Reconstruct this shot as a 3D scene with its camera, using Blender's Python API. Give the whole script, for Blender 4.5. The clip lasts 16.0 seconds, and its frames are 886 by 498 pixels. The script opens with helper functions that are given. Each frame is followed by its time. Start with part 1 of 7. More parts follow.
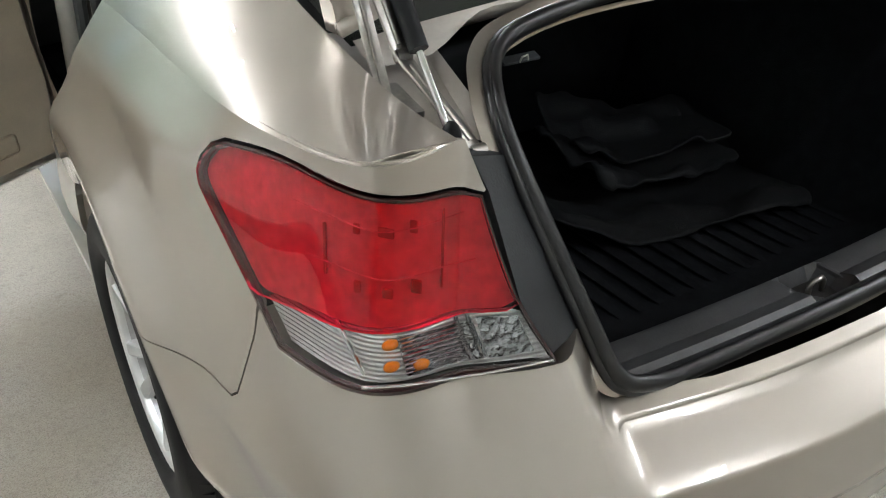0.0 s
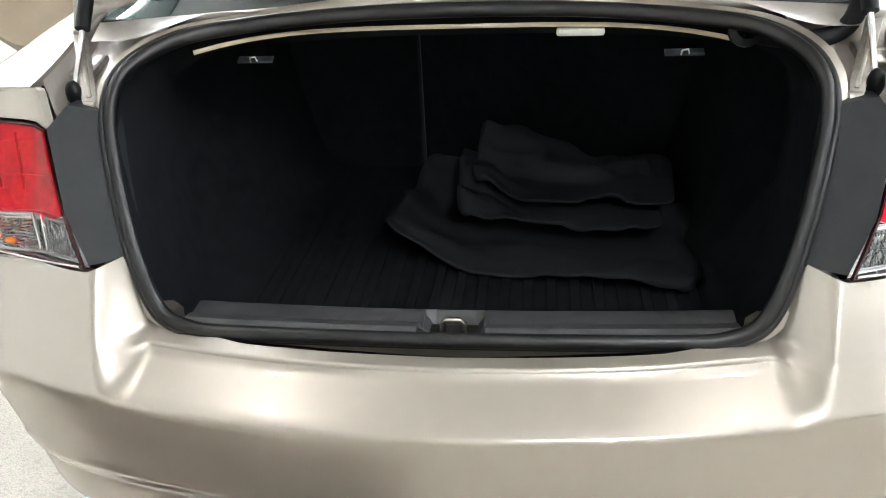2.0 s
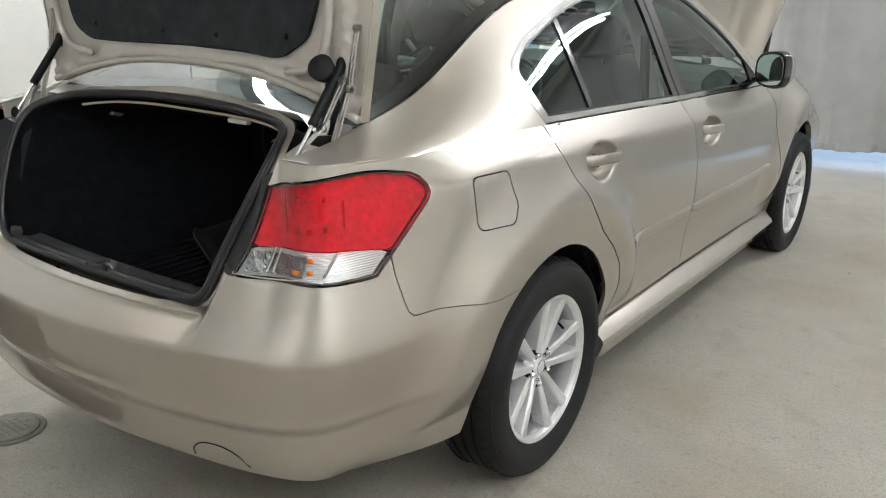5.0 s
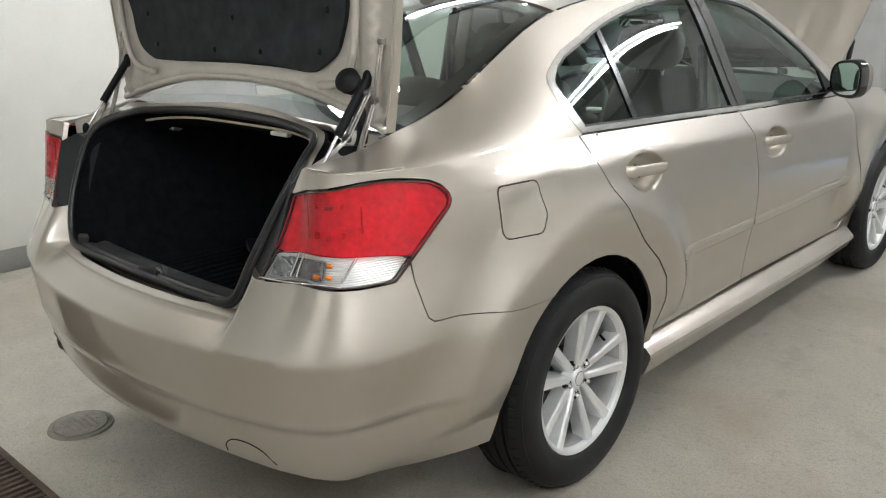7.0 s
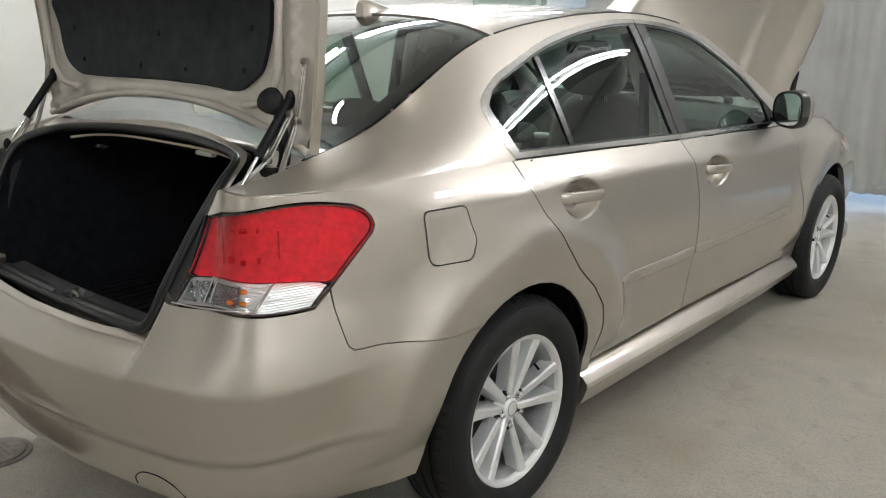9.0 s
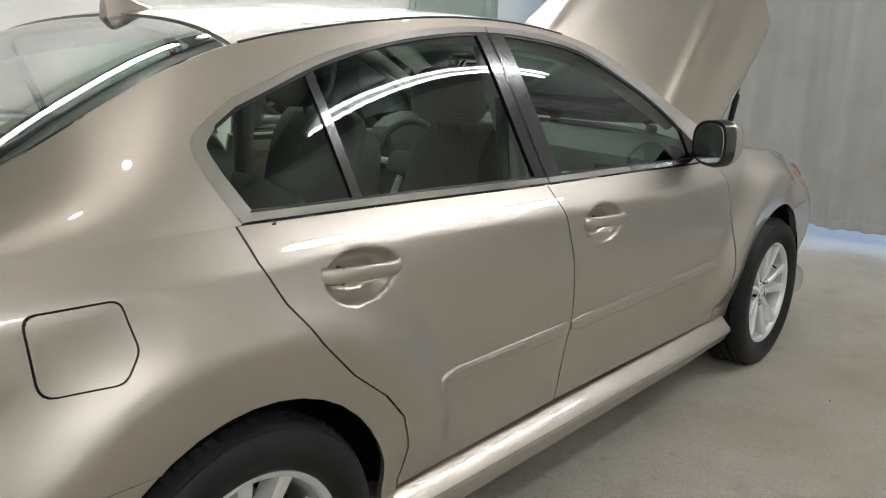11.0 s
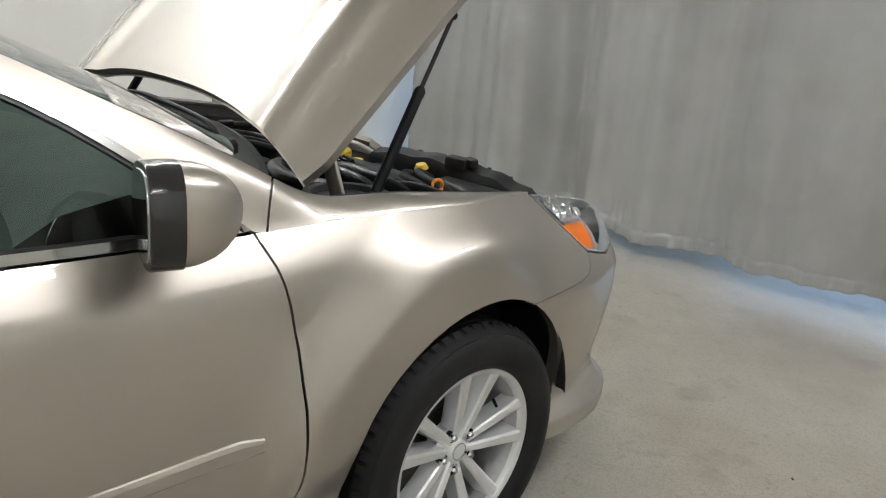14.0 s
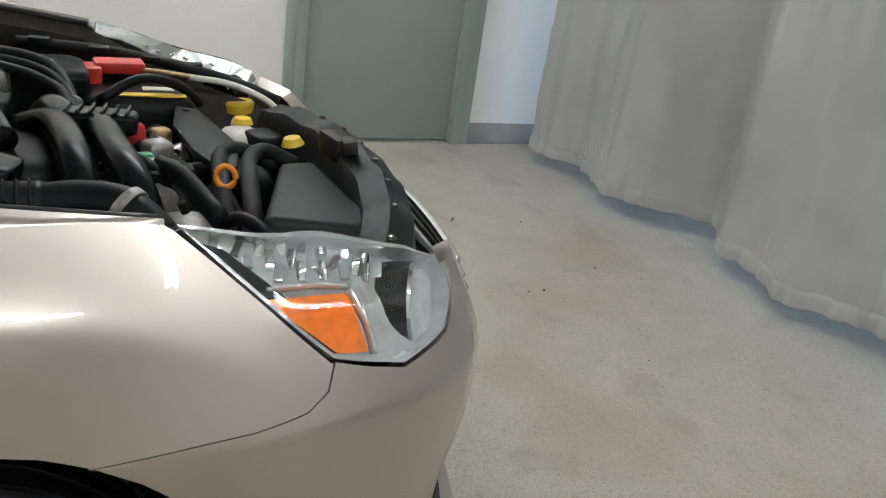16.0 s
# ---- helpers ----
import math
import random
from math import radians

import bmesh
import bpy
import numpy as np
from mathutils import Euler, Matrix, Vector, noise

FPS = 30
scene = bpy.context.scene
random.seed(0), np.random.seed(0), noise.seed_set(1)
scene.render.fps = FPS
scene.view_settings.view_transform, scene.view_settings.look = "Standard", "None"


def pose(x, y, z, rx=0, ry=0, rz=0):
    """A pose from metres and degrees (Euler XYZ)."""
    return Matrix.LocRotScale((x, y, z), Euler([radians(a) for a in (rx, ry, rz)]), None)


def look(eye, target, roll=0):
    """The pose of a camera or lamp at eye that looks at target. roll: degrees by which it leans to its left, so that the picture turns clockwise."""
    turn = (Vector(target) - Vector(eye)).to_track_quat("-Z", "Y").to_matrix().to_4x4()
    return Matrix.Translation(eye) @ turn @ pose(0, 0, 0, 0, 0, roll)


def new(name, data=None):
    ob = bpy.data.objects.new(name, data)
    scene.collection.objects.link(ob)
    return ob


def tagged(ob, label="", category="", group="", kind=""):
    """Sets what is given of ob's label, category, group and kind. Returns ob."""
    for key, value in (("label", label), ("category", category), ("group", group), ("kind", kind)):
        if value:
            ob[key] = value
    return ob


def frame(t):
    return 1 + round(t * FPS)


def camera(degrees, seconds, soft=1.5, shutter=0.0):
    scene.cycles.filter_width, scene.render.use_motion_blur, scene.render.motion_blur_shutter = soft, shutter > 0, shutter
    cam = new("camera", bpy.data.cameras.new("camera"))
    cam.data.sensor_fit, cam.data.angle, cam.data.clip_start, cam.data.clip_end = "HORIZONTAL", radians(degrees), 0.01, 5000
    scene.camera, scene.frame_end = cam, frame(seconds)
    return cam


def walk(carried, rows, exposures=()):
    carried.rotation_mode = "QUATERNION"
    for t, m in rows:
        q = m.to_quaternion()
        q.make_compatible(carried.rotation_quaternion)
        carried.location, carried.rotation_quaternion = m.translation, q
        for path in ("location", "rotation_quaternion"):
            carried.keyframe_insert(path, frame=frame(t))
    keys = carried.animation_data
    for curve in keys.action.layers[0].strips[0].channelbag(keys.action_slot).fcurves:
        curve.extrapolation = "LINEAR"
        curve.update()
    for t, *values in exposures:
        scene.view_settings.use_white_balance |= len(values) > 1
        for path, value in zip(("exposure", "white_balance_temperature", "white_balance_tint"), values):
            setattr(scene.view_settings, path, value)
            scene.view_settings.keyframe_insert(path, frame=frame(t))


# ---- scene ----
cam = camera(55.3, 16.0, soft=1.1)
PATH = [
    (0, (-1.024, -1.451, 1.376), (-0.123, 0.014, 0.356), -0.5),
    (0.5, (-0.747, -1.6, 1.376), (-0.179, 0.018, 0.347), -2.3),
    (1, (-0.459, -1.713, 1.373), (-0.353, 0.025, 0.389), -4.6),
    (1.5, (-0.183, -1.877, 1.362), (-0.314, -0.12, 0.416), -3.9),
    (2, (0.137, -1.903, 1.355), (-0.107, -0.137, 0.448), -3.0),
    (2.5, (0.464, -1.884, 1.373), (-0.016, -0.156, 0.488), -3.7),
    (3, (0.795, -1.96, 1.395), (0.192, -0.274, 0.504), -4.6),
    (3.5, (1.108, -1.998, 1.387), (0.434, -0.303, 0.566), -3.0),
    (4, (1.414, -1.961, 1.39), (0.529, -0.346, 0.61), -3.6),
    (4.5, (1.69, -1.938, 1.412), (0.67, -0.351, 0.749), -1.6),
    (5, (1.901, -2.015, 1.405), (0.789, -0.467, 0.798), 0.9),
    (7.5, (2.072, -1.919, 1.389), (0.755, -0.523, 0.826), -1.1),
    (8, (2.076, -1.931, 1.387), (0.809, -0.486, 0.834), -0.3),
    (10.5, (2.133, -1.214, 1.385), (0.872, 0.258, 0.894), 1.4),
    (11, (2.067, -0.883, 1.385), (0.802, 0.586, 0.894), 1.6),
    (11.5, (2.015, -0.525, 1.4), (0.76, 0.955, 0.915), 1.5),
    (12, (2.098, -0.135, 1.416), (0.829, 1.334, 0.932), 1.7),
    (12.5, (2.071, 0.206, 1.394), (0.784, 1.648, 0.88), 1.9),
    (13, (2.006, 0.587, 1.418), (0.706, 2.006, 0.873), 2.8),
    (13.5, (2.008, 0.996, 1.42), (0.712, 2.398, 0.826), 4.0),
    (14, (1.985, 1.403, 1.418), (0.671, 2.779, 0.802), 5.1),
    (14.5, (1.898, 1.802, 1.383), (0.564, 3.164, 0.78), 6.7),
    (15, (1.889, 2.195, 1.367), (0.437, 3.413, 0.728), 6.9),
    (15.5, (1.862, 2.57, 1.345), (0.278, 3.566, 0.639), 7.5),
    (16, (1.647, 2.932, 1.3), (0.006, 3.79, 0.544), 8.4),
]
EXPOSURES = [(0.0, 0.77, 6150, 10), (0.7, 1.22, 6150, 10), (1.5, 1.47, 6150, 10), (2.2, 1.72, 6100, 10), (3.0, 1.38, 6050, 10), (3.7, 0.94, 6080, 10), (4.5, 0.68, 6200, 10), (6.0, 0.58, 6300, 10), (8.0, 0.48, 6330, 10), (9.0, 0.34, 6400, 10), (11.0, 0.16, 6440, 10), (13.0, 0.17, 6450, 10), (14.5, 0.20, 6400, 10), (16.0, 0.25, 6330, 10)]
walk(cam, [(t, look(eye, target, roll)) for t, eye, target, roll in PATH], EXPOSURES)
scene.view_settings.exposure = 0.0

# ---------------- world and lamps ----------------
world = bpy.data.worlds.new("world")
scene.world = world
world.use_nodes = True
world.node_tree.nodes["Background"].inputs[0].default_value = (0.75, 0.85, 1.0, 1)
world.node_tree.nodes["Background"].inputs[1].default_value = 0.6


# ---------------- materials ----------------
def mat(name, base, rough=0.5, metal=0.0, scale=8.0, vary=0.12, bump=0.0, fine=120.0, coat=0.0, spec=0.5, stain=None, stain_scale=2.0, stain_lo=0.5, stain_hi=0.75):
    """A node material: base colour varied at two scales, with fine relief and optional stains."""
    m = bpy.data.materials.new(name)
    m.use_nodes = True
    nt = m.node_tree
    b = nt.nodes["Principled BSDF"]
    b.inputs["Roughness"].default_value = rough
    b.inputs["Metallic"].default_value = metal
    b.inputs["Coat Weight"].default_value = coat
    b.inputs["Coat Roughness"].default_value = 0.04
    b.inputs["Specular IOR Level"].default_value = spec
    tc = nt.nodes.new("ShaderNodeTexCoord")

    def noise_node(s, detail=4.0):
        n = nt.nodes.new("ShaderNodeTexNoise")
        n.inputs["Scale"].default_value = s
        n.inputs["Detail"].default_value = detail
        nt.links.new(tc.outputs["Object"], n.inputs["Vector"])
        return n

    n1, n2 = noise_node(scale), noise_node(fine, 2.0)
    add = nt.nodes.new("ShaderNodeMath")
    add.operation = "MULTIPLY_ADD"
    nt.links.new(n2.outputs["Fac"], add.inputs[0])
    add.inputs[1].default_value = 0.5
    nt.links.new(n1.outputs["Fac"], add.inputs[2])
    ramp = nt.nodes.new("ShaderNodeMapRange")
    nt.links.new(add.outputs[0], ramp.inputs["Value"])
    ramp.inputs["From Min"].default_value, ramp.inputs["From Max"].default_value = 0.45, 1.05
    ramp.inputs["To Min"].default_value, ramp.inputs["To Max"].default_value = 1 - vary, 1 + vary
    mul = nt.nodes.new("ShaderNodeVectorMath")
    mul.operation = "SCALE"
    mul.inputs[0].default_value = base
    nt.links.new(ramp.outputs[0], mul.inputs["Scale"])
    colour = mul.outputs[0]
    if stain:
        n3 = noise_node(stain_scale, 6.0)
        sr = nt.nodes.new("ShaderNodeMapRange")
        nt.links.new(n3.outputs["Fac"], sr.inputs["Value"])
        sr.inputs["From Min"].default_value, sr.inputs["From Max"].default_value = stain_lo, stain_hi
        mix = nt.nodes.new("ShaderNodeMix")
        mix.data_type = "RGBA"
        nt.links.new(sr.outputs[0], mix.inputs["Factor"])
        nt.links.new(colour, mix.inputs["A"])
        mix.inputs["B"].default_value = (*stain, 1)
        colour = mix.outputs["Result"]
    nt.links.new(colour, b.inputs["Base Color"])
    if bump:
        bp = nt.nodes.new("ShaderNodeBump")
        bp.inputs["Strength"].default_value = 0.5
        bp.inputs["Distance"].default_value = bump
        nt.links.new(n2.outputs["Fac"], bp.inputs["Height"])
        nt.links.new(bp.outputs[0], b.inputs["Normal"])
    return m


def glass_mat(name, tint, gloss=1.0, rough=0.0):
    """A thin pane: tinted see-through with mirror gloss by Fresnel."""
    m = bpy.data.materials.new(name)
    m.use_nodes = True
    nt = m.node_tree
    nt.nodes.clear()
    out = nt.nodes.new("ShaderNodeOutputMaterial")
    tr = nt.nodes.new("ShaderNodeBsdfTransparent")
    tr.inputs[0].default_value = (*tint, 1)
    gl = nt.nodes.new("ShaderNodeBsdfGlossy")
    gl.inputs["Roughness"].default_value = rough
    gl.inputs[0].default_value = (gloss, gloss, gloss, 1)
    fr = nt.nodes.new("ShaderNodeFresnel")
    fr.inputs[0].default_value = 1.5
    mx = nt.nodes.new("ShaderNodeMixShader")
    nt.links.new(fr.outputs[0], mx.inputs[0])
    nt.links.new(tr.outputs[0], mx.inputs[1])
    nt.links.new(gl.outputs[0], mx.inputs[2])
    nt.links.new(mx.outputs[0], out.inputs[0])
    return m


def glow_mat(name, colour, strength):
    m = bpy.data.materials.new(name)
    m.use_nodes = True
    nt = m.node_tree
    nt.nodes.clear()
    out = nt.nodes.new("ShaderNodeOutputMaterial")
    e = nt.nodes.new("ShaderNodeEmission")
    e.inputs[0].default_value, e.inputs[1].default_value = (*colour, 1), strength
    nt.links.new(e.outputs[0], out.inputs[0])
    return m


def paint_mat(name, base, flake=1400.0):
    """Metallic car paint: fine flakes under a sharp clear coat, with faint dust."""
    m = mat(name, base, 0.34, 0.84, 2.2, 0.035, 0.0, flake, 1.0)
    b = m.node_tree.nodes["Principled BSDF"]
    b.inputs["Coat IOR"].default_value = 1.7
    b.inputs["Coat Roughness"].default_value = 0.012
    return m


def concrete_mat(name, base):
    """Trowelled concrete: sand grain, mottling, brown tyre and oil stains, short dark scratches."""
    m = mat(name, base, 0.5, 0.0, 7.0, 0.10, 0.0012, 170.0, stain=(0.335, 0.285, 0.215), stain_scale=1.1, stain_lo=0.47, stain_hi=0.72)
    nt = m.node_tree
    b = nt.nodes["Principled BSDF"]
    tc = nt.nodes.new("ShaderNodeTexCoord")
    colour = b.inputs["Base Color"].links[0].from_socket
    for scale, detail, lo, hi, tone, most in ((230.0, 3.0, 0.48, 0.72, (0.19, 0.17, 0.14), 0.85), (70.0, 4.0, 0.50, 0.75, (0.24, 0.21, 0.17), 0.55), (26.0, 8.0, 0.60, 0.72, (0.24, 0.21, 0.17), 0.5), (3.4, 10.0, 0.60, 0.66, (0.26, 0.225, 0.18), 0.35), (420.0, 1.0, 0.60, 0.72, (0.66, 0.63, 0.56), 0.5)):
        n = nt.nodes.new("ShaderNodeTexNoise")
        n.inputs["Scale"].default_value, n.inputs["Detail"].default_value = scale, detail
        nt.links.new(tc.outputs["Object"], n.inputs["Vector"])
        r = nt.nodes.new("ShaderNodeMapRange")
        r.inputs["From Min"].default_value, r.inputs["From Max"].default_value, r.inputs["To Max"].default_value = lo, hi, most
        nt.links.new(n.outputs["Fac"], r.inputs["Value"])
        x = nt.nodes.new("ShaderNodeMix")
        x.data_type = "RGBA"
        nt.links.new(r.outputs[0], x.inputs["Factor"])
        nt.links.new(colour, x.inputs["A"])
        x.inputs["B"].default_value = (*tone, 1)
        colour = x.outputs["Result"]
    nt.links.new(colour, b.inputs["Base Color"])
    return m


PAINT = paint_mat("champagne_paint", (0.470, 0.430, 0.380))
# inner faces' paint, lightened to make up for light missing under the lid
PAINT_IN = mat("inner_paint", (0.56, 0.52, 0.47), 0.38, 0.25, 6, 0.1, coat=0.4)
BLACK = mat("black_plastic", (0.008, 0.0085, 0.0095), 0.42, 0, 20, 0.25, 0.0004, 400, spec=0.16)
SATINBLACK = mat("satin_plastic", (0.008, 0.0085, 0.0095), 0.27, 0, 20, 0.25, 0.0003, 300, spec=0.22)
GLOSSBLACK = mat("gloss_black", (0.012, 0.012, 0.013), 0.18, 0, 20, 0.2, coat=0.6)
RUBBER = mat("rubber", (0.010, 0.010, 0.011), 0.6, 0, 14, 0.25, 0.0006, 300, spec=0.3)
SEAL = mat("seal_rubber", (0.009, 0.009, 0.010), 0.35, 0, 14, 0.25)
CHROME = mat("chrome", (0.75, 0.75, 0.76), 0.12, 1.0, 10, 0.05)
STEEL = mat("steel", (0.45, 0.43, 0.40), 0.35, 1.0, 30, 0.25)
ALLOY = mat("alloy", (0.78, 0.79, 0.80), 0.30, 0.55, 15, 0.05, coat=0.5)
DISC = mat("brake_iron", (0.10, 0.095, 0.09), 0.45, 0.8, 30, 0.3)
DARKSTEEL = mat("dark_steel", (0.035, 0.032, 0.03), 0.55, 0.6, 25, 0.4)
CARPET = mat("trunk_carpet", (0.009, 0.010, 0.012), 0.95, 0, 30, 0.5, 0.002, 500, spec=0.1)
FELT = mat("liner_felt", (0.034, 0.037, 0.040), 0.9, 0, 18, 0.4, 0.002, 400, spec=0.15)
BAYBLACK = mat("bay_plastic", (0.010, 0.0105, 0.0115), 0.45, 0, 18, 0.3, 0.0006, 260, spec=0.17)
POCKET = mat("pocket_plastic", (0.020, 0.0215, 0.024), 0.5, 0, 20, 0.25, 0.0005, 350, spec=0.3)
SILLTRIM = mat("sill_plastic", (0.060, 0.060, 0.063), 0.42, 0, 25, 0.3, 0.0005, 300)
TRIM = mat("trunk_trim", (0.036, 0.038, 0.042), 0.42, 0, 20, 0.3, 0.0005, 350)
SEATCLOTH = mat("seat_leather", (0.07, 0.066, 0.06), 0.6, 0, 25, 0.2, 0.0008, 300)
BEIGE = mat("beige_trim", (0.55, 0.46, 0.35), 0.55, 0, 12, 0.1, 0.0006, 300)
DASH = mat("dash_plastic", (0.06, 0.064, 0.063), 0.55, 0, 18, 0.25, 0.0006, 400)
WALLPAINT = mat("wall_paint", (0.80, 0.80, 0.765), 0.55, 0, 1.2, 0.04, 0.0006, 90, stain=(0.70, 0.69, 0.65), stain_scale=0.9)
BASEGREY = mat("base_rubber", (0.30, 0.30, 0.29), 0.5, 0, 5, 0.15, stain=(0.2, 0.2, 0.2))
DOORGREEN = mat("green_paint", (0.30, 0.36, 0.325), 0.4, 0, 2, 0.05, 0.0003, 60)
CONCRETE = concrete_mat("concrete", (0.46, 0.43, 0.37))
CURTAIN = mat("curtain_vinyl", (0.37, 0.37, 0.362), 0.55, 0, 5, 0.06, 0.0012, 160, stain=(0.32, 0.315, 0.30), stain_scale=2.6, stain_lo=0.50, stain_hi=0.75)
CEILING = mat("ceiling_paint", (0.78, 0.78, 0.75), 0.7, 0, 1.5, 0.05)
WINDOW = glass_mat("tinted_glass", (0.52, 0.70, 0.60))
DARKGLASS = glass_mat("privacy_glass", (0.48, 0.63, 0.55))
REARGLASS = glass_mat("dark_rear_glass", (0.30, 0.39, 0.345))
CLEAR = glass_mat("clear_lens", (0.93, 0.94, 0.94))
MIRROR = mat("mirror_silver", (0.55, 0.58, 0.60), 0.01, 1.0, 5, 0.01)
TUBE = glow_mat("tube_light", (0.97, 0.98, 0.98), 60.0)
BULB = glow_mat("bulb_light", (1.0, 0.95, 0.88), 260.0)
CHANNEL = mat("channel_paint", (0.05, 0.055, 0.055), 0.6, 0, 6, 0.2)
YELLOW = mat("yellow_plastic", (0.75, 0.50, 0.03), 0.4, 0, 20, 0.1)
ORANGE = mat("orange_plastic", (0.75, 0.25, 0.02), 0.4, 0, 20, 0.1)
REDP = mat("red_plastic", (0.55, 0.03, 0.02), 0.45, 0, 20, 0.15)
WHITEP = mat("white_plastic", (0.65, 0.64, 0.58), 0.45, 0, 20, 0.12)
GREENP = mat("green_plastic", (0.03, 0.30, 0.14), 0.45, 0, 20, 0.12)


# ---------------- mesh helpers ----------------
def link_mesh(name, verts, faces, material, parent=None, label="", smooth=True, normals=None):
    me = bpy.data.meshes.new(name)
    me.from_pydata([tuple(v) for v in verts], [], faces)
    me.materials.append(material)
    if smooth:
        me.polygons.foreach_set("use_smooth", [True] * len(me.polygons))
    me.update()
    if normals is not None:
        me.normals_split_custom_set_from_vertices([tuple(n) for n in normals])
    ob = new(name, me)
    if parent is not None:
        ob.parent = parent
    if label:
        ob["label"] = label
    return ob


def part(name, bm, material, parent=None, label="", smooth=False, auto=None):
    """Links a bmesh as one mesh object under a thing or part."""
    me = bpy.data.meshes.new(name)
    bmesh.ops.recalc_face_normals(bm, faces=bm.faces)
    for f in bm.faces:
        f.smooth = smooth or auto is not None
    if auto is not None:
        for e in bm.edges:
            if len(e.link_faces) == 2 and e.calc_face_angle(0) > radians(auto):
                e.smooth = False
    bm.to_mesh(me)
    bm.free()
    me.materials.append(material)
    ob = new(name, me)
    if parent is not None:
        ob.parent = parent
    if label:
        ob["label"] = label
    return ob


def thing(name, label, category, kind="", group="", at=None):
    ob = new(name)
    ob.empty_display_size = 0.1
    if at is not None:
        ob.matrix_basis = at
    return tagged(ob, label, category, group, kind)


def add_box(bm, size, m=Matrix(), bevel=0.0, seg=2):
    r = bmesh.ops.create_cube(bm, size=1.0, matrix=m @ Matrix.Diagonal((*size, 1)))
    if bevel:
        es = list({e for v in r["verts"] for e in v.link_edges})
        bmesh.ops.bevel(bm, geom=es, offset=bevel, segments=seg, profile=0.5, affect="EDGES")
    return r


def box(name, size, m, material, parent=None, label="", bevel=0.0, seg=2):
    bm = bmesh.new()
    add_box(bm, size, m, bevel, seg)
    return part(name, bm, material, parent, label, auto=40)


def add_cyl(bm, r1, r2, h, m, seg=24, caps=True):
    return bmesh.ops.create_cone(bm, cap_ends=caps, segments=seg, radius1=r1, radius2=r2, depth=h, matrix=m)


def rod_matrix(p, q):
    p, q = Vector(p), Vector(q)
    return Matrix.Translation((p + q) / 2) @ (q - p).to_track_quat("Z", "Y").to_matrix().to_4x4()


def rod(name, p, q, r, material, parent=None, label="", seg=14, r2=None):
    bm = bmesh.new()
    add_cyl(bm, r, r if r2 is None else r2, (Vector(q) - Vector(p)).length, rod_matrix(p, q), seg)
    return part(name, bm, material, parent, label, auto=40)


def add_tube(bm, pts, r, seg=10, closed=False, flat=1.0):
    """A tube along points, round or flattened."""
    pts = [Vector(p) for p in pts]
    n = len(pts)
    rings = []
    up = Vector((0.13, 0.21, 0.97))
    for i, p in enumerate(pts):
        a = pts[(i - 1) % n] if closed or i > 0 else p
        b = pts[(i + 1) % n] if closed or i < n - 1 else p
        t = (b - a).normalized()
        s = t.cross(up)
        s = s.normalized() if s.length > 1e-4 else t.orthogonal().normalized()
        u = s.cross(t)
        rings.append([bm.verts.new(p + r * (math.cos(w) * s + flat * math.sin(w) * u)) for w in np.linspace(0, 2 * math.pi, seg, endpoint=False)])
    for i in range(n if closed else n - 1):
        A, B = rings[i], rings[(i + 1) % n]
        for k in range(seg):
            bm.faces.new((A[k], A[(k + 1) % seg], B[(k + 1) % seg], B[k]))
    if not closed:
        bm.faces.new(rings[0][::-1])
        bm.faces.new(rings[-1])


def smooth_path(pts, n=40, closed=False):
    """Points along a Catmull-Rom curve."""
    P = [np.array(p, float) for p in pts]
    k = len(P)
    out = []
    spans = k if closed else k - 1
    per = max(2, n // spans)
    for i in range(spans):
        p0 = P[(i - 1) % k] if closed or i > 0 else 2 * P[0] - P[1]
        p1, p2 = P[i], P[(i + 1) % k]
        p3 = P[(i + 2) % k] if closed or i + 2 < k else 2 * p2 - p1
        for j in range(per):
            t = j / per
            out.append(0.5 * (2 * p1 + (p2 - p0) * t + (2 * p0 - 5 * p1 + 4 * p2 - p3) * t * t + (3 * p1 - p0 - 3 * p2 + p3) * t**3))
    if not closed:
        out.append(P[-1])
    return out


def tube(name, pts, r, material, parent=None, label="", seg=10, closed=False, n=0, flat=1.0):
    bm = bmesh.new()
    add_tube(bm, smooth_path(pts, n, closed) if n else pts, r, seg, closed, flat)
    return part(name, bm, material, parent, label, smooth=True)


def lathe(name, profile, m, material, parent=None, label="", seg=48, auto=35):
    """Turns (radius, height) pairs round the local z axis."""
    bm = bmesh.new()
    rings = [[bm.verts.new(m @ Vector((r * math.cos(w), r * math.sin(w), h))) for w in np.linspace(0, 2 * math.pi, seg, endpoint=False)] for r, h in profile]
    for A, B in zip(rings, rings[1:]):
        for k in range(seg):
            bm.faces.new((A[k], A[(k + 1) % seg], B[(k + 1) % seg], B[k]))
    return part(name, bm, material, parent, label, auto=auto)


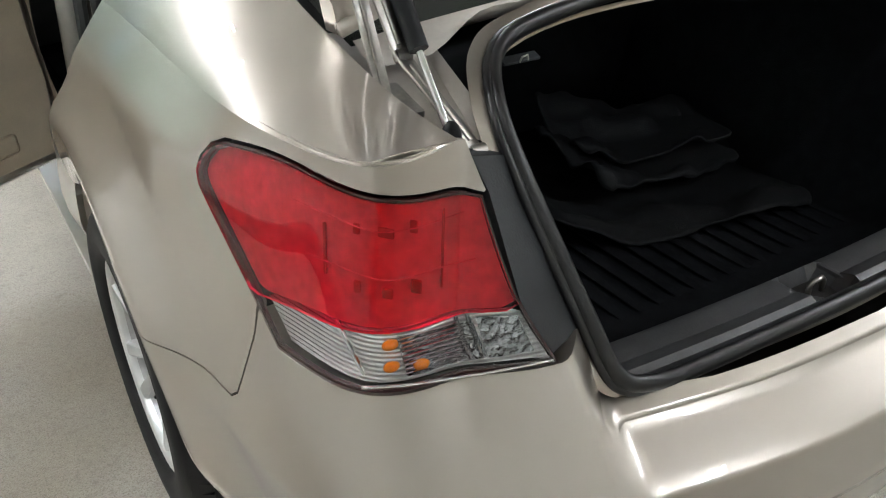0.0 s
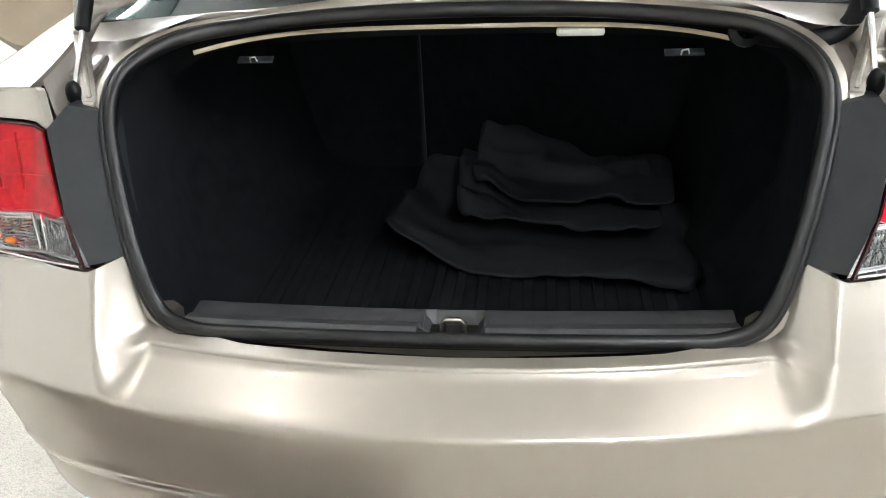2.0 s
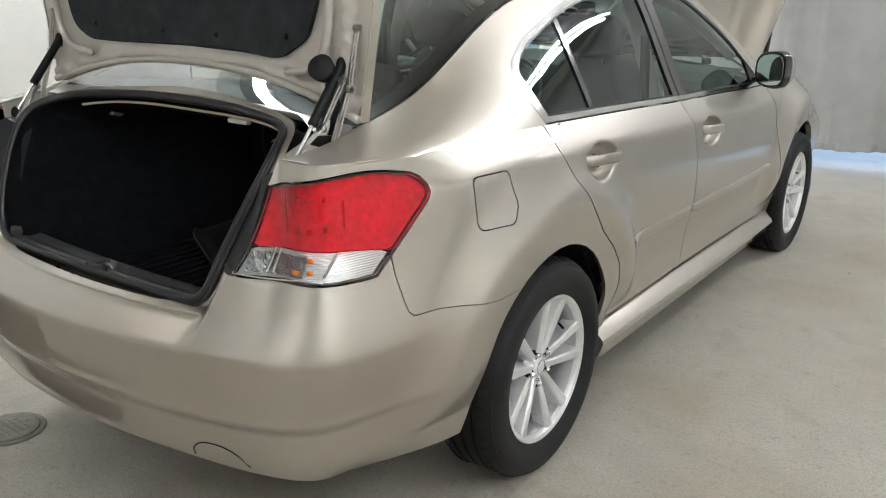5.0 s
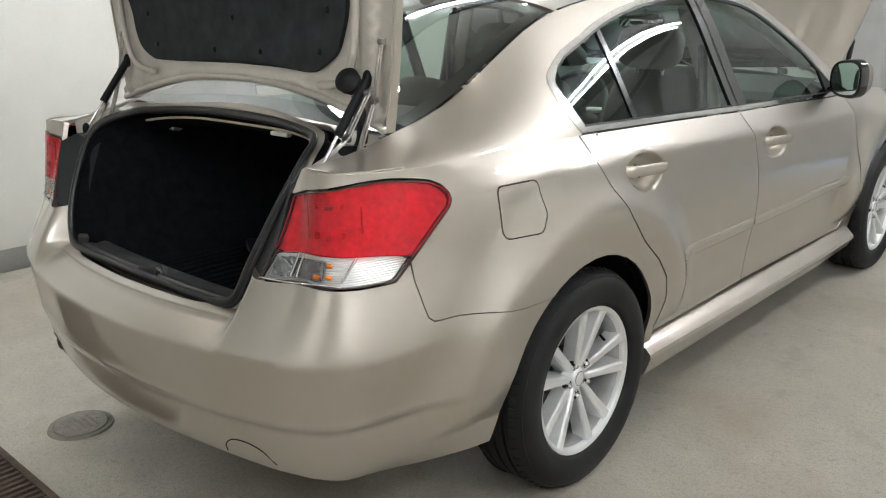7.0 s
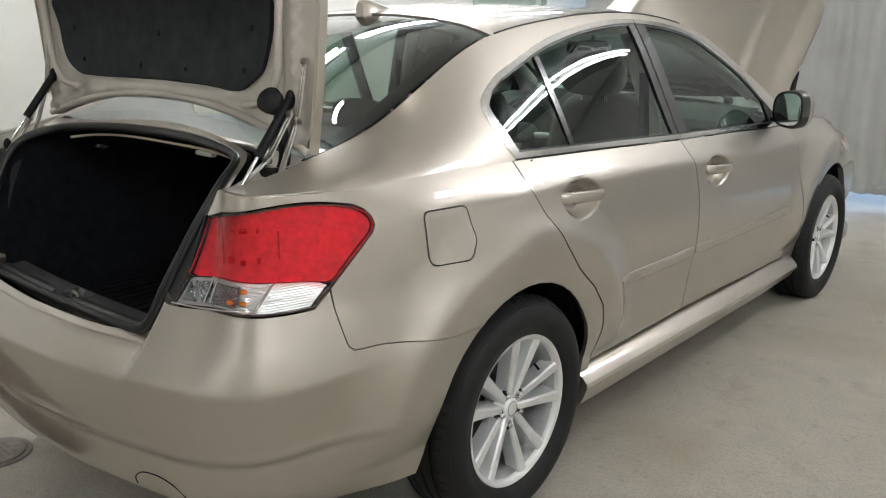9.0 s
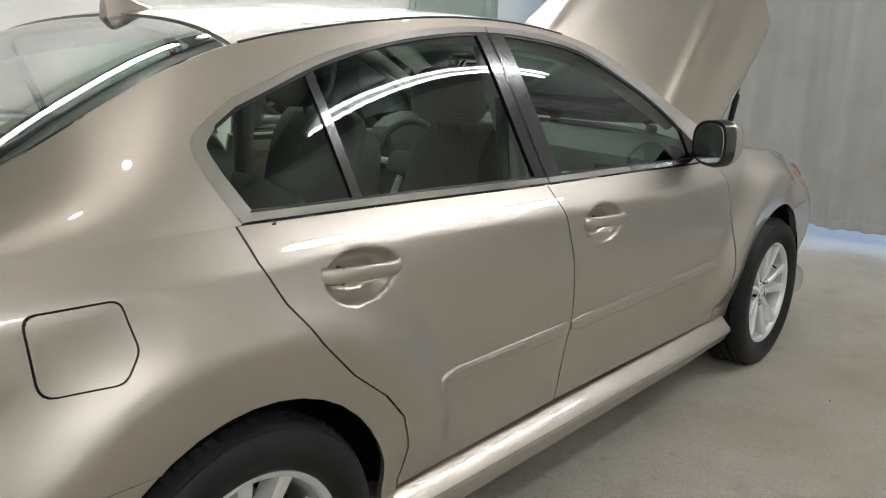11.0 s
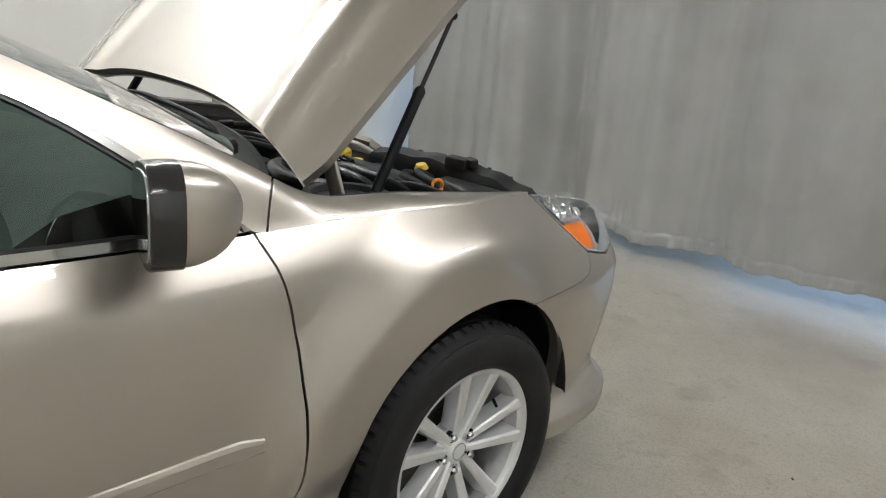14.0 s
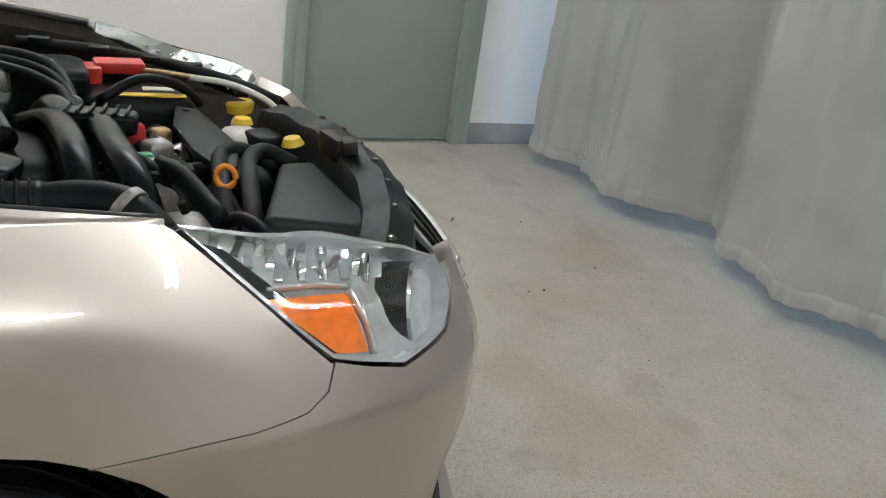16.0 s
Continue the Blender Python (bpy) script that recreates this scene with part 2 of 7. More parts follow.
class Curve:
    """A natural cubic spline through knots."""

    def __init__(self, x, y):
        x, y = np.array(x, float), np.array(y, float)
        n, h = len(x), np.diff(x)
        A, b = np.eye(n), np.zeros(n)
        for i in range(1, n - 1):
            A[i, i - 1], A[i, i], A[i, i + 1] = h[i - 1], 2 * (h[i - 1] + h[i]), h[i]
            b[i] = 6 * ((y[i + 1] - y[i]) / h[i] - (y[i] - y[i - 1]) / h[i - 1])
        self.x, self.y, self.m = x, y, np.linalg.solve(A, b)

    def __call__(self, q):
        q = np.clip(np.asarray(q, float), self.x[0], self.x[-1])
        i = np.clip(np.searchsorted(self.x, q) - 1, 0, len(self.x) - 2)
        h = self.x[i + 1] - self.x[i]
        a, b = (self.x[i + 1] - q) / h, (q - self.x[i]) / h
        return a * self.y[i] + b * self.y[i + 1] + ((a**3 - a) * self.m[i] + (b**3 - b) * self.m[i + 1]) * h * h / 6


def sstep(a, b, x):
    t = np.clip((np.asarray(x, float) - a) / (b - a), 0, 1)
    return t * t * (3 - 2 * t)


def inside(P, poly):
    """Which points lie in a polygon."""
    x, y = P[:, 0], P[:, 1]
    r = np.zeros(len(P), bool)
    a = poly
    b = np.roll(poly, -1, 0)
    for (x1, y1), (x2, y2) in zip(a, b):
        c = ((y1 > y) != (y2 > y)) & (x < (x2 - x1) * (y - y1) / (y2 - y1 + 1e-15) + x1)
        r ^= c
    return r


def resample(poly, step):
    out = []
    for p, q in zip(poly, np.roll(poly, -1, 0)):
        n = max(1, int(np.ceil(np.hypot(*(q - p)) / step)))
        out += [p + (q - p) * k / n for k in range(n)]
    return np.array(out)


def rounded(poly, r, seg=5):
    """A closed polygon with its corners rounded by about r (one radius or one a corner)."""
    poly = [np.array(p, float) for p in poly]
    n = len(poly)
    rs = r if hasattr(r, "__len__") else [r] * n
    out = []
    for i, p in enumerate(poly):
        a, b = poly[i - 1] - p, poly[(i + 1) % n] - p
        la, lb = np.hypot(*a), np.hypot(*b)
        d = min(rs[i], 0.45 * la, 0.45 * lb)
        if d < 1e-4:
            out.append(p)
            continue
        s, e = p + a / la * d, p + b / lb * d
        for t in np.linspace(0, 1, seg):
            out.append((1 - t) ** 2 * s + 2 * t * (1 - t) * p + t * t * e)
    return np.array(out)


from mathutils.geometry import delaunay_2d_cdt


def sheet(outline, surf, step=0.03, edge=0.015, holes=(), dense=()):
    """Cuts a region out of a surface: outline in the surface's two coordinates. Returns vertices, normals, triangles and the border edges."""
    loops = [resample(np.array(o, float), edge) for o in (outline, *holes)]
    lo, hi = loops[0].min(0), loops[0].max(0)
    gx, gy = np.meshgrid(np.arange(lo[0] + step * 0.5, hi[0], step), np.arange(lo[1] + step * 0.5, hi[1], step))
    gx[1::2] += step * 0.5
    P = np.stack([gx.ravel(), gy.ravel()], 1)
    for (cx, cy, rx, ry, s) in dense:
        mx, my = np.meshgrid(np.arange(cx - rx, cx + rx, s), np.arange(cy - ry, cy + ry, s))
        Q = np.stack([mx.ravel(), my.ravel()], 1)
        P = P[(abs(P[:, 0] - cx) > rx) | (abs(P[:, 1] - cy) > ry)]
        P = np.concatenate([P, Q])
    keep = inside(P, loops[0])
    for h in loops[1:]:
        keep &= ~inside(P, h)
    P = P[keep]
    allb = np.concatenate(loops)
    if len(P):
        d = np.array([np.min((allb[:, 0] - p[0]) ** 2 + (allb[:, 1] - p[1]) ** 2) for p in P])
        P = P[d > (0.45 * edge) ** 2]
    edges, base = [], 0
    for l in loops:
        k = len(l)
        edges += [(base + i, base + (i + 1) % k) for i in range(k)]
        base += k
    V = np.concatenate([allb, P])
    vs, es, fs, *_ = delaunay_2d_cdt([Vector(p) for p in V], edges, [], 0, 1e-6)
    vs = np.array([tuple(v) for v in vs])
    fs = np.array([tuple(f) for f in fs])
    c = vs[fs].mean(1)
    keep = inside(c, loops[0])
    for h in loops[1:]:
        keep &= ~inside(c, h)
    fs = fs[keep]
    p = np.stack(surf(vs[:, 0], vs[:, 1]), 1)
    e = 0.002
    du = np.stack(surf(vs[:, 0] + e, vs[:, 1]), 1) - np.stack(surf(vs[:, 0] - e, vs[:, 1]), 1)
    dv = np.stack(surf(vs[:, 0], vs[:, 1] + e), 1) - np.stack(surf(vs[:, 0], vs[:, 1] - e), 1)
    n = np.cross(du, dv)
    n /= np.linalg.norm(n, axis=1)[:, None] + 1e-12
    count = {}
    for f in fs:
        for i in range(3):
            k = (f[i], f[(i + 1) % 3])
            count[k] = count.get(k, 0) + 1
    border = [k for k in count if (k[1], k[0]) not in count]
    return p, n, fs, border


def panel(name, outline, surf, material, parent=None, label="", step=0.03, edge=0.015, holes=(), dense=(), flip=False, mirror=False, lift=0.0, depth=0.014, m=None):
    """A body panel: a region of a surface, with its edges turned in by depth."""
    p, n, fs, border = sheet(outline, surf, step, edge, holes, dense)
    if flip:
        n, fs, border = -n, fs[:, ::-1], [(b, a) for a, b in border]
    p = p + n * lift
    k = len(p)
    verts, norms, faces = [*p], [*n], [tuple(f) for f in fs]
    if depth:
        ids = {}
        for a, b in border:
            for i in (a, b):
                if i not in ids:
                    ids[i] = len(verts)
                    verts += [p[i], p[i] - n[i] * depth]
                    norms += [n[i], n[i]]
        for a, b in border:
            A, B = ids[a], ids[b]
            side = np.cross(p[b] - p[a], n[a])
            side /= np.linalg.norm(side) + 1e-12
            for i in (A, A + 1, B, B + 1):
                norms[i] = side
            faces.append((B, A, A + 1, B + 1))
    verts, norms = np.array(verts), np.array(norms)
    if mirror:
        verts, norms, faces = verts * (-1, 1, 1), norms * (-1, 1, 1), [f[::-1] for f in faces]
    if m is not None:
        M = np.array(m)
        verts, norms = verts @ M[:3, :3].T + M[:3, 3], norms @ M[:3, :3].T
    return link_mesh(name, verts, faces, material, parent, label, normals=norms)


def rib_mat(name, base, rough, metal, scale, dist):
    """A surface with close-set ribs."""
    m = mat(name, base, rough, metal, 20, 0.15)
    nt = m.node_tree
    tc = nt.nodes.new("ShaderNodeTexCoord")
    w = nt.nodes.new("ShaderNodeTexWave")
    w.bands_direction = "Z"
    w.inputs["Scale"].default_value = scale
    w.inputs["Distortion"].default_value = 0.2
    w.inputs["Detail"].default_value = 1.0
    nt.links.new(tc.outputs["Object"], w.inputs["Vector"])
    b = nt.nodes.new("ShaderNodeBump")
    b.inputs["Strength"].default_value, b.inputs["Distance"].default_value = 0.9, dist
    nt.links.new(w.outputs["Fac"], b.inputs["Height"])
    nt.links.new(b.outputs[0], nt.nodes["Principled BSDF"].inputs["Normal"])
    return m


AMBER = mat("amber_lens", (0.85, 0.22, 0.01), 0.15, 0.0, 60, 0.2, coat=0.8)
REDLENS = glass_mat("red_lens", (0.90, 0.008, 0.045))
DARKRED = mat("dark_red", (0.035, 0.003, 0.004), 0.2, 0, 20, 0.2, coat=0.5)
CHROME_RIB = rib_mat("ribbed_chrome", (0.90, 0.90, 0.90), 0.16, 0.7, 60, 0.0008)
SATIN = mat("satin_chrome", (0.74, 0.73, 0.71), 0.13, 1.0, 12, 0.05)
SMOKERED = mat("smoked_red", (0.42, 0.02, 0.04), 0.3, 0, 20, 0.2)
RED_RIB = mat("faceted_reflector", (0.80, 0.76, 0.76), 0.35, 0.3, 60, 0.2, 0.0012, 75)
DARKCELL = mat("dark_reflector", (0.42, 0.43, 0.45), 0.07, 1.0, 60, 0.5, 0.010, 120)
BRASS = mat("tarnished_brass", (0.42, 0.30, 0.16), 0.4, 0.8, 40, 0.35)
CLEARBALL = mat("lens_ball", (0.55, 0.58, 0.60), 0.05, 0.7, 10, 0.05, coat=1.0)
# alloy darkened to put the shade between the spokes into the colour
BARREL = mat("rim_barrel", (0.46, 0.46, 0.47), 0.45, 0.6, 20, 0.12)
ALLOYDULL = mat("dull_alloy", (0.35, 0.34, 0.33), 0.5, 0.8, 30, 0.35)
HEADLINE = mat("headlining_cloth", (0.50, 0.49, 0.45), 0.85, 0, 20, 0.1, 0.0008, 350, spec=0.2)
SILVER = mat("silver_trim", (0.55, 0.55, 0.55), 0.35, 0.8, 15, 0.06)
LAMPCHROME = mat("lamp_chrome", (0.78, 0.80, 0.81), 0.16, 0.65, 45, 0.15, 0.006, 50)


# ---------------- the room ----------------
WALL_X, BACK_Y, RIGHT_X, CEIL = -2.66, -5.0, 4.7, 3.1


def slab(name, lo, hi, material, label, category, bevel=0.0):
    lo, hi = Vector(lo), Vector(hi)
    return tagged(box(name, hi - lo, Matrix.Translation((lo + hi) / 2), material, bevel=bevel), label, category, kind="structure")


slab("floor", (-3.5, -6, -0.1), (5.2, 9.2, 0), CONCRETE, "bare pale concrete workshop floor with stains", "floor")
DOOR_Y0, DOOR_Y1, DOOR_Z = 4.155, 5.165, 2.08
slab("wall_left", (WALL_X - 0.15, -5.2, 0.0), (WALL_X, DOOR_Y0, CEIL), WALLPAINT, "white painted plain wall with scuffs", "wall")
slab("wall_left_end", (WALL_X - 0.15, DOOR_Y1, 0.0), (WALL_X, 9.0, CEIL), WALLPAINT, "white painted plain wall by the curtain", "wall")
slab("wall_left_over_door", (WALL_X - 0.15, DOOR_Y0, DOOR_Z), (WALL_X, DOOR_Y1, CEIL), WALLPAINT, "white painted wall over the door", "wall")
# rear and right walls are unseen, set close in to bounce light
slab("wall_back", (WALL_X, BACK_Y - 0.15, 0.0), (RIGHT_X, BACK_Y, CEIL), WALLPAINT, "unseen white rear wall, placed to bounce light", "wall")
slab("wall_right", (RIGHT_X, BACK_Y, 0.0), (RIGHT_X + 0.15, 9.0, CEIL), WALLPAINT, "unseen white side wall, placed to bounce light", "wall")
slab("wall_front", (-3.5, 9.0, 0.0), (RIGHT_X + 0.15, 9.15, CEIL), WALLPAINT, "white wall behind the curtain", "wall")
slab("ceiling", (-3.5, -6, CEIL), (5.2, 9.2, CEIL + 0.15), CEILING, "white ceiling", "ceiling")
for x0, y0, y1 in ((WALL_X, -4.98, DOOR_Y0 - 0.058), (WALL_X, DOOR_Y1 + 0.058, 8.98)):
    slab("baseboard", (x0 + 0.002, y0, 0.0), (x0 + 0.014, y1, 0.125), BASEGREY, "grey rubber skirting along the wall", "baseboard", 0.004)
slab("baseboard", (WALL_X + 0.02, BACK_Y + 0.002, 0.0), (RIGHT_X - 0.02, BACK_Y + 0.014, 0.15), BASEGREY, "grey rubber skirting along the wall", "baseboard", 0.004)

# steel door in its frame
door = thing("door_1", "closed grey-green painted steel door in a steel frame", "door", kind="structure", at=Matrix.Translation((WALL_X, 0, 0)))
box("door_leaf", (0.045, DOOR_Y1 - DOOR_Y0 - 0.11, DOOR_Z - 0.07), Matrix.Translation((-0.05, (DOOR_Y0 + DOOR_Y1) / 2, (DOOR_Z - 0.07) / 2 + 0.012)), DOORGREEN, door, bevel=0.003)
for y, d in ((DOOR_Y0, -1), (DOOR_Y1, 1)):
    box("door_jamb", (0.19, 0.055, DOOR_Z), Matrix.Translation((-0.06, y - d * 0.0275, DOOR_Z / 2)), DOORGREEN, door, bevel=0.004)
    box("jamb_face", (0.014, 0.055, DOOR_Z + 0.05), Matrix.Translation((0.022, y + d * 0.0275, (DOOR_Z + 0.05) / 2)), DOORGREEN, door, bevel=0.004)
box("door_head", (0.19, DOOR_Y1 - DOOR_Y0 - 0.112, 0.055), Matrix.Translation((-0.06, (DOOR_Y0 + DOOR_Y1) / 2, DOOR_Z - 0.0275)), DOORGREEN, door, bevel=0.004)
box("threshold", (0.12, DOOR_Y1 - DOOR_Y0 - 0.112, 0.010), Matrix.Translation((-0.05, (DOOR_Y0 + DOOR_Y1) / 2, 0.005)), STEEL, door, bevel=0.002)
rod("door_knob", (-0.03, DOOR_Y0 + 0.12, 0.98), (0.045, DOOR_Y0 + 0.12, 0.98), 0.012, STEEL, door, "steel lever handle")
tube("door_lever", [(0.04, DOOR_Y0 + 0.12, 0.98), (0.045, DOOR_Y0 + 0.17, 0.98), (0.04, DOOR_Y0 + 0.24, 0.978)], 0.009, STEEL, door, n=10)

# heavy curtain in folds, hung from a track, its hem just off the floor
HEM_Y = Curve([-2.42, -2.30, -2.14, -1.98, -1.90, -1.68, -1.43, -1.25, -1.10, -0.90, -0.60, -0.28, -0.07, 0.15, 0.50, 0.88, 1.3, 1.75, 2.2, 2.8, 3.6, 4.6, 6.6], [5.56, 5.47, 5.45, 5.58, 5.57, 5.44, 5.45, 5.66, 5.74, 5.60, 5.52, 5.52, 5.63, 5.55, 5.59, 5.67, 5.57, 5.68, 5.58, 5.70, 5.58, 5.70, 5.62])


def curtain_y(x, z):
    """The cloth's line across the room: deep folds at the hem that close up towards the track."""
    k = 1.0 - 0.42 * min(1.0, z / CEIL) ** 0.8
    lean = 0.10 * z * math.sin(x * 1.3 + 0.7)
    small = 0.026 * math.sin(x * 15 + 2 * math.sin(x * 2.3) + 0.25 * math.sin(2 * z)) + 0.011 * math.sin(x * 34 + 1.2 * math.sin(x * 5) + 0.5 * z)
    return 5.58 + (float(HEM_Y(x + 0.3 * lean)) - 5.58) * k + small


bm = bmesh.new()
xs = np.linspace(-2.42, 4.66, 780)
levels = [0.088, 0.093, 0.105, 0.12, 0.135, 0.150, 0.156, 0.162, 0.18, 0.21, 0.25] + list(np.linspace(0.31, CEIL - 0.05, 40))
grid = []
for z in levels:
    row = []
    band = z < 0.153
    for x in xs:
        hem = 0.010 * math.sin(x * 3.1) + 0.008 * math.sin(x * 7.7 + 1) + 0.004 * math.sin(x * 60)
        crease = 0.010 * noise.noise((x * 9, z * 2.2, 3.3)) + 0.006 * noise.noise((x * 22, z * 9, 1.3)) + 0.016 * noise.noise((x * 3, z * 3.5, 8.1)) + 0.007 * abs(noise.noise((x * 6 + z * 4, z * 7, 5.2)))
        pucker = 0.009 * noise.noise((x * 26, z * 12, 7.7)) + 0.004 * math.sin(x * 120 + 3 * math.sin(x * 13)) if z < 0.30 else 0
        pucker = pucker * float(sstep(0.30, 0.16, z))
        row.append(bm.verts.new((x, curtain_y(x, z) + crease + pucker - (0.009 if band else 0), z + hem * sstep(0.5, 0.10, z))))
    grid.append(row)
for a, b in zip(grid, grid[1:]):
    for i in range(len(xs) - 1):
        bm.faces.new((a[i], a[i + 1], b[i + 1], b[i]))
cur = part("curtain", bm, CURTAIN, None, smooth=True)
cur.modifiers.new("thickness", "SOLIDIFY").thickness = 0.004
tagged(cur, "heavy grey canvas curtain hanging in folds above the floor", "curtain")
slab("curtain_track", (-2.6, 5.54, CEIL - 0.05), (4.66, 5.62, CEIL), STEEL, "steel curtain track on the ceiling", "trim")

# floor drain
DRAINGREY = mat("drain_iron", (0.19, 0.175, 0.15), 0.6, 0.2, 25, 0.3, 0.0008, 150)
drain = thing("floor_drain", "small round grey iron floor drain cover", "drain", at=Matrix.Translation((-0.636, -0.86, 0)))
lathe("drain_ring", [(0.088, 0.0005), (0.090, 0.006), (0.105, 0.006), (0.108, 0.0005)], Matrix(), DRAINGREY, drain, seg=36)
bm = bmesh.new()
add_cyl(bm, 0.087, 0.086, 0.008, Matrix.Translation((0, 0, 0.0045)), 36)
for i in range(-3, 4):
    for j in range(-3, 4):
        if i * i + j * j < 10:
            add_cyl(bm, 0.007, 0.006, 0.003, Matrix.Translation((i * 0.02, j * 0.02, 0.0095)), 10)
part("drain_cover", bm, DRAINGREY, drain, auto=40)

# small litter on the concrete
for i in range(26):
    x, y = random.uniform(-1.6, 2.6), random.uniform(3.9, 5.0) if i % 2 else random.uniform(-0.5, 4.8)
    if -1.0 < x < 1.0 and y < 3.8:
        x = random.uniform(1.1, 2.4)
    bm = bmesh.new()
    bmesh.ops.create_icosphere(bm, subdivisions=1, radius=random.uniform(0.003, 0.008))
    for v in bm.verts:
        v.co += Vector([random.uniform(-0.002, 0.002) for _ in range(3)])
        v.co.z *= 0.5
    ob = part("grit", bm, DARKSTEEL, None)
    ob.location = (x, y, 0.003)
    tagged(ob, "small dark crumb of dirt on the concrete", "grit", group="grit on the floor")

# fluorescent battens in rows along the room, each row under a dark steel channel
# the row at x=3.7 is added out of view to brighten the right side
for x, places in ((-2.05, (0.57, 2.32, 4.07)), (2.3, (3.0, 4.52)), (1.0, (-3.4,)), (3.7, (-2.0, -0.3))):
    slab("ceiling_channel", (x - 0.30, places[0] - 0.95, CEIL - 0.030), (x + 0.30, min(5.3, places[-1] + 0.95), CEIL), CHANNEL, "dark painted steel channel along the ceiling", "trim", 0.004)
    for y in places:
        f = thing("ceiling_light", "fluorescent ceiling batten with two bare white tubes", "light", group="ceiling lights", at=Matrix.Translation((x, y, CEIL - 0.09)))
        box("housing", (0.10, 1.56, 0.05), Matrix.Translation((0, 0, 0.034)), CEILING, f, bevel=0.005)
        for dx in (-0.045, 0.045):
            rod("tube", (dx, -0.74, -0.012), (dx, 0.74, -0.012), 0.014, TUBE, f, "glowing white tube")
# small round downlights between the rows
for x in (-1.35, 1.45):
    for y in (-1.40, 0.55, 2.47):
        f = thing("downlight", "small round ceiling downlight with a bright lens", "light", group="downlights", at=Matrix.Translation((x, y, CEIL)))
        lathe("bezel", [(0.030, -0.004), (0.036, -0.012), (0.050, -0.010), (0.056, 0.0)], Matrix(), CEILING, f, seg=24)
        lathe("lens", [(0.0005, -0.006), (0.031, -0.005)], Matrix(), BULB, f, "bright round lens", seg=24)

# daylight beyond the curtain
lamp = bpy.data.lights.new("daylight", "AREA")
lamp.shape, lamp.size, lamp.size_y, lamp.energy, lamp.color = "RECTANGLE", 5.0, 1.3, 80, (0.50, 0.70, 1.0)
ob = new("daylight", lamp)
ob.matrix_basis = look((1.2, 8.8, 0.80), (1.2, 5.0, 0.55))

# slotted trench cover in the floor behind the car
RUST = mat("rusty_iron", (0.085, 0.060, 0.045), 0.7, 0.3, 18, 0.45, 0.001, 120)
grate = thing("floor_grate", "rusty brown iron trench grate set in the floor", "grate", at=Matrix.Translation((-1.0, -1.27, 0.0)))
for y in (-0.15, 0.15):
    box("frame_bar", (1.62, 0.022, 0.012), Matrix.Translation((0, y, 0.0065)), RUST, grate, bevel=0.002)
for x in (-0.80, 0.80):
    box("frame_end", (0.022, 0.276, 0.012), Matrix.Translation((x, 0, 0.0065)), RUST, grate, bevel=0.002)
# black sheet on the floor stands for the unlit trench below the slats
box("pit_shade", (1.57, 0.274, 0.002), Matrix.Translation((0, 0, 0.0016)), BLACK, grate)
for k in range(52):
    box("slat", (0.014, 0.272, 0.010), Matrix.Translation((-0.775 + 0.0304 * k, 0, 0.0085)), RUST, grate)


# ---------------- the car's surfaces ----------------
# y runs from the rear axle to the front, x to the car's right
plan_x = [0, 0.25, 0.45, 0.60, 0.70, 0.765, 0.800, 0.819, 0.829, 0.834, 0.832, 0.831, 0.828, 0.822, 0.815, 0.807, 0.79, 0.763, 0.70, 0.545, 0.37, 0.18, 0]
plan_y = [-1.05, -1.035, -1.00, -0.962, -0.915, -0.845, -0.74, -0.63, -0.50, -0.30, 0.10, 0.60, 1.15, 1.75, 2.30, 2.85, 3.15, 3.36, 3.495, 3.59, 3.635, 3.66, 3.67]
plan_a = np.concatenate([[0], np.cumsum(np.hypot(np.diff(plan_x), np.diff(plan_y)))])
PX, PY = Curve(plan_a, plan_x), Curve(plan_a, plan_y)
A_END = plan_a[-1]
BELT = Curve([-1.1, -0.80, -0.5, -0.2, 0.07, 0.6, 1.08, 1.6, 2.0, 2.4, 2.8, 3.08, 3.3, 3.7], [1.038, 1.038, 1.028, 1.032, 1.024, 1.005, 0.985, 0.968, 0.952, 0.945, 0.930, 0.900, 0.85, 0.80])
REAR_W, FRONT_W, FRONT_A, WZ, WR = 0.0, 2.765, 2.785, 0.322, 0.329


def flare(y, z):
    """Bulge of the wheel arches: a crest round the opening, falling off sharply outside and gently towards the lip."""
    out = 0
    for yc, amp, rc, lip in ((REAR_W, 0.060, 0.515, 0.55), (FRONT_A, 0.060, 0.530, 0.66)):
        r = np.hypot((y - yc) * 0.92, z - WZ)
        u, v = (rc - r) / (rc - 0.385), (r - rc) / 0.15
        inside = 1 - lip * np.minimum(0.5 * (u + np.sqrt(u * u + 0.03)), 1.3)
        outside = np.clip(1 - 0.5 * (v + np.sqrt(v * v + 0.03)), 0, 1) ** 2.2
        e = (inside - outside)
        crest = 0.5 * (inside + outside - np.sqrt(e * e + 0.06))
        out = out + amp * np.maximum(crest, 0) * sstep(0.36, 0.5, z) ** 0.5
    return out


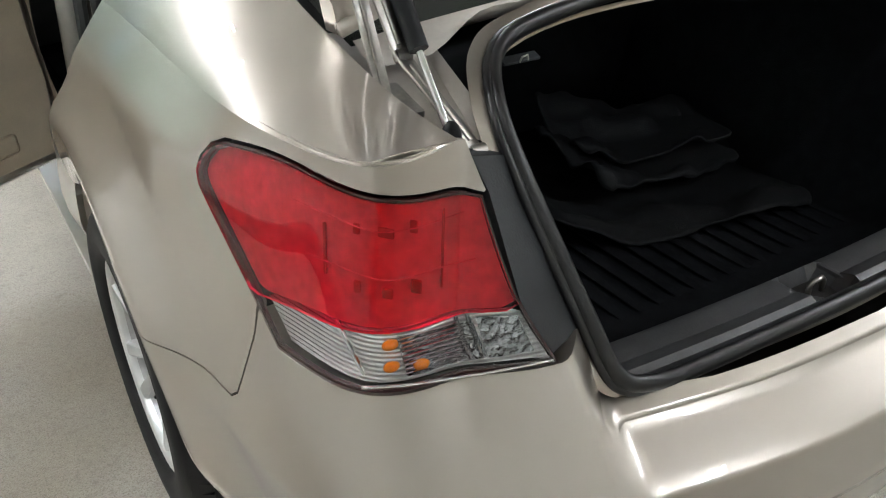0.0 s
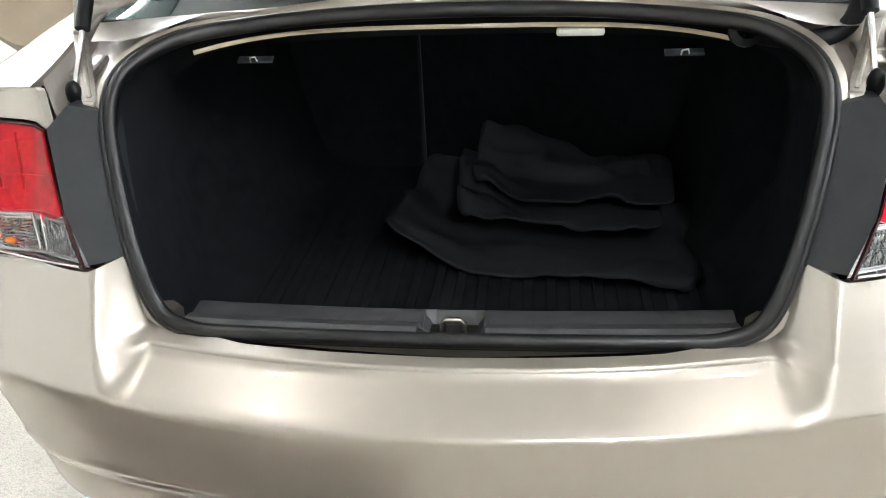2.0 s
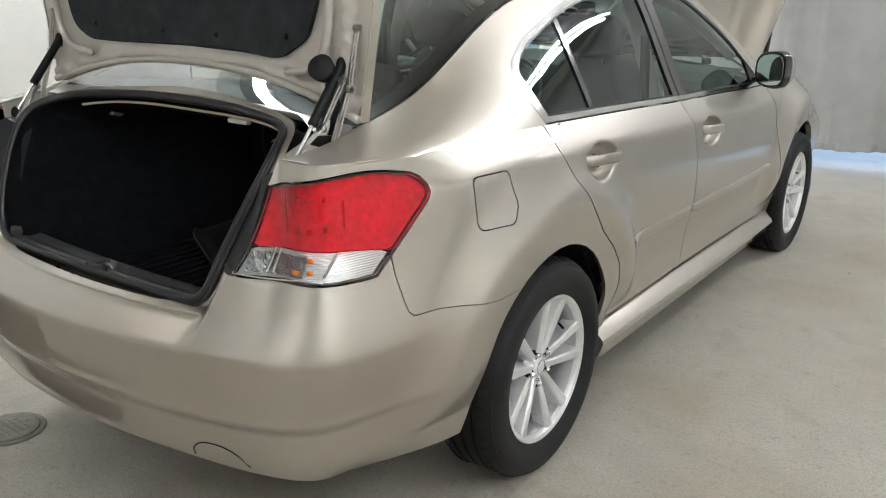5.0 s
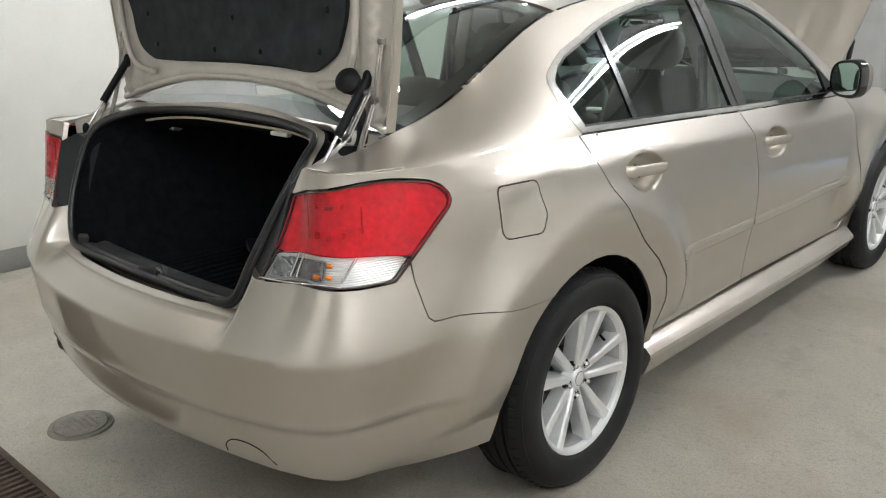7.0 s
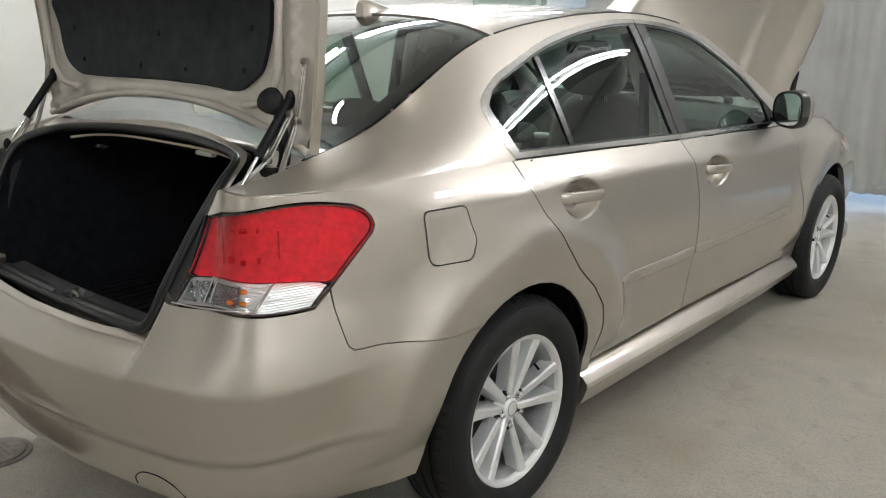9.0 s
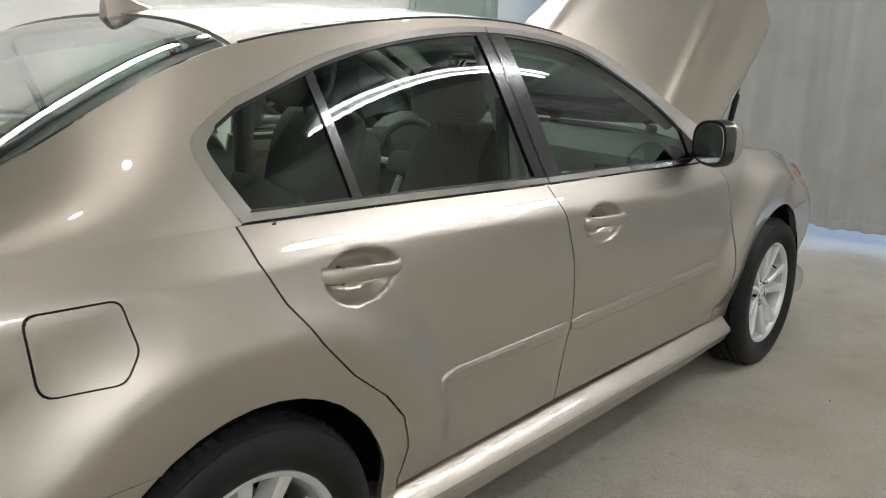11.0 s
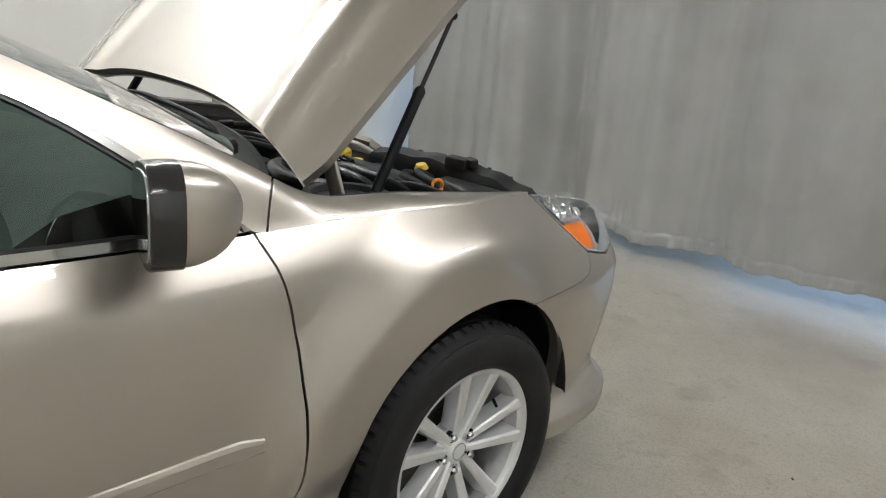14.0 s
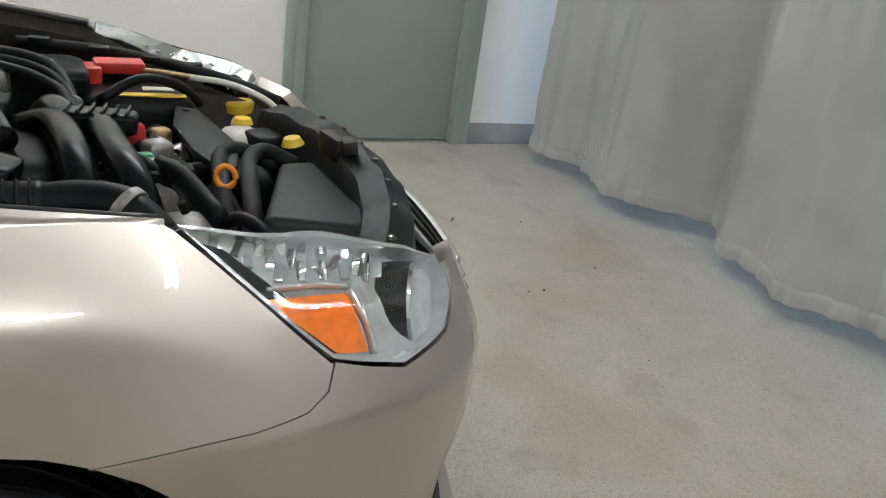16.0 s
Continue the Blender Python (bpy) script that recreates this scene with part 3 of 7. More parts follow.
def sleeve(a, z):
    """The lower body all round: a is the way along the plan outline from the rear's middle (left side: minus), z the height."""
    a, z = np.broadcast_arrays(np.asarray(a, float), np.asarray(z, float))
    s, q = np.where(a < 0, -1.0, 1.0), np.minimum(np.abs(a), A_END)
    x0, y0 = PX(q), PY(q)
    e = 1e-3
    tx, ty = PX(np.minimum(q + e, A_END)) - PX(np.maximum(q - e, 0)), PY(np.minimum(q + e, A_END)) - PY(np.maximum(q - e, 0))
    l = np.hypot(tx, ty)
    nx, ny = ty / l * np.clip(q / 0.06, 0, 1) * np.clip((A_END - q) / 0.06, 0, 1), -tx / l
    zb = BELT(y0)
    wr, wf = sstep(-0.35, -0.78, y0), sstep(2.75, 3.2, y0)
    e_ = z - (zb - 0.078)
    side = -0.013 * np.clip((z - zb + 0.32) / 0.25, 0, 1.4) ** 2 - 0.62 * 0.5 * (e_ + np.sqrt(e_**2 + (0.012 + 0.034 * sstep(2.15, 2.6, y0)) ** 2)) - 0.055 * np.clip((0.50 - z) / 0.30, 0, 1) ** 1.7 + 0.004 * np.exp(-(((z - 0.70) / 0.1) ** 2))
    side = side - 0.016 * np.exp(-(((z - 0.46) / 0.09) ** 2)) * sstep(0.3, 0.6, y0) * sstep(2.4, 2.1, y0)
    ramp = 0.5 * (z - 0.642 + np.sqrt((z - 0.642) ** 2 + 0.006**2))
    corner = -(1 - 0.60 * sstep(0.66, 0.80, x0)) * np.where(z < 0.79, 0.589 * ramp, 0.285 * np.clip(z - 0.642, 1e-6, 1) ** 0.62)
    low = 0.016 * np.exp(-(((z - 0.64) / 0.13) ** 2)) * sstep(0.62, 0.77, x0) - 0.13 * np.clip(0.64 - z, 0, 0.14) - 0.014 * sstep(0.475, 0.450, z) - 0.008 * sstep(0.45, 0.38, z) - 0.10 * np.clip((0.40 - z) / 0.14, 0, 1) ** 2
    e2 = 0.5 * (z - 0.634 + np.sqrt((z - 0.634) ** 2 + 0.004**2))
    shelf = -np.minimum(1.75 * e2, 0.084) - 2.7 * np.clip(z - 0.686, 0, 0.017) - 0.10 * np.clip(z - 0.68, 0, 0.5)
    xs = 0.485 + 0.28 * (z - 0.62)
    mid = sstep(xs + 0.012, xs - 0.046, x0) * sstep(0.610, 0.640, z)
    rear = np.minimum(corner, 0.02) * (1 - mid) + shelf * mid + low
    front = -0.62 * np.clip(z - 0.66, 0, 1) ** 1.12 - 2.2 * np.clip(z - 0.79, 0, 1) ** 1.3 * sstep(3.15, 3.34, y0) - 0.032 * sstep(0.60, 0.36, z) + 0.050 * sstep(0.33, 0.27, z) - 0.03 * np.clip((0.24 - z) / 0.06, 0, 1) ** 2
    d = side * (1 - wr - wf) + rear * wr + front * wf
    d = d + flare(y0, z) * (1 - 0.6 * wr - 0.6 * wf)
    return s * (x0 + nx * d), y0 + ny * d, z


_aa = np.linspace(0, A_END, 700)


def side_a(y, z):
    """The way along the plan outline of a point on the right side at (y, z)."""
    return np.array([np.interp(yy, sleeve(_aa, zz)[1], _aa) for yy, zz in zip(np.ravel(y), np.ravel(z))])


def rear_a(x, z):
    k = _aa < 1.15
    return np.array([np.interp(xx, sleeve(_aa[k], zz)[0], _aa[k]) for xx, zz in zip(np.ravel(x), np.ravel(z))])


def front_a(x, z):
    k = _aa > 4.3
    return np.array([np.interp(-xx, -sleeve(_aa[k], zz)[0], _aa[k]) for xx, zz in zip(np.ravel(x), np.ravel(z))])


def yz(*pts):
    """Side points (y, z) as (a, z)."""
    p = np.array(pts, float)
    return np.stack([side_a(p[:, 0], p[:, 1]), p[:, 1]], 1)


def xz(*pts):
    p = np.array(pts, float)
    return np.stack([rear_a(p[:, 0], p[:, 1]), p[:, 1]], 1)


def fxz(*pts):
    p = np.array(pts, float)
    return np.stack([front_a(p[:, 0], p[:, 1]), p[:, 1]], 1)


# rail: upper edge of the side (roof rail, deck edge, bonnet edge)
_ry = [-0.83, -0.70, -0.55, -0.40, -0.15, 0.10, 0.40, 0.70, 1.00, 1.30, 1.60, 1.90, 2.10, 2.25, 2.36, 2.50, 2.78, 3.08]
RX = Curve(_ry, [0.596, 0.612, 0.620, 0.622, 0.605, 0.575, 0.562, 0.560, 0.560, 0.560, 0.572, 0.615, 0.653, 0.680, 0.690, 0.694, 0.690, 0.675])
RZ = Curve(_ry, [1.037, 1.051, 1.085, 1.125, 1.235, 1.335, 1.392, 1.422, 1.430, 1.410, 1.352, 1.226, 1.128, 1.052, 0.995, 0.975, 0.945, 0.908])
CZ = Curve([-0.62, -0.52, -0.35, -0.1, 0.1, 0.22, 0.45, 0.75, 1.0, 1.3, 1.5, 1.75, 2.0, 2.2, 2.5], [1.06, 1.10, 1.185, 1.30, 1.378, 1.412, 1.446, 1.462, 1.463, 1.450, 1.425, 1.345, 1.240, 1.15, 1.00])
_by = np.concatenate([np.linspace(-0.86, -0.70, 320), np.linspace(-0.699, 3.10, 400)])
_ba = side_a(_by, BELT(_by))
_bx = sleeve(_ba, BELT(_by))[0]


def upper_t(y, t):
    """The side above the belt: t from 0 at the belt to 1 at the rail."""
    y, t = np.broadcast_arrays(np.asarray(y, float), np.asarray(t, float))
    x0, z0, x1, z1 = np.interp(y, _by, _bx), BELT(y), RX(y), RZ(y)
    h = np.hypot(x1 - x0, z1 - z0)
    hi = sstep(0.05, 0.22, z1 - z0)
    # tangents: steep and slightly leaning at the belt, lying over towards the roof at the rail
    cab = sstep(-0.35, 0.15, y) * sstep(2.25, 1.9, y)
    ax, az = -0.44 * h, 0.9 * h
    bx, bz = -(0.52 + 0.35 * (1 - hi)) * h, (0.75 * hi + 0.10) * h
    ax, az = ax - 0.10 * (1 - cab) * h, az - 0.05 * (1 - cab) * h
    # the tail's deck runs straight across from the belt
    w = sstep(-0.50, -0.72, y)
    ax, az = ax + w * (x1 - x0 - ax), az + w * (z1 - z0 + 0.10 * h - az)
    bx, bz = bx + w * (x1 - x0 - bx), bz + w * (z1 - z0 - bz)
    u = np.clip(t, -0.2, 1.2)
    h00, h10, h01, h11 = 2 * u**3 - 3 * u**2 + 1, u**3 - 2 * u**2 + u, -2 * u**3 + 3 * u**2, u**3 - u**2
    return h00 * x0 + h10 * ax + h01 * x1 + h11 * bx, y, h00 * z0 + h10 * az + h01 * z1 + h11 * bz


_tt = np.linspace(-0.15, 1.1, 60)


def upper(y, z):
    """The side above the belt by (y, z)."""
    y, z = np.broadcast_arrays(np.asarray(y, float), np.asarray(z, float))
    yf, zf = y.ravel(), z.ravel()
    Z = upper_t(yf[:, None], _tt[None, :])[2]
    t = np.array([np.interp(zz, row, _tt) for zz, row in zip(zf, Z)])
    x = upper_t(yf, t)[0]
    return x.reshape(y.shape), y, z


def top(x, y):
    """Roof, rear glass and windscreen between the rails: x as a share of 0.6 m."""
    x, y = np.broadcast_arrays(np.asarray(x, float), np.asarray(y, float))
    s = np.clip(np.abs(x) / 0.6, 0, 1.05)
    xr, zr, zc = RX(y), RZ(y), CZ(y)
    return np.sign(x) * s * xr, y, zc + (zr - zc) * (0.72 * s**2 + 0.28 * s**6)


# ---------------- the car ----------------
car = thing("car", "champagne beige metallic sedan with open boot, bonnet and rear door", "car")


def arch(yc, r, a0, a1, n=16):
    """Points (y, z) of a wheel opening's edge."""
    return [(yc + r * math.cos(radians(w)), WZ + r * math.sin(radians(w))) for w in np.linspace(a0, a1, n)]


R_ARCH, R_FRONT = 0.378, 0.393
LAMP_TOP = Curve([0.650, 0.76, 0.86, 0.98, 1.09], [0.981, 0.999, 1.0115, 1.0135, 0.997])
LAMP_LOW = Curve([0.561, 0.75, 0.87, 0.945], [0.794, 0.797, 0.793, 0.792])
LAMP_SPLIT = Curve([0.55, 0.60, 0.72, 0.85, 0.95, 1.05], [0.857, 0.857, 0.862, 0.860, 0.850, 0.834])
lamp_all = np.array([(0.561, 0.794), (0.586, 0.834), (0.608, 0.872), (0.632, 0.933)] + [(a, float(LAMP_TOP(a))) for a in np.linspace(0.650, 1.09, 15)] + [(1.118, 0.984), (1.132, 0.967), (1.134, 0.952), (1.126, 0.936), (1.088, 0.902), (1.045, 0.863), (1.010, 0.832), (0.982, 0.808), (0.964, 0.793)] + [(a, float(LAMP_LOW(a))) for a in np.linspace(0.94, 0.59, 11)])


def grow(ring, d):
    """Moves a ring's points out (or in, minus) along its normal."""
    p = np.array(ring)
    t = np.roll(p, -1, 0) - np.roll(p, 1, 0)
    n = np.stack([-t[:, 1], t[:, 0]], 1) / (np.linalg.norm(t, axis=1)[:, None] + 1e-9)
    area = np.sum(p[:, 0] * np.roll(p[:, 1], -1) - np.roll(p[:, 0], -1) * p[:, 1])
    return p - n * d * np.sign(area)


def split_lamp():
    """The red upper and the clear lower lens, either side of the dividing line."""
    ring = resample(grow(lamp_all, -0.0035), 0.008)
    over = ring[:, 1] > LAMP_SPLIT(ring[:, 0]) + 0.003
    under = ring[:, 1] < LAMP_SPLIT(ring[:, 0]) - 0.003
    k = int(np.argmax(over & ~np.roll(over, 1)))
    up = np.roll(ring, -k, 0)[: int(over.sum())]
    k = int(np.argmax(under & ~np.roll(under, 1)))
    low = np.roll(ring, -k, 0)[: int(under.sum())]
    mid = lambda a0, a1, d: [(a, float(LAMP_SPLIT(a)) + d) for a in np.linspace(a0, a1, 26)[1:-1]]
    return np.array([*up, *mid(up[-1][0], up[0][0], 0.001)]), np.array([*low, *mid(low[-1][0], low[0][0], -0.001)])


lamp_red, lamp_clear = split_lamp()
lamp_out = grow(lamp_all, 0.0042)
lamp_under = lamp_out[26:][::-1]
lamp_over = lamp_out[3:26][::-1]
SEAM = 0.0027
DOOR_OPEN = Matrix.Translation((-0.80, 1.08, 0)) @ Matrix.Rotation(radians(-58), 4, "Z") @ Matrix.Translation((0.80, -1.08, 0))


def both(fn):
    fn(False)
    fn(True)


# rear bumper, in one piece round the tail
half = np.concatenate([xz((0.0, 0.694), (0.30, 0.694), (0.375, 0.697), (0.415, 0.703), (0.446, 0.722), (0.462, 0.750), (0.476, 0.786), (0.482, 0.803), (0.527, 0.792)), lamp_under, yz((-0.656, 0.822), (-0.652, 0.781), (-0.642, 0.722), (-0.636, 0.697), (-0.622, 0.685), (-0.603, 0.683), (-0.545, 0.680), (-0.46, 0.670), (-0.385, 0.660), (-0.332, 0.651), (-0.20, 0.638)), yz(*arch(REAR_W, R_ARCH, 121, 178, 8)), yz((-0.39, 0.275), (-0.60, 0.278), (-0.78, 0.295)), xz((0.62, 0.325), (0.35, 0.345), (0.0, 0.35))])
bumper = panel("rear_bumper", np.concatenate([half, (half * (-1, 1))[::-1][1:-1]]), sleeve, PAINT, car, "champagne plastic rear bumper with a step ledge", step=0.02, edge=0.01, depth=0.03, dense=((0.0, 0.655, 0.66, 0.045, 0.009), (0.0, 0.694, 0.50, 0.010, 0.0045), (0.555, 0.715, 0.075, 0.095, 0.006), (-0.555, 0.715, 0.075, 0.095, 0.006)))
for side_ in (-1, 1):
    tube("tow_cover_seam", [tuple(np.stack(sleeve(a, z), -1)) for a, z in xz((0.44, 0.352), (0.447, 0.376), (0.475, 0.396), (0.52, 0.399), (0.56, 0.385), (0.585, 0.352)) * (side_, 1)], 0.0018, BLACK, bumper, n=30, seg=6)

door_r = [(0.035, 1.024), (0.05, 0.96), (0.085, 0.88), (0.15, 0.79), (0.235, 0.70), (0.335, 0.62), (0.395, 0.55), (0.425, 0.46), (0.430, 0.34)]
door_b = [(1.10, 0.345), (1.128, 0.45), (1.14, 0.60), (1.13, 0.78), (1.10, 0.90), (1.075, 0.988)]
door_f = [(2.232, 0.315), (2.258, 0.45), (2.266, 0.62), (2.262, 0.74), (2.250, 0.82), (2.232, 0.895), (2.210, 0.949)]
HANDLES = ((0.305, 0.893), (1.305, 0.856))


def off(pts, d):
    return [(y + d, z) for y, z in pts]


def belt_line(y0, y1, n, up=0.0):
    return [(y, float(BELT(y)) + up) for y in np.linspace(y0, y1, n)]


def door_skin(a, z):
    """The door surface, with the hand hollows behind the handles."""
    x, y, zz = sleeve(a, z)
    for yc, zc in HANDLES:
        r = np.hypot((y - yc) / 0.118, (z - zc + 0.002) / 0.060)
        x = x - 0.040 * (1 - sstep(0.55, 1.0, r)) * np.sign(x)
    return x, y, zz


TAIL_Y = float(sleeve(rear_a([0.592], [1.037]), np.array([1.037]))[1][0])


def quarter(mirror):
    fuel = np.array(rounded(yz((-0.392, 0.960), (-0.232, 0.955), (-0.215, 0.868), (-0.252, 0.823), (-0.382, 0.826)), [0.024, 0.020, 0.014, 0.018, 0.026]))
    along = np.linspace(float(rear_a([0.598], [1.037])[0]), float(np.interp(-0.605, _by, _ba)), 34)
    tail_belt = np.stack([along, BELT(np.interp(along, _ba, _by))], 1)
    o = np.concatenate([yz((-0.652, 0.827)), lamp_over[:-1], xz((0.5795, 0.986), (0.592, 1.037)), tail_belt, yz(*belt_line(-0.59, 0.031, 12)), yz(*off(door_r, -SEAM)), yz((0.426, 0.30), (0.385, 0.29)), yz(*arch(REAR_W, R_ARCH, 0, 119, 14)[1:]), yz((-0.20, 0.640), (-0.332, 0.653), (-0.385, 0.662), (-0.46, 0.672), (-0.545, 0.6825), (-0.602, 0.6855), (-0.620, 0.6875), (-0.6335, 0.699), (-0.6395, 0.723), (-0.6495, 0.7815))])
    q = panel("quarter_panel", o, sleeve, PAINT, car, step=0.0125, edge=0.010, holes=() if mirror else (fuel,), mirror=mirror)
    panel("tail_corner", np.concatenate([xz((0.60, 1.004), (0.663, 1.014), (0.70, 1.022), (0.735, 1.025)), yz((-0.74, 1.025), (-0.60, 1.016), (-0.60, 1.036), (-0.74, 1.040)), xz((0.735, 1.041), (0.66, 1.041), (0.60, 1.039))]), sleeve, PAINT, q, step=0.010, edge=0.007, lift=-0.005, depth=0, mirror=mirror)
    if not mirror:
        c = np.mean(fuel, 0)
        panel("fuel_door", c + (fuel - c) * 0.953, sleeve, PAINT, q, "flush fuel filler door", step=0.02, edge=0.013)
        panel("fuel_recess", fuel, sleeve, BLACK, q, step=0.03, lift=-0.013, depth=0)


both(quarter)

# side windows: the opening's edge (y, z), from the rear lower corner over the roof to the mirror
WIN_TOP = Curve([0.0, 0.05, 0.18, 0.344, 0.55, 0.80, 1.00, 1.25, 1.50, 1.70, 1.88, 2.05, 2.20], [1.165, 1.210, 1.268, 1.322, 1.370, 1.402, 1.410, 1.395, 1.352, 1.275, 1.192, 1.078, 0.963])
REAR_RING = smooth_path([(0.050, float(BELT(0.07)) + 0.004), (0.024, 1.075), (0.002, 1.135), (0.008, 1.182), (0.06, float(WIN_TOP(0.06)))], 20)[:-1]
win_ring = [tuple(p) for p in REAR_RING] + [(y, float(WIN_TOP(y))) for y in np.linspace(0.06, 2.18, 36)] + [(2.207, 0.954)]
win_low = [(y, float(BELT(y)) + 0.004) for y in np.linspace(2.185, 0.075, 28)]
WIN = np.array(win_ring + win_low)


def cut(poly, line, keep):
    """Keeps the part of a ring on one side of a leaning line, given by y at the belt and at the top."""
    ya, yb = line
    f = lambda p: (p[0] - (ya + (yb - ya) * (p[1] - 1.0) / 0.38)) * keep
    out = []
    for p, q in zip(poly, poly[1:] + poly[:1]):
        if f(p) >= 0:
            out.append(p)
        if f(p) * f(q) < 0:
            t = f(p) / (f(p) - f(q))
            out.append((p[0] + (q[0] - p[0]) * t, p[1] + (q[1] - p[1]) * t))
    return out


def between(ring, lo, hi):
    poly = [tuple(p) for p in ring]
    poly = cut(poly, lo, 1) if lo else poly
    return np.array(cut(poly, hi, -1) if hi else poly)


_ry2 = np.linspace(-0.60, TAIL_Y - 0.004, 600)
_rs = -0.60 - np.concatenate([[0.0], np.cumsum(np.hypot(np.diff(_ry2), np.diff(np.interp(_ry2, _by, _bx))))])


def rail_y(s):
    """The length y of a place s along the belt: the same ahead of the tail, stretched round it."""
    s = np.asarray(s, float)
    return np.where(s > -0.60, s, np.interp(s, _rs[::-1], _ry2[::-1]))


TAIL_S = float(np.interp(-TAIL_Y, -_ry2, _rs))


def rail_surf(s, v):
    return upper_t(rail_y(s), v / 0.36)


def to_rail(p):
    p = np.array(p)
    Z = upper_t(p[:, 0][:, None], _tt[None, :])[2]
    return np.stack([p[:, 0], 0.36 * np.array([np.interp(z, r, _tt) for z, r in zip(p[:, 1], Z)])], 1)


def cabin(mirror):
    """Pillars and roof rail above the belt, round the window opening; the strip on top of the fender."""
    ring = to_rail(WIN)[: len(win_ring)]
    a = [(y, 0.0) for y in np.concatenate([np.linspace(TAIL_S, -0.61, 34), np.linspace(-0.59, 0.045, 18)])]
    b = [(y, 0.0) for y in np.linspace(2.222, 2.235, 3)]
    c = [(y, 0.36) for y in np.concatenate([np.linspace(2.285, -0.59, 80), np.linspace(-0.61, TAIL_S, 20)])]
    panel("roof_pillar", np.array(a + [tuple(p) for p in ring] + b + c), rail_surf, PAINT, car, step=0.02, edge=0.012, mirror=mirror, depth=0.012)
    f = [(y, 0.0) for y in np.linspace(2.240, 3.065, 30)] + [(y, 0.36) for y in np.linspace(3.065, 2.29, 30)]
    panel("fender_top", np.array(f), rail_surf, PAINT, car, step=0.02, mirror=mirror, depth=0.02)


both(cabin)


def handle(yc, zc, mirror, parent, m):
    """A pull handle: a bowed grip with a fixed cap at its rear end."""
    s = -1 if mirror else 1
    x = float(sleeve(side_a([yc], [zc]), [zc])[0][0])
    pts = [(s * (x - 0.004), yc - 0.112, zc + 0.014), (s * (x + 0.014), yc - 0.085, zc + 0.013), (s * (x + 0.021), yc, zc + 0.008), (s * (x + 0.016), yc + 0.08, zc + 0.002), (s * (x - 0.006), yc + 0.112, zc)]
    bm = bmesh.new()
    add_tube(bm, smooth_path(pts, 28), 0.0100, 14, flat=1.8)
    bmesh.ops.transform(bm, matrix=m, verts=bm.verts)
    h = part("door_handle", bm, PAINT, parent, "body-coloured pull handle", smooth=True)
    bm = bmesh.new()
    add_box(bm, (0.022, 0.003, 0.036), m @ Matrix.Translation((s * (x + 0.010), yc - 0.072, zc + 0.012)))
    part("handle_seam", bm, BLACK, parent)


def molding(y0, y1, mirror, parent, m):
    """A body-coloured rub strip with a tapered face."""
    bm = bmesh.new()
    s = -1 if mirror else 1
    rings = []
    for y in np.linspace(y0, y1, 24):
        z = 0.578 - 0.0135 * (y - 0.55) / 1.6
        x = float(sleeve(side_a([y], [z]), [z])[0][0])
        k = 1 - 0.65 * sstep(0.03, 0.0, min(y - y0, y1 - y))
        rings.append([bm.verts.new(m @ Vector((s * (x + dx * k), y, z + dz * (0.55 + 0.45 * k)))) for dx, dz in ((-0.004, -0.0205), (0.005, -0.0195), (0.0095, -0.015), (0.0105, 0.009), (0.007, 0.0175), (-0.004, 0.0205))])
    for A, B in zip(rings, rings[1:]):
        for k in range(5):
            bm.faces.new((A[k], A[k + 1], B[k + 1], B[k]))
    bm.faces.new(rings[0])
    bm.faces.new(rings[-1][::-1])
    part("rub_strip", bm, PAINT, parent, auto=18)


def trim_panel(outline, mirror, parent, m):
    """Inner door lining with an armrest."""
    panel("door_lining", outline, sleeve, BEIGE, parent, "beige moulded door lining", step=0.04, lift=0.075, flip=True, mirror=mirror, m=m, depth=0.06)


def rear_door(mirror):
    m = DOOR_OPEN if mirror else Matrix()
    a_mid = float(side_a([0.305], [0.893])[0])
    o = np.concatenate([yz(*off(door_r, SEAM)), yz(*off(door_b, -SEAM)), yz(*belt_line(1.06, 0.05, 14))])
    d = panel("rear_door", o, door_skin, PAINT, car, "open rear door with beige lining" if mirror else "rear passenger door with a shallow dent", step=0.015, edge=0.011, dense=((a_mid, 0.893, 0.14, 0.07, 0.007),), mirror=mirror, m=m)
    handle(*HANDLES[0], mirror, d, m)
    molding(0.53, 1.128, mirror, d, m)
    trim_panel(np.concatenate([yz((0.12, 1.0), (0.14, 0.88), (0.30, 0.72), (0.45, 0.56), (0.47, 0.40)), yz((1.05, 0.40), (1.08, 0.60), (1.04, 0.97))]), mirror, d, m)
    s = -1 if mirror else 1
    bm = bmesh.new()
    add_box(bm, (0.085, 0.46, 0.06), m @ Matrix.Translation((s * 0.70, 0.66, 0.70)), 0.025, 3)
    part("armrest", bm, BEIGE, d, auto=40)
    bm = bmesh.new()
    add_box(bm, (0.015, 0.36, 0.055), m @ Matrix.Translation((s * 0.735, 0.75, 0.47)), 0.012, 3)
    part("door_pocket", bm, BEIGE, d, auto=40)
    kw = dict(mirror=mirror, m=m)
    g = grow(WIN, -0.018)
    for name, lo, hi, material, lift, dep in (
        ("quarter_glass", None, (0.352, 0.325), DARKGLASS, -0.006, 0),
        ("window_divider", (0.350, 0.323), (0.378, 0.348), GLOSSBLACK, -0.002, 0.012),
        ("door_glass", (0.376, 0.346), (1.035, 0.955), DARKGLASS, -0.006, 0),
        ("pillar_cover", (1.033, 0.953), (1.083, 1.003), GLOSSBLACK, 0.0, 0.012),
    ):
        panel(name, between(g, lo, hi), upper, material, d, step=0.05, lift=lift, depth=dep, **kw).visible_shadow = dep > 0
    window_trim(None, (1.083, 1.003), d, kw)


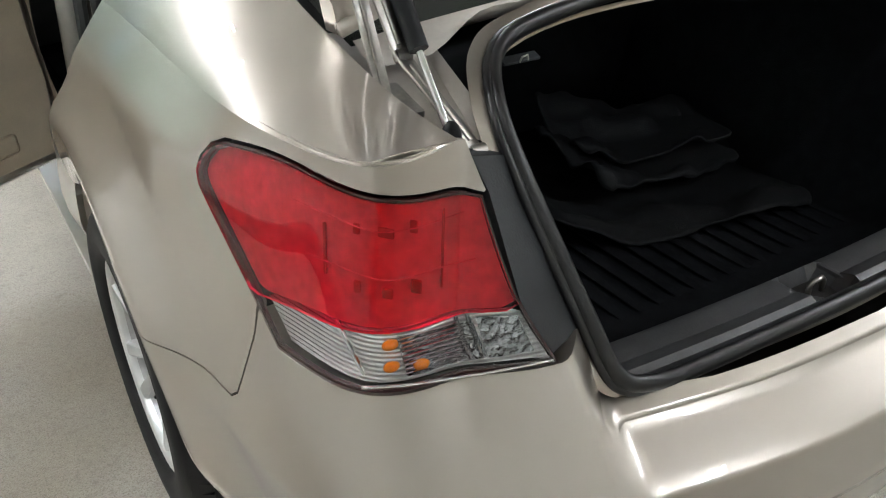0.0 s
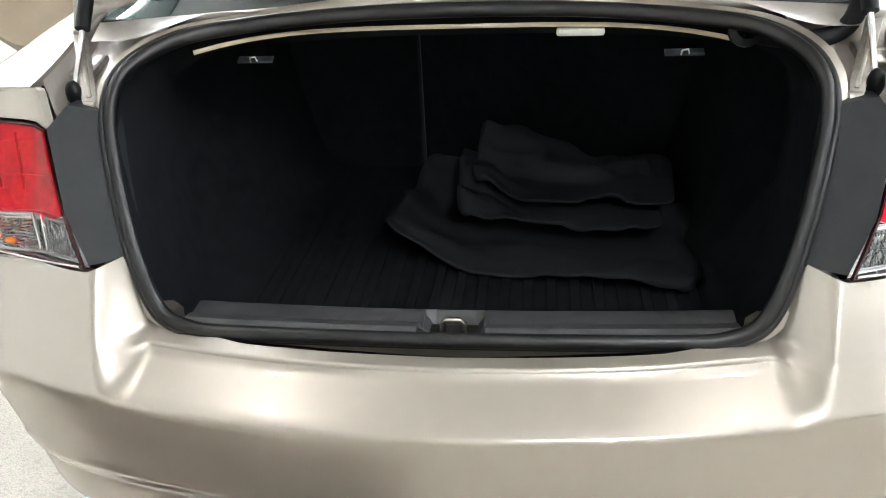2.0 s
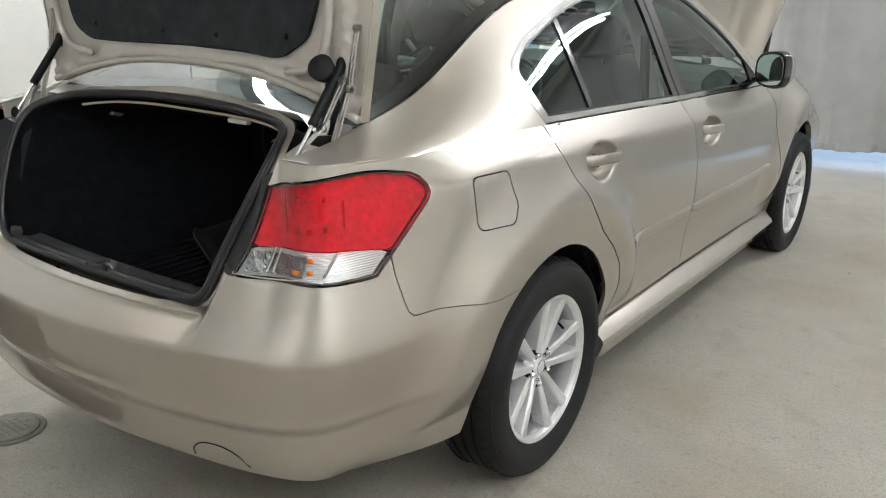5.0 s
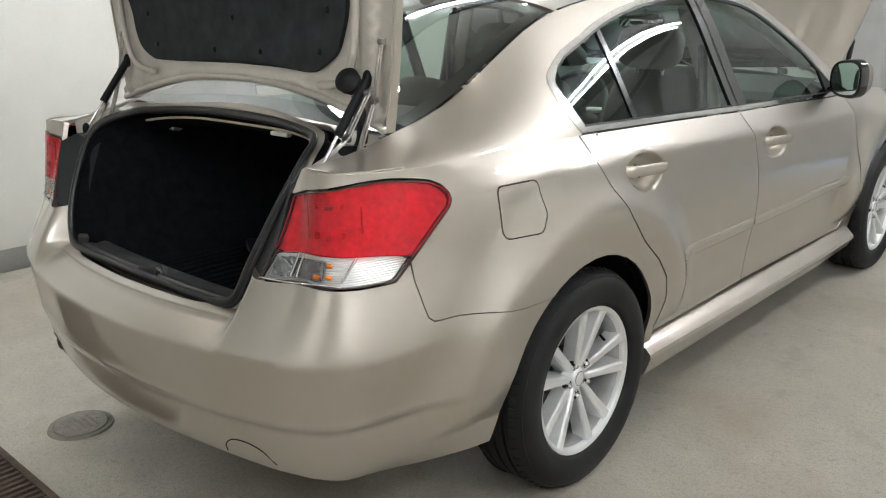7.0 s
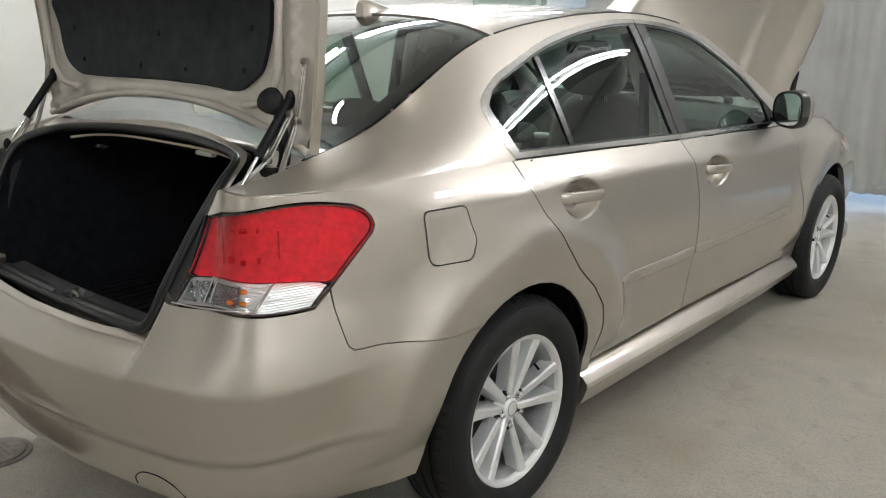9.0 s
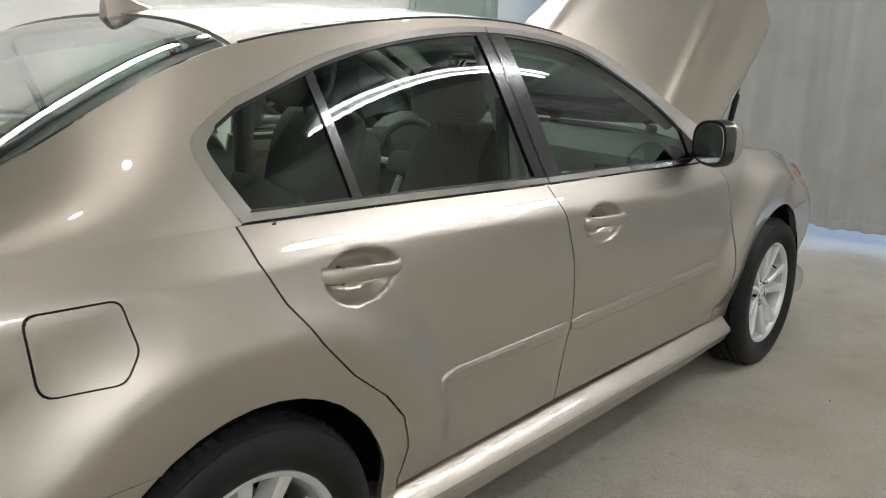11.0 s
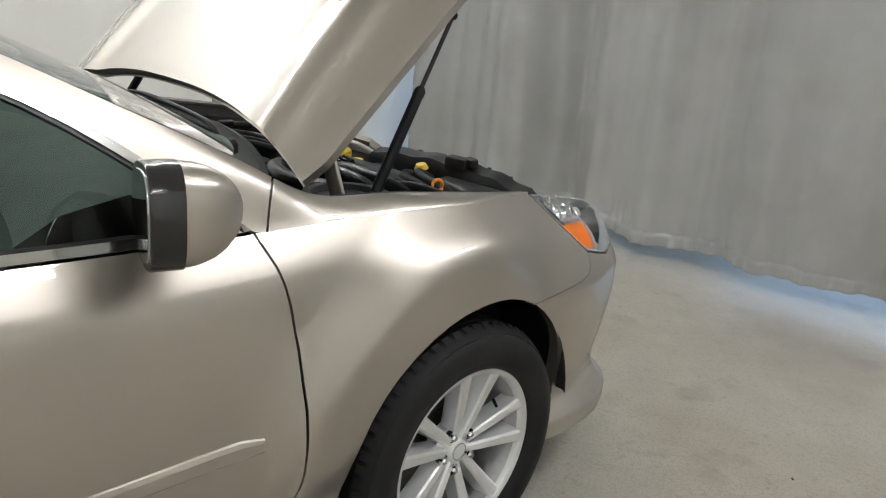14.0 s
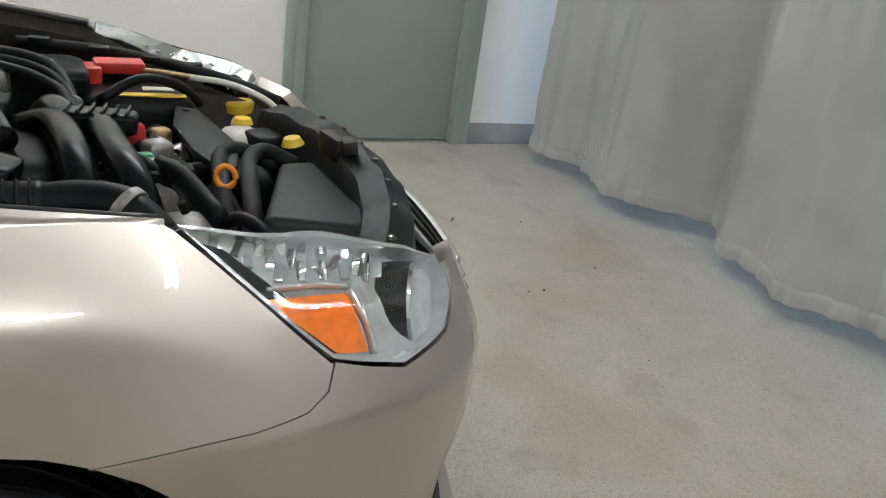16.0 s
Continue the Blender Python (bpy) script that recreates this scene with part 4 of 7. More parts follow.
def window_trim(lo, hi, d, kw):
    """Black run channel, bright top moulding and the chrome strip along the belt."""
    outer = grow(WIN, -0.001)
    if lo is None:
        outer[2:18] = outer[2:18] + (-0.002, 0.0)
    inner = grow(WIN, -0.016)
    inner[:20] = inner[:20] + np.stack([np.interp(np.arange(20), (0, 5, 10, 15, 20), v) for v in ((0.020, 0.023, 0.021, 0.012, 0.002), (0.003, 0.0, -0.004, -0.006, -0.002))], 1)
    ro, ri = between(outer, lo, hi), between(inner, lo, hi)
    c = np.mean(ri, 0)
    panel("window_surround", ro, upper, SATIN, d, "bright chrome window surround", step=0.03, edge=0.012, holes=(c + (ri - c) * 0.999,), lift=0.002, depth=0.008, **kw)
    rb = between(grow(WIN, -0.013), lo, hi)
    cb = np.mean(rb, 0)
    inset = between(grow(WIN, -0.021), lo, hi)
    ci = np.mean(inset, 0)
    panel("window_rubber", cb + (rb - cb) * 0.998, upper, SEAL, d, step=0.03, edge=0.012, holes=(ci + (inset - ci) * 0.99,), lift=-0.001, depth=0.008, **kw)


def front_door(mirror):
    a_mid = float(side_a([1.305], [0.856])[0])
    o = np.concatenate([yz(*off(door_b, SEAM)[::-1])[::-1][::-1], yz((1.5, 0.338), (1.85, 0.326)), yz(*off(door_f, -SEAM)), yz(*belt_line(2.20, 1.095, 15))])
    d = panel("front_door", o, door_skin, PAINT, car, step=0.02, edge=0.013, dense=((a_mid, 0.856, 0.14, 0.07, 0.007),), mirror=mirror)
    handle(*HANDLES[1], mirror, d, Matrix())
    molding(1.142, 2.187, mirror, d, Matrix())
    trim_panel(np.concatenate([yz((1.19, 0.96), (1.19, 0.40)), yz((2.15, 0.40), (2.15, 0.60), (2.10, 0.93))]), mirror, d, Matrix())
    kw = dict(mirror=mirror, m=Matrix())
    g = grow(WIN, -0.018)
    for name, lo, hi, material, lift, dep in (
        ("pillar_cover", (1.089, 1.009), (1.165, 1.075), GLOSSBLACK, 0.0, 0.012),
        ("door_glass", (1.163, 1.073), (2.035, 2.01), WINDOW, -0.006, 0),
        ("mirror_base", (2.03, 2.005), None, BLACK, 0.0, 0.012),
    ):
        panel(name, between(g, lo, hi), upper, material, d, step=0.05, lift=lift, depth=dep, **kw).visible_shadow = dep > 0
    window_trim((1.089, 1.009), None, d, kw)
    s = -1 if mirror else 1
    # door mirror: painted shell, black bezel, glass, foot
    shell = Matrix.Translation((s * 0.848, 2.018, 1.043)) @ Matrix.Rotation(radians(s * -16), 4, "Z")
    bm = bmesh.new()
    bmesh.ops.create_uvsphere(bm, u_segments=32, v_segments=20, radius=1.0)
    for v in bm.verts:
        x, y, z = v.co
        p = 2.9
        r = (abs(x) ** p + abs(z) ** p) ** (1 / p) if abs(x) + abs(z) > 1e-6 else 0
        k = math.hypot(x, z) / r if r > 1e-6 else 1
        yy = y if y > -0.25 else -0.25
        v.co = Vector((s * x * k * 0.073 * (1 - 0.10 * max(0, yy)), yy * 0.10 - 0.010, z * k * 0.078 * (1 + 0.10 * x)))
    bmesh.ops.transform(bm, matrix=shell, verts=bm.verts)
    mir = part("door_mirror", bm, PAINT, d, "body-coloured door mirror with black bezel", smooth=True)
    def oval(name, k, y0, y1, material, label=""):
        bm = bmesh.new()
        rows = []
        for y, kk in ((y1, k), (y0, k), (y0 - 0.004, k * 0.97)):
            row = []
            for w in np.linspace(0, 2 * math.pi, 40, endpoint=False):
                c, q = math.cos(w), math.sin(w)
                r = 1 / (abs(c) ** 2.9 + abs(q) ** 2.9) ** (1 / 2.9)
                row.append(bm.verts.new(shell @ Vector((s * c * r * 0.076 * kk, y, q * r * 0.081 * kk * (1 + 0.10 * c)))))
            rows.append(row)
        for A, B in zip(rows, rows[1:]):
            for i in range(40):
                bm.faces.new((A[i], A[(i + 1) % 40], B[(i + 1) % 40], B[i]))
        bm.faces.new(rows[-1])
        part(name, bm, material, d, label, auto=40)

    oval("mirror_bezel", 1.0, -0.058, -0.012, GLOSSBLACK)
    oval("mirror_glass", 0.86, -0.0605, -0.050, MIRROR)
    tube("mirror_foot", [(s * 0.735, 2.06, 0.985), (s * 0.77, 2.05, 0.990), (s * 0.81, 2.03, 1.00)], 0.022, BLACK, d, n=8, flat=0.6)


both(rear_door)
both(front_door)


def fender(mirror):
    o = np.concatenate([yz(*off(door_f, SEAM)), yz(*belt_line(2.226, 3.065, 16)), yz((3.076, 0.896), (3.12, 0.859), (3.175, 0.811), (3.225, 0.766), (3.266, 0.731)), yz((3.256, 0.704), (3.225, 0.688), (3.16, 0.678), (3.06, 0.672), (2.968, 0.667)), yz(*arch(FRONT_A, R_FRONT, 62, 180, 16)), yz((2.395, 0.29), (2.238, 0.29))])
    panel("front_fender", o, sleeve, PAINT, car, step=0.0125, edge=0.010, mirror=mirror)


both(fender)


def nose(mirror):
    hf = np.concatenate([yz(*arch(FRONT_A, R_FRONT, 2, 60.6, 8)), yz((2.970, 0.6655), (3.06, 0.6705), (3.16, 0.6765), (3.226, 0.6868), (3.2575, 0.703), (3.270, 0.733), (3.318, 0.719), (3.375, 0.706)), fxz((0.69, 0.727), (0.632, 0.775), (0.60, 0.800), (0.50, 0.79), (0.44, 0.75), (0.44, 0.60), (0.0, 0.60)), fxz((0.0, 0.20), (0.4, 0.205), (0.68, 0.215)), yz((3.25, 0.225), (3.10, 0.235), (3.10, 0.30))])
    b = panel("front_bumper", hf, sleeve, PAINT, car, step=0.015, edge=0.010, mirror=mirror, depth=0.03)
    fog = rounded(fxz((0.60, 0.42), (0.50, 0.41), (0.48, 0.31), (0.60, 0.31)), 0.03)
    panel("fog_light_recess", fog, sleeve, BLACK, b, step=0.03, lift=0.003, mirror=mirror, depth=0.01)


both(nose)
bm = bmesh.new()
for k in range(4):
    add_tube(bm, [tuple(np.stack(sleeve(a, 0.63 + 0.028 * k), -1)) for a in np.linspace(-float(front_a([0.43], [0.65])[0]), -A_END + 0.001, 14)] + [tuple(np.stack(sleeve(a, 0.63 + 0.028 * k), -1)) for a in np.linspace(A_END - 0.001, float(front_a([0.43], [0.65])[0]), 14)], 0.009, 8)
part("grille", bm, CHROME, car, "chrome barred grille", smooth=True)
bm = bmesh.new()
for z0 in (0.45, 0.62):
    add_box(bm, (0.86, 0.02, 0.14), Matrix.Translation((0, 3.60 - (0.02 if z0 > 0.5 else 0), z0 + 0.02)), 0.01)
part("grille_backing", bm, BLACK, car)

# ---- head lamps ----
HEAD = lambda: np.concatenate([yz((3.268, 0.738), (3.228, 0.770), (3.178, 0.813), (3.123, 0.862), (3.080, 0.902), (3.15, 0.889), (3.22, 0.871), (3.30, 0.855), (3.37, 0.841), (3.41, 0.832)), fxz((0.605, 0.812), (0.635, 0.780), (0.69, 0.733)), yz((3.375, 0.712), (3.318, 0.725))])


def headlamp(mirror):
    o = HEAD()
    s = -1 if mirror else 1
    base = panel("headlight", o, sleeve, LAMPCHROME, car, "clear headlight with chrome bowl and amber side marker", step=0.02, edge=0.012, lift=-0.028, depth=0, mirror=mirror)
    panel("headlight_lens", o, sleeve, CLEAR, base, "clear polycarbonate lens", step=0.02, edge=0.012, lift=0.003, depth=0, mirror=mirror).visible_shadow = False
    panel("headlight_rim", o, sleeve, LAMPCHROME, base, step=0.02, edge=0.008, lift=0.0, depth=0.04, holes=(grow(o, -0.004),), mirror=mirror)
    panel("wedge", yz((3.10, 0.884), (3.178, 0.815), (3.270, 0.740), (3.285, 0.748), (3.20, 0.822), (3.135, 0.872)), sleeve, BLACK, base, step=0.02, lift=-0.006, depth=0.02, mirror=mirror)
    panel("amber_marker", rounded(yz((3.182, 0.812), (3.275, 0.742), (3.322, 0.735), (3.297, 0.805)), 0.006), sleeve, AMBER, base, "orange ribbed side marker", step=0.02, lift=-0.003, depth=0.016, mirror=mirror)

    def on(x, z, lift):
        p = np.array(sleeve(front_a([x], [z]), [z])).ravel()
        v = np.array((0.55, 0.75, 0.36))
        p = p + v * lift
        return Vector((s * p[0], p[1], p[2]))
    mm = Matrix.Translation(on(0.668, 0.772, -0.058)) @ Matrix.Rotation(radians(s * -30), 4, "Z") @ Matrix.Rotation(radians(-80), 4, "X")
    lathe("lamp_well", [(0.0005, -0.034), (0.046, -0.032), (0.054, -0.01), (0.057, 0.018), (0.061, 0.018), (0.062, -0.03)], mm, GLOSSBLACK, base, seg=32)
    lathe("reflector_bowl", [(0.010, -0.028), (0.028, -0.024), (0.040, -0.010), (0.047, 0.012), (0.050, 0.012), (0.052, -0.02)], mm, CHROME, base, seg=32)
    lathe("lamp_ring", [(0.054, 0.017), (0.056, 0.021), (0.060, 0.021), (0.062, 0.016)], mm, CHROME, base, seg=32)
    bm = bmesh.new()
    bmesh.ops.create_uvsphere(bm, u_segments=20, v_segments=12, radius=0.021, matrix=mm @ Matrix.Translation((0, 0, -0.012)))
    part("projector_lens", bm, CLEARBALL, base, smooth=True)
    rg2 = random.Random(3)

    def side(y, z, lift):
        p = np.array(sleeve(side_a([y], [z]), [z])).ravel() + np.array((0.72, 0.35, 0.60)) * lift
        return Vector((s * p[0], p[1], p[2]))
    for row, (za, zb) in enumerate(((0.882, 0.836), (0.862, 0.818), (0.842, 0.812))):
        for k in range(8 - row):
            u = (k + 0.5 * row) / 7
            y, z = 3.135 + 0.055 * row * 0.5 + 0.225 * u, za + (zb - za) * u
            box("reflector_facet", (0.030, 0.014, 0.006), Matrix.Translation(side(y, z, -0.026)) @ pose(0, 0, 0, rg2.uniform(-30, 30), s * 35 + rg2.uniform(-20, 20), s * (-20 + rg2.uniform(-20, 20))), CHROME if k % 3 else LAMPCHROME, base, bevel=0.003)
    tube("lamp_divider", [side(3.305, 0.808, -0.008), side(3.325, 0.77, -0.008), side(3.335, 0.733, -0.010)], 0.005, LAMPCHROME, base, n=12, flat=1.4)
    tube("lamp_divider", [side(3.19, 0.822, -0.010), side(3.25, 0.818, -0.010), side(3.31, 0.810, -0.010)], 0.004, LAMPCHROME, base, n=12, flat=1.4)


# ---- tail lamps ----
def tail_lamp(mirror):
    t = panel("tail_light", lamp_all, sleeve, GLOSSBLACK, car, "red and clear tail light with a dark rim", step=0.02, edge=0.01, lift=-0.045, depth=0, mirror=mirror)
    panel("lamp_rim", lamp_all, sleeve, DARKRED, t, "thin dark red rim", step=0.02, edge=0.008, lift=0.001, depth=0.006, mirror=mirror, holes=(grow(lamp_all, -0.0035),))
    panel("red_lens", lamp_red, sleeve, REDLENS, t, "glossy translucent red lens", step=0.02, edge=0.008, lift=0.004, depth=0.004, mirror=mirror).visible_shadow = False
    panel("clear_lens", lamp_clear, sleeve, CLEAR, t, "clear lower lens", step=0.02, edge=0.008, lift=0.003, depth=0, mirror=mirror).visible_shadow = False
    panel("reflector", lamp_clear, sleeve, CHROME_RIB, t, "ribbed chrome reflector", step=0.02, lift=-0.016, depth=0, mirror=mirror)
    panel("red_reflector", lamp_red, sleeve, RED_RIB, t, step=0.02, lift=-0.011, depth=0, mirror=mirror)

    def on(x, z, lift):
        p = np.array(sleeve(rear_a([x], [z]), [z])).ravel()
        c = np.array((0.0, -0.3, 0.85))
        n = (p - c) / np.linalg.norm(p - c)
        p = p + n * lift
        return Vector((-p[0] if mirror else p[0], p[1], p[2]))

    def facing(x, z, lift):
        p, q = on(x, z, lift), on(x, z, lift + 0.01)
        return Matrix.Translation(p) @ (q - p).to_track_quat("Z", "Y").to_matrix().to_4x4()

    # dark sockets behind the red lens, bulbs behind the clear one
    for x, z, w, h in ((0.672, 0.970, 0.009, 0.014), (0.700, 0.968, 0.018, 0.011), (0.722, 0.970, 0.008, 0.012), (0.676, 0.905, 0.012, 0.016), (0.705, 0.902, 0.012, 0.012), (0.728, 0.906, 0.008, 0.014), (0.640, 0.935, 0.003, 0.090), (0.742, 0.935, 0.004, 0.060)):
        box("bulb_chamber", (w, h, 0.004), facing(x, z, -0.008), SMOKERED, t, bevel=0.002)
    for x, z in ((0.712, 0.840), (0.714, 0.815), (0.684, 0.814)):
        bm = bmesh.new()
        bmesh.ops.create_uvsphere(bm, u_segments=16, v_segments=10, radius=0.0065, matrix=Matrix.Translation(on(x, z, -0.014)) @ Matrix.Diagonal((1.5, 1, 0.9, 1)))
        part("amber_bulb", bm, AMBER, t, smooth=True)
    for a0, a1 in ((0.585, 0.648), (0.652, 0.765)):
        cell = rounded([(a0, 0.806), (a0 + 0.020, 0.848), (a1 + 0.018, 0.852), (a1, 0.806)], 0.004)
        panel("dark_cell", cell, sleeve, DARKCELL, t, "dark bumpy reflector cell", step=0.012, edge=0.008, lift=-0.012, depth=0, mirror=mirror)
    for z0, z1, xa in ((0.915, 0.922, 0.60), (0.965, 0.975, 0.605)):
        tube("lens_line", [on(x, z0 + (z1 - z0) * k / 4, -0.003) for k, x in enumerate(np.linspace(xa, 0.75, 5))], 0.0008, RED_RIB, t, n=16, seg=6)
    for x in (0.612, 0.626, 0.736):
        p, q = on(x, 0.806, -0.010), on(x + 0.010, 0.858, -0.010)
        rod("rib", p, q, 0.003, CHROME, t, seg=8)
    for k in range(9):
        rod("rib", on(0.632, 0.808 + 0.005 * k, -0.0105), on(0.70, 0.808 + 0.005 * k, -0.0105), 0.0010, CHROME, t, seg=6)
    # bright bead along the lower edge of the lamp
    tube("lamp_bead", [on(x, z, 0.003) for x, z in ((0.536, 0.799), (0.60, 0.797), (0.66, 0.800), (0.70, 0.804), (0.735, 0.800))], 0.0022, CHROME, t, n=20, seg=6)


def strip(y0, y1, bow0, bow1, inset=0.0):
    xs = np.linspace(-0.6 + inset, 0.6 - inset, 24)
    return np.array([(x, y0 + bow0 * (x / 0.6) ** 2) for x in xs] + [(x, y1 + bow1 * (x / 0.6) ** 2) for x in xs[::-1]])


both(headlamp)
both(tail_lamp)
roof = panel("roof", strip(0.235, 1.44, -0.06, -0.07), top, PAINT, car, step=0.035, depth=0.012)
both(lambda mirror: tube("roof_channel", [((-1 if mirror else 1) * float(RX(y)), y, float(RZ(y)) + 0.0005) for y in np.linspace(0.19, 1.40, 40)], 0.003, SEAL, roof, seg=6))
rg = panel("rear_glass", strip(-0.525, 0.225, -0.045, -0.06, 0.015), top, REARGLASS, car, "tinted rear window", step=0.035, depth=0, lift=-0.004)
rg.visible_shadow = False
gl = strip(-0.525, 0.225, -0.045, -0.06, 0.015)
gi = strip(-0.455, 0.165, -0.045, -0.06, 0.065)
panel("glass_band", gl, top, GLOSSBLACK, rg, "black printed border", step=0.035, depth=0, lift=-0.0055, holes=(rounded(gi, 0.03),))
ws = panel("windscreen", strip(1.45, 2.43, -0.07, -0.22, 0.02), top, WINDOW, car, "tinted windscreen", step=0.035, depth=0, lift=-0.004)
ws.visible_shadow = False
panel("glass_band", strip(1.45, 2.43, -0.07, -0.22, 0.02), top, GLOSSBLACK, ws, step=0.035, depth=0, lift=-0.0055, holes=(rounded(strip(1.50, 2.32, -0.07, -0.20, 0.055), 0.03),))
# shark fin
bm = bmesh.new()
z0 = 1.401
sec = [(0.10, 0.026, 0.002), (0.06, 0.030, 0.016), (0.01, 0.029, 0.032), (-0.035, 0.025, 0.042), (-0.058, 0.022, 0.043), (-0.064, 0.021, 0.038), (-0.066, 0.020, -0.01)]
rings = [[bm.verts.new((x, 0.275 + y * 1.15, z0 + 0.012 + z)) for x, z in ((w, -0.022), (w * 0.72, h * 0.7), (w * 0.35, h), (-w * 0.35, h), (-w * 0.72, h * 0.7), (-w, -0.022))] for y, w, h in sec]
for A, B in zip(rings, rings[1:]):
    for k in range(5):
        bm.faces.new((A[k], A[k + 1], B[k + 1], B[k]))
part("roof_antenna", bm, PAINT, car, "small shark-fin roof antenna", auto=40)


# ---- sills, arches, floor pan ----
def sill(mirror):
    s = -1 if mirror else 1
    bm = bmesh.new()
    rings = []
    for y in np.linspace(0.374, 2.36, 40):
        k = sstep(2.36, 2.20, y) * sstep(0.374, 0.42, y)
        f = -0.010 * sstep(1.9, 2.36, y)
        zt = 0.323 - 0.018 * (y - 0.4) / 1.9
        rings.append([bm.verts.new((s * x, y, z)) for x, z in ((0.74, zt + 0.01), (0.775, zt + 0.004), (0.790, zt - 0.004), (0.822 + f, zt - 0.028), (0.838 + f, zt - 0.045), (0.840 + f, zt - 0.058), (0.826 + f, 0.225), (0.815 + f, 0.202), (0.74, 0.20))])
    for A, B in zip(rings, rings[1:]):
        for k in range(len(A) - 1):
            bm.faces.new((A[k], A[k + 1], B[k + 1], B[k]))
    bm.faces.new(rings[0])
    bm.faces.new(rings[-1][::-1])
    part("side_skirt", bm, PAINT, car, "flared body-coloured side skirt", auto=25)


both(sill)


def arch_liner(mirror, yc):
    s = -1 if mirror else 1
    bm = bmesh.new()
    rings = [[bm.verts.new((s * x, yc + r * math.cos(radians(w)), WZ + r * math.sin(radians(w)))) for x, r in ((0.798 if yc else 0.806, 0.398 if yc else 0.384), (0.78, 0.41), (0.56, 0.415), (0.55, 0.10))] for w in np.linspace(4, 176, 28)]
    for A, B in zip(rings, rings[1:]):
        for k in range(3):
            bm.faces.new((A[k], A[k + 1], B[k + 1], B[k]))
    part("arch_liner", bm, BLACK, car, auto=40)


for yc in (REAR_W, FRONT_A):
    arch_liner(False, yc)
    arch_liner(True, yc)
box("floor_pan", (1.44, 1.9, 0.12), Matrix.Translation((0, 1.375, 0.27)), DARKSTEEL, car, bevel=0.02)
box("rear_underbody", (1.0, 0.55, 0.10), Matrix.Translation((0, -0.60, 0.42)), DARKSTEEL, car, bevel=0.02)
tube("exhaust_pipe", [(-0.50, -0.30, 0.30), (-0.51, -0.70, 0.345), (-0.525, -0.925, 0.362)], 0.026, STEEL, car, "stained steel exhaust pipe", seg=18, n=10)
tube("exhaust_pipe", [(0.50, -0.30, 0.30), (0.51, -0.66, 0.34), (0.52, -0.80, 0.36)], 0.032, STEEL, car, seg=18, n=10)
# black discs on the closed pipe ends stand for the shade inside
for x, y, z in ((-0.525, -0.925, 0.362), (0.52, -0.80, 0.36)):
    lathe("dark_bore_cap", [(0.0005, 0.0), (0.021, 0.0), (0.0255, 0.004), (0.027, -0.012)], pose(x, y - 0.001, z, 90), BLACK, car, "black disc standing for the unlit exhaust mouth", seg=24)


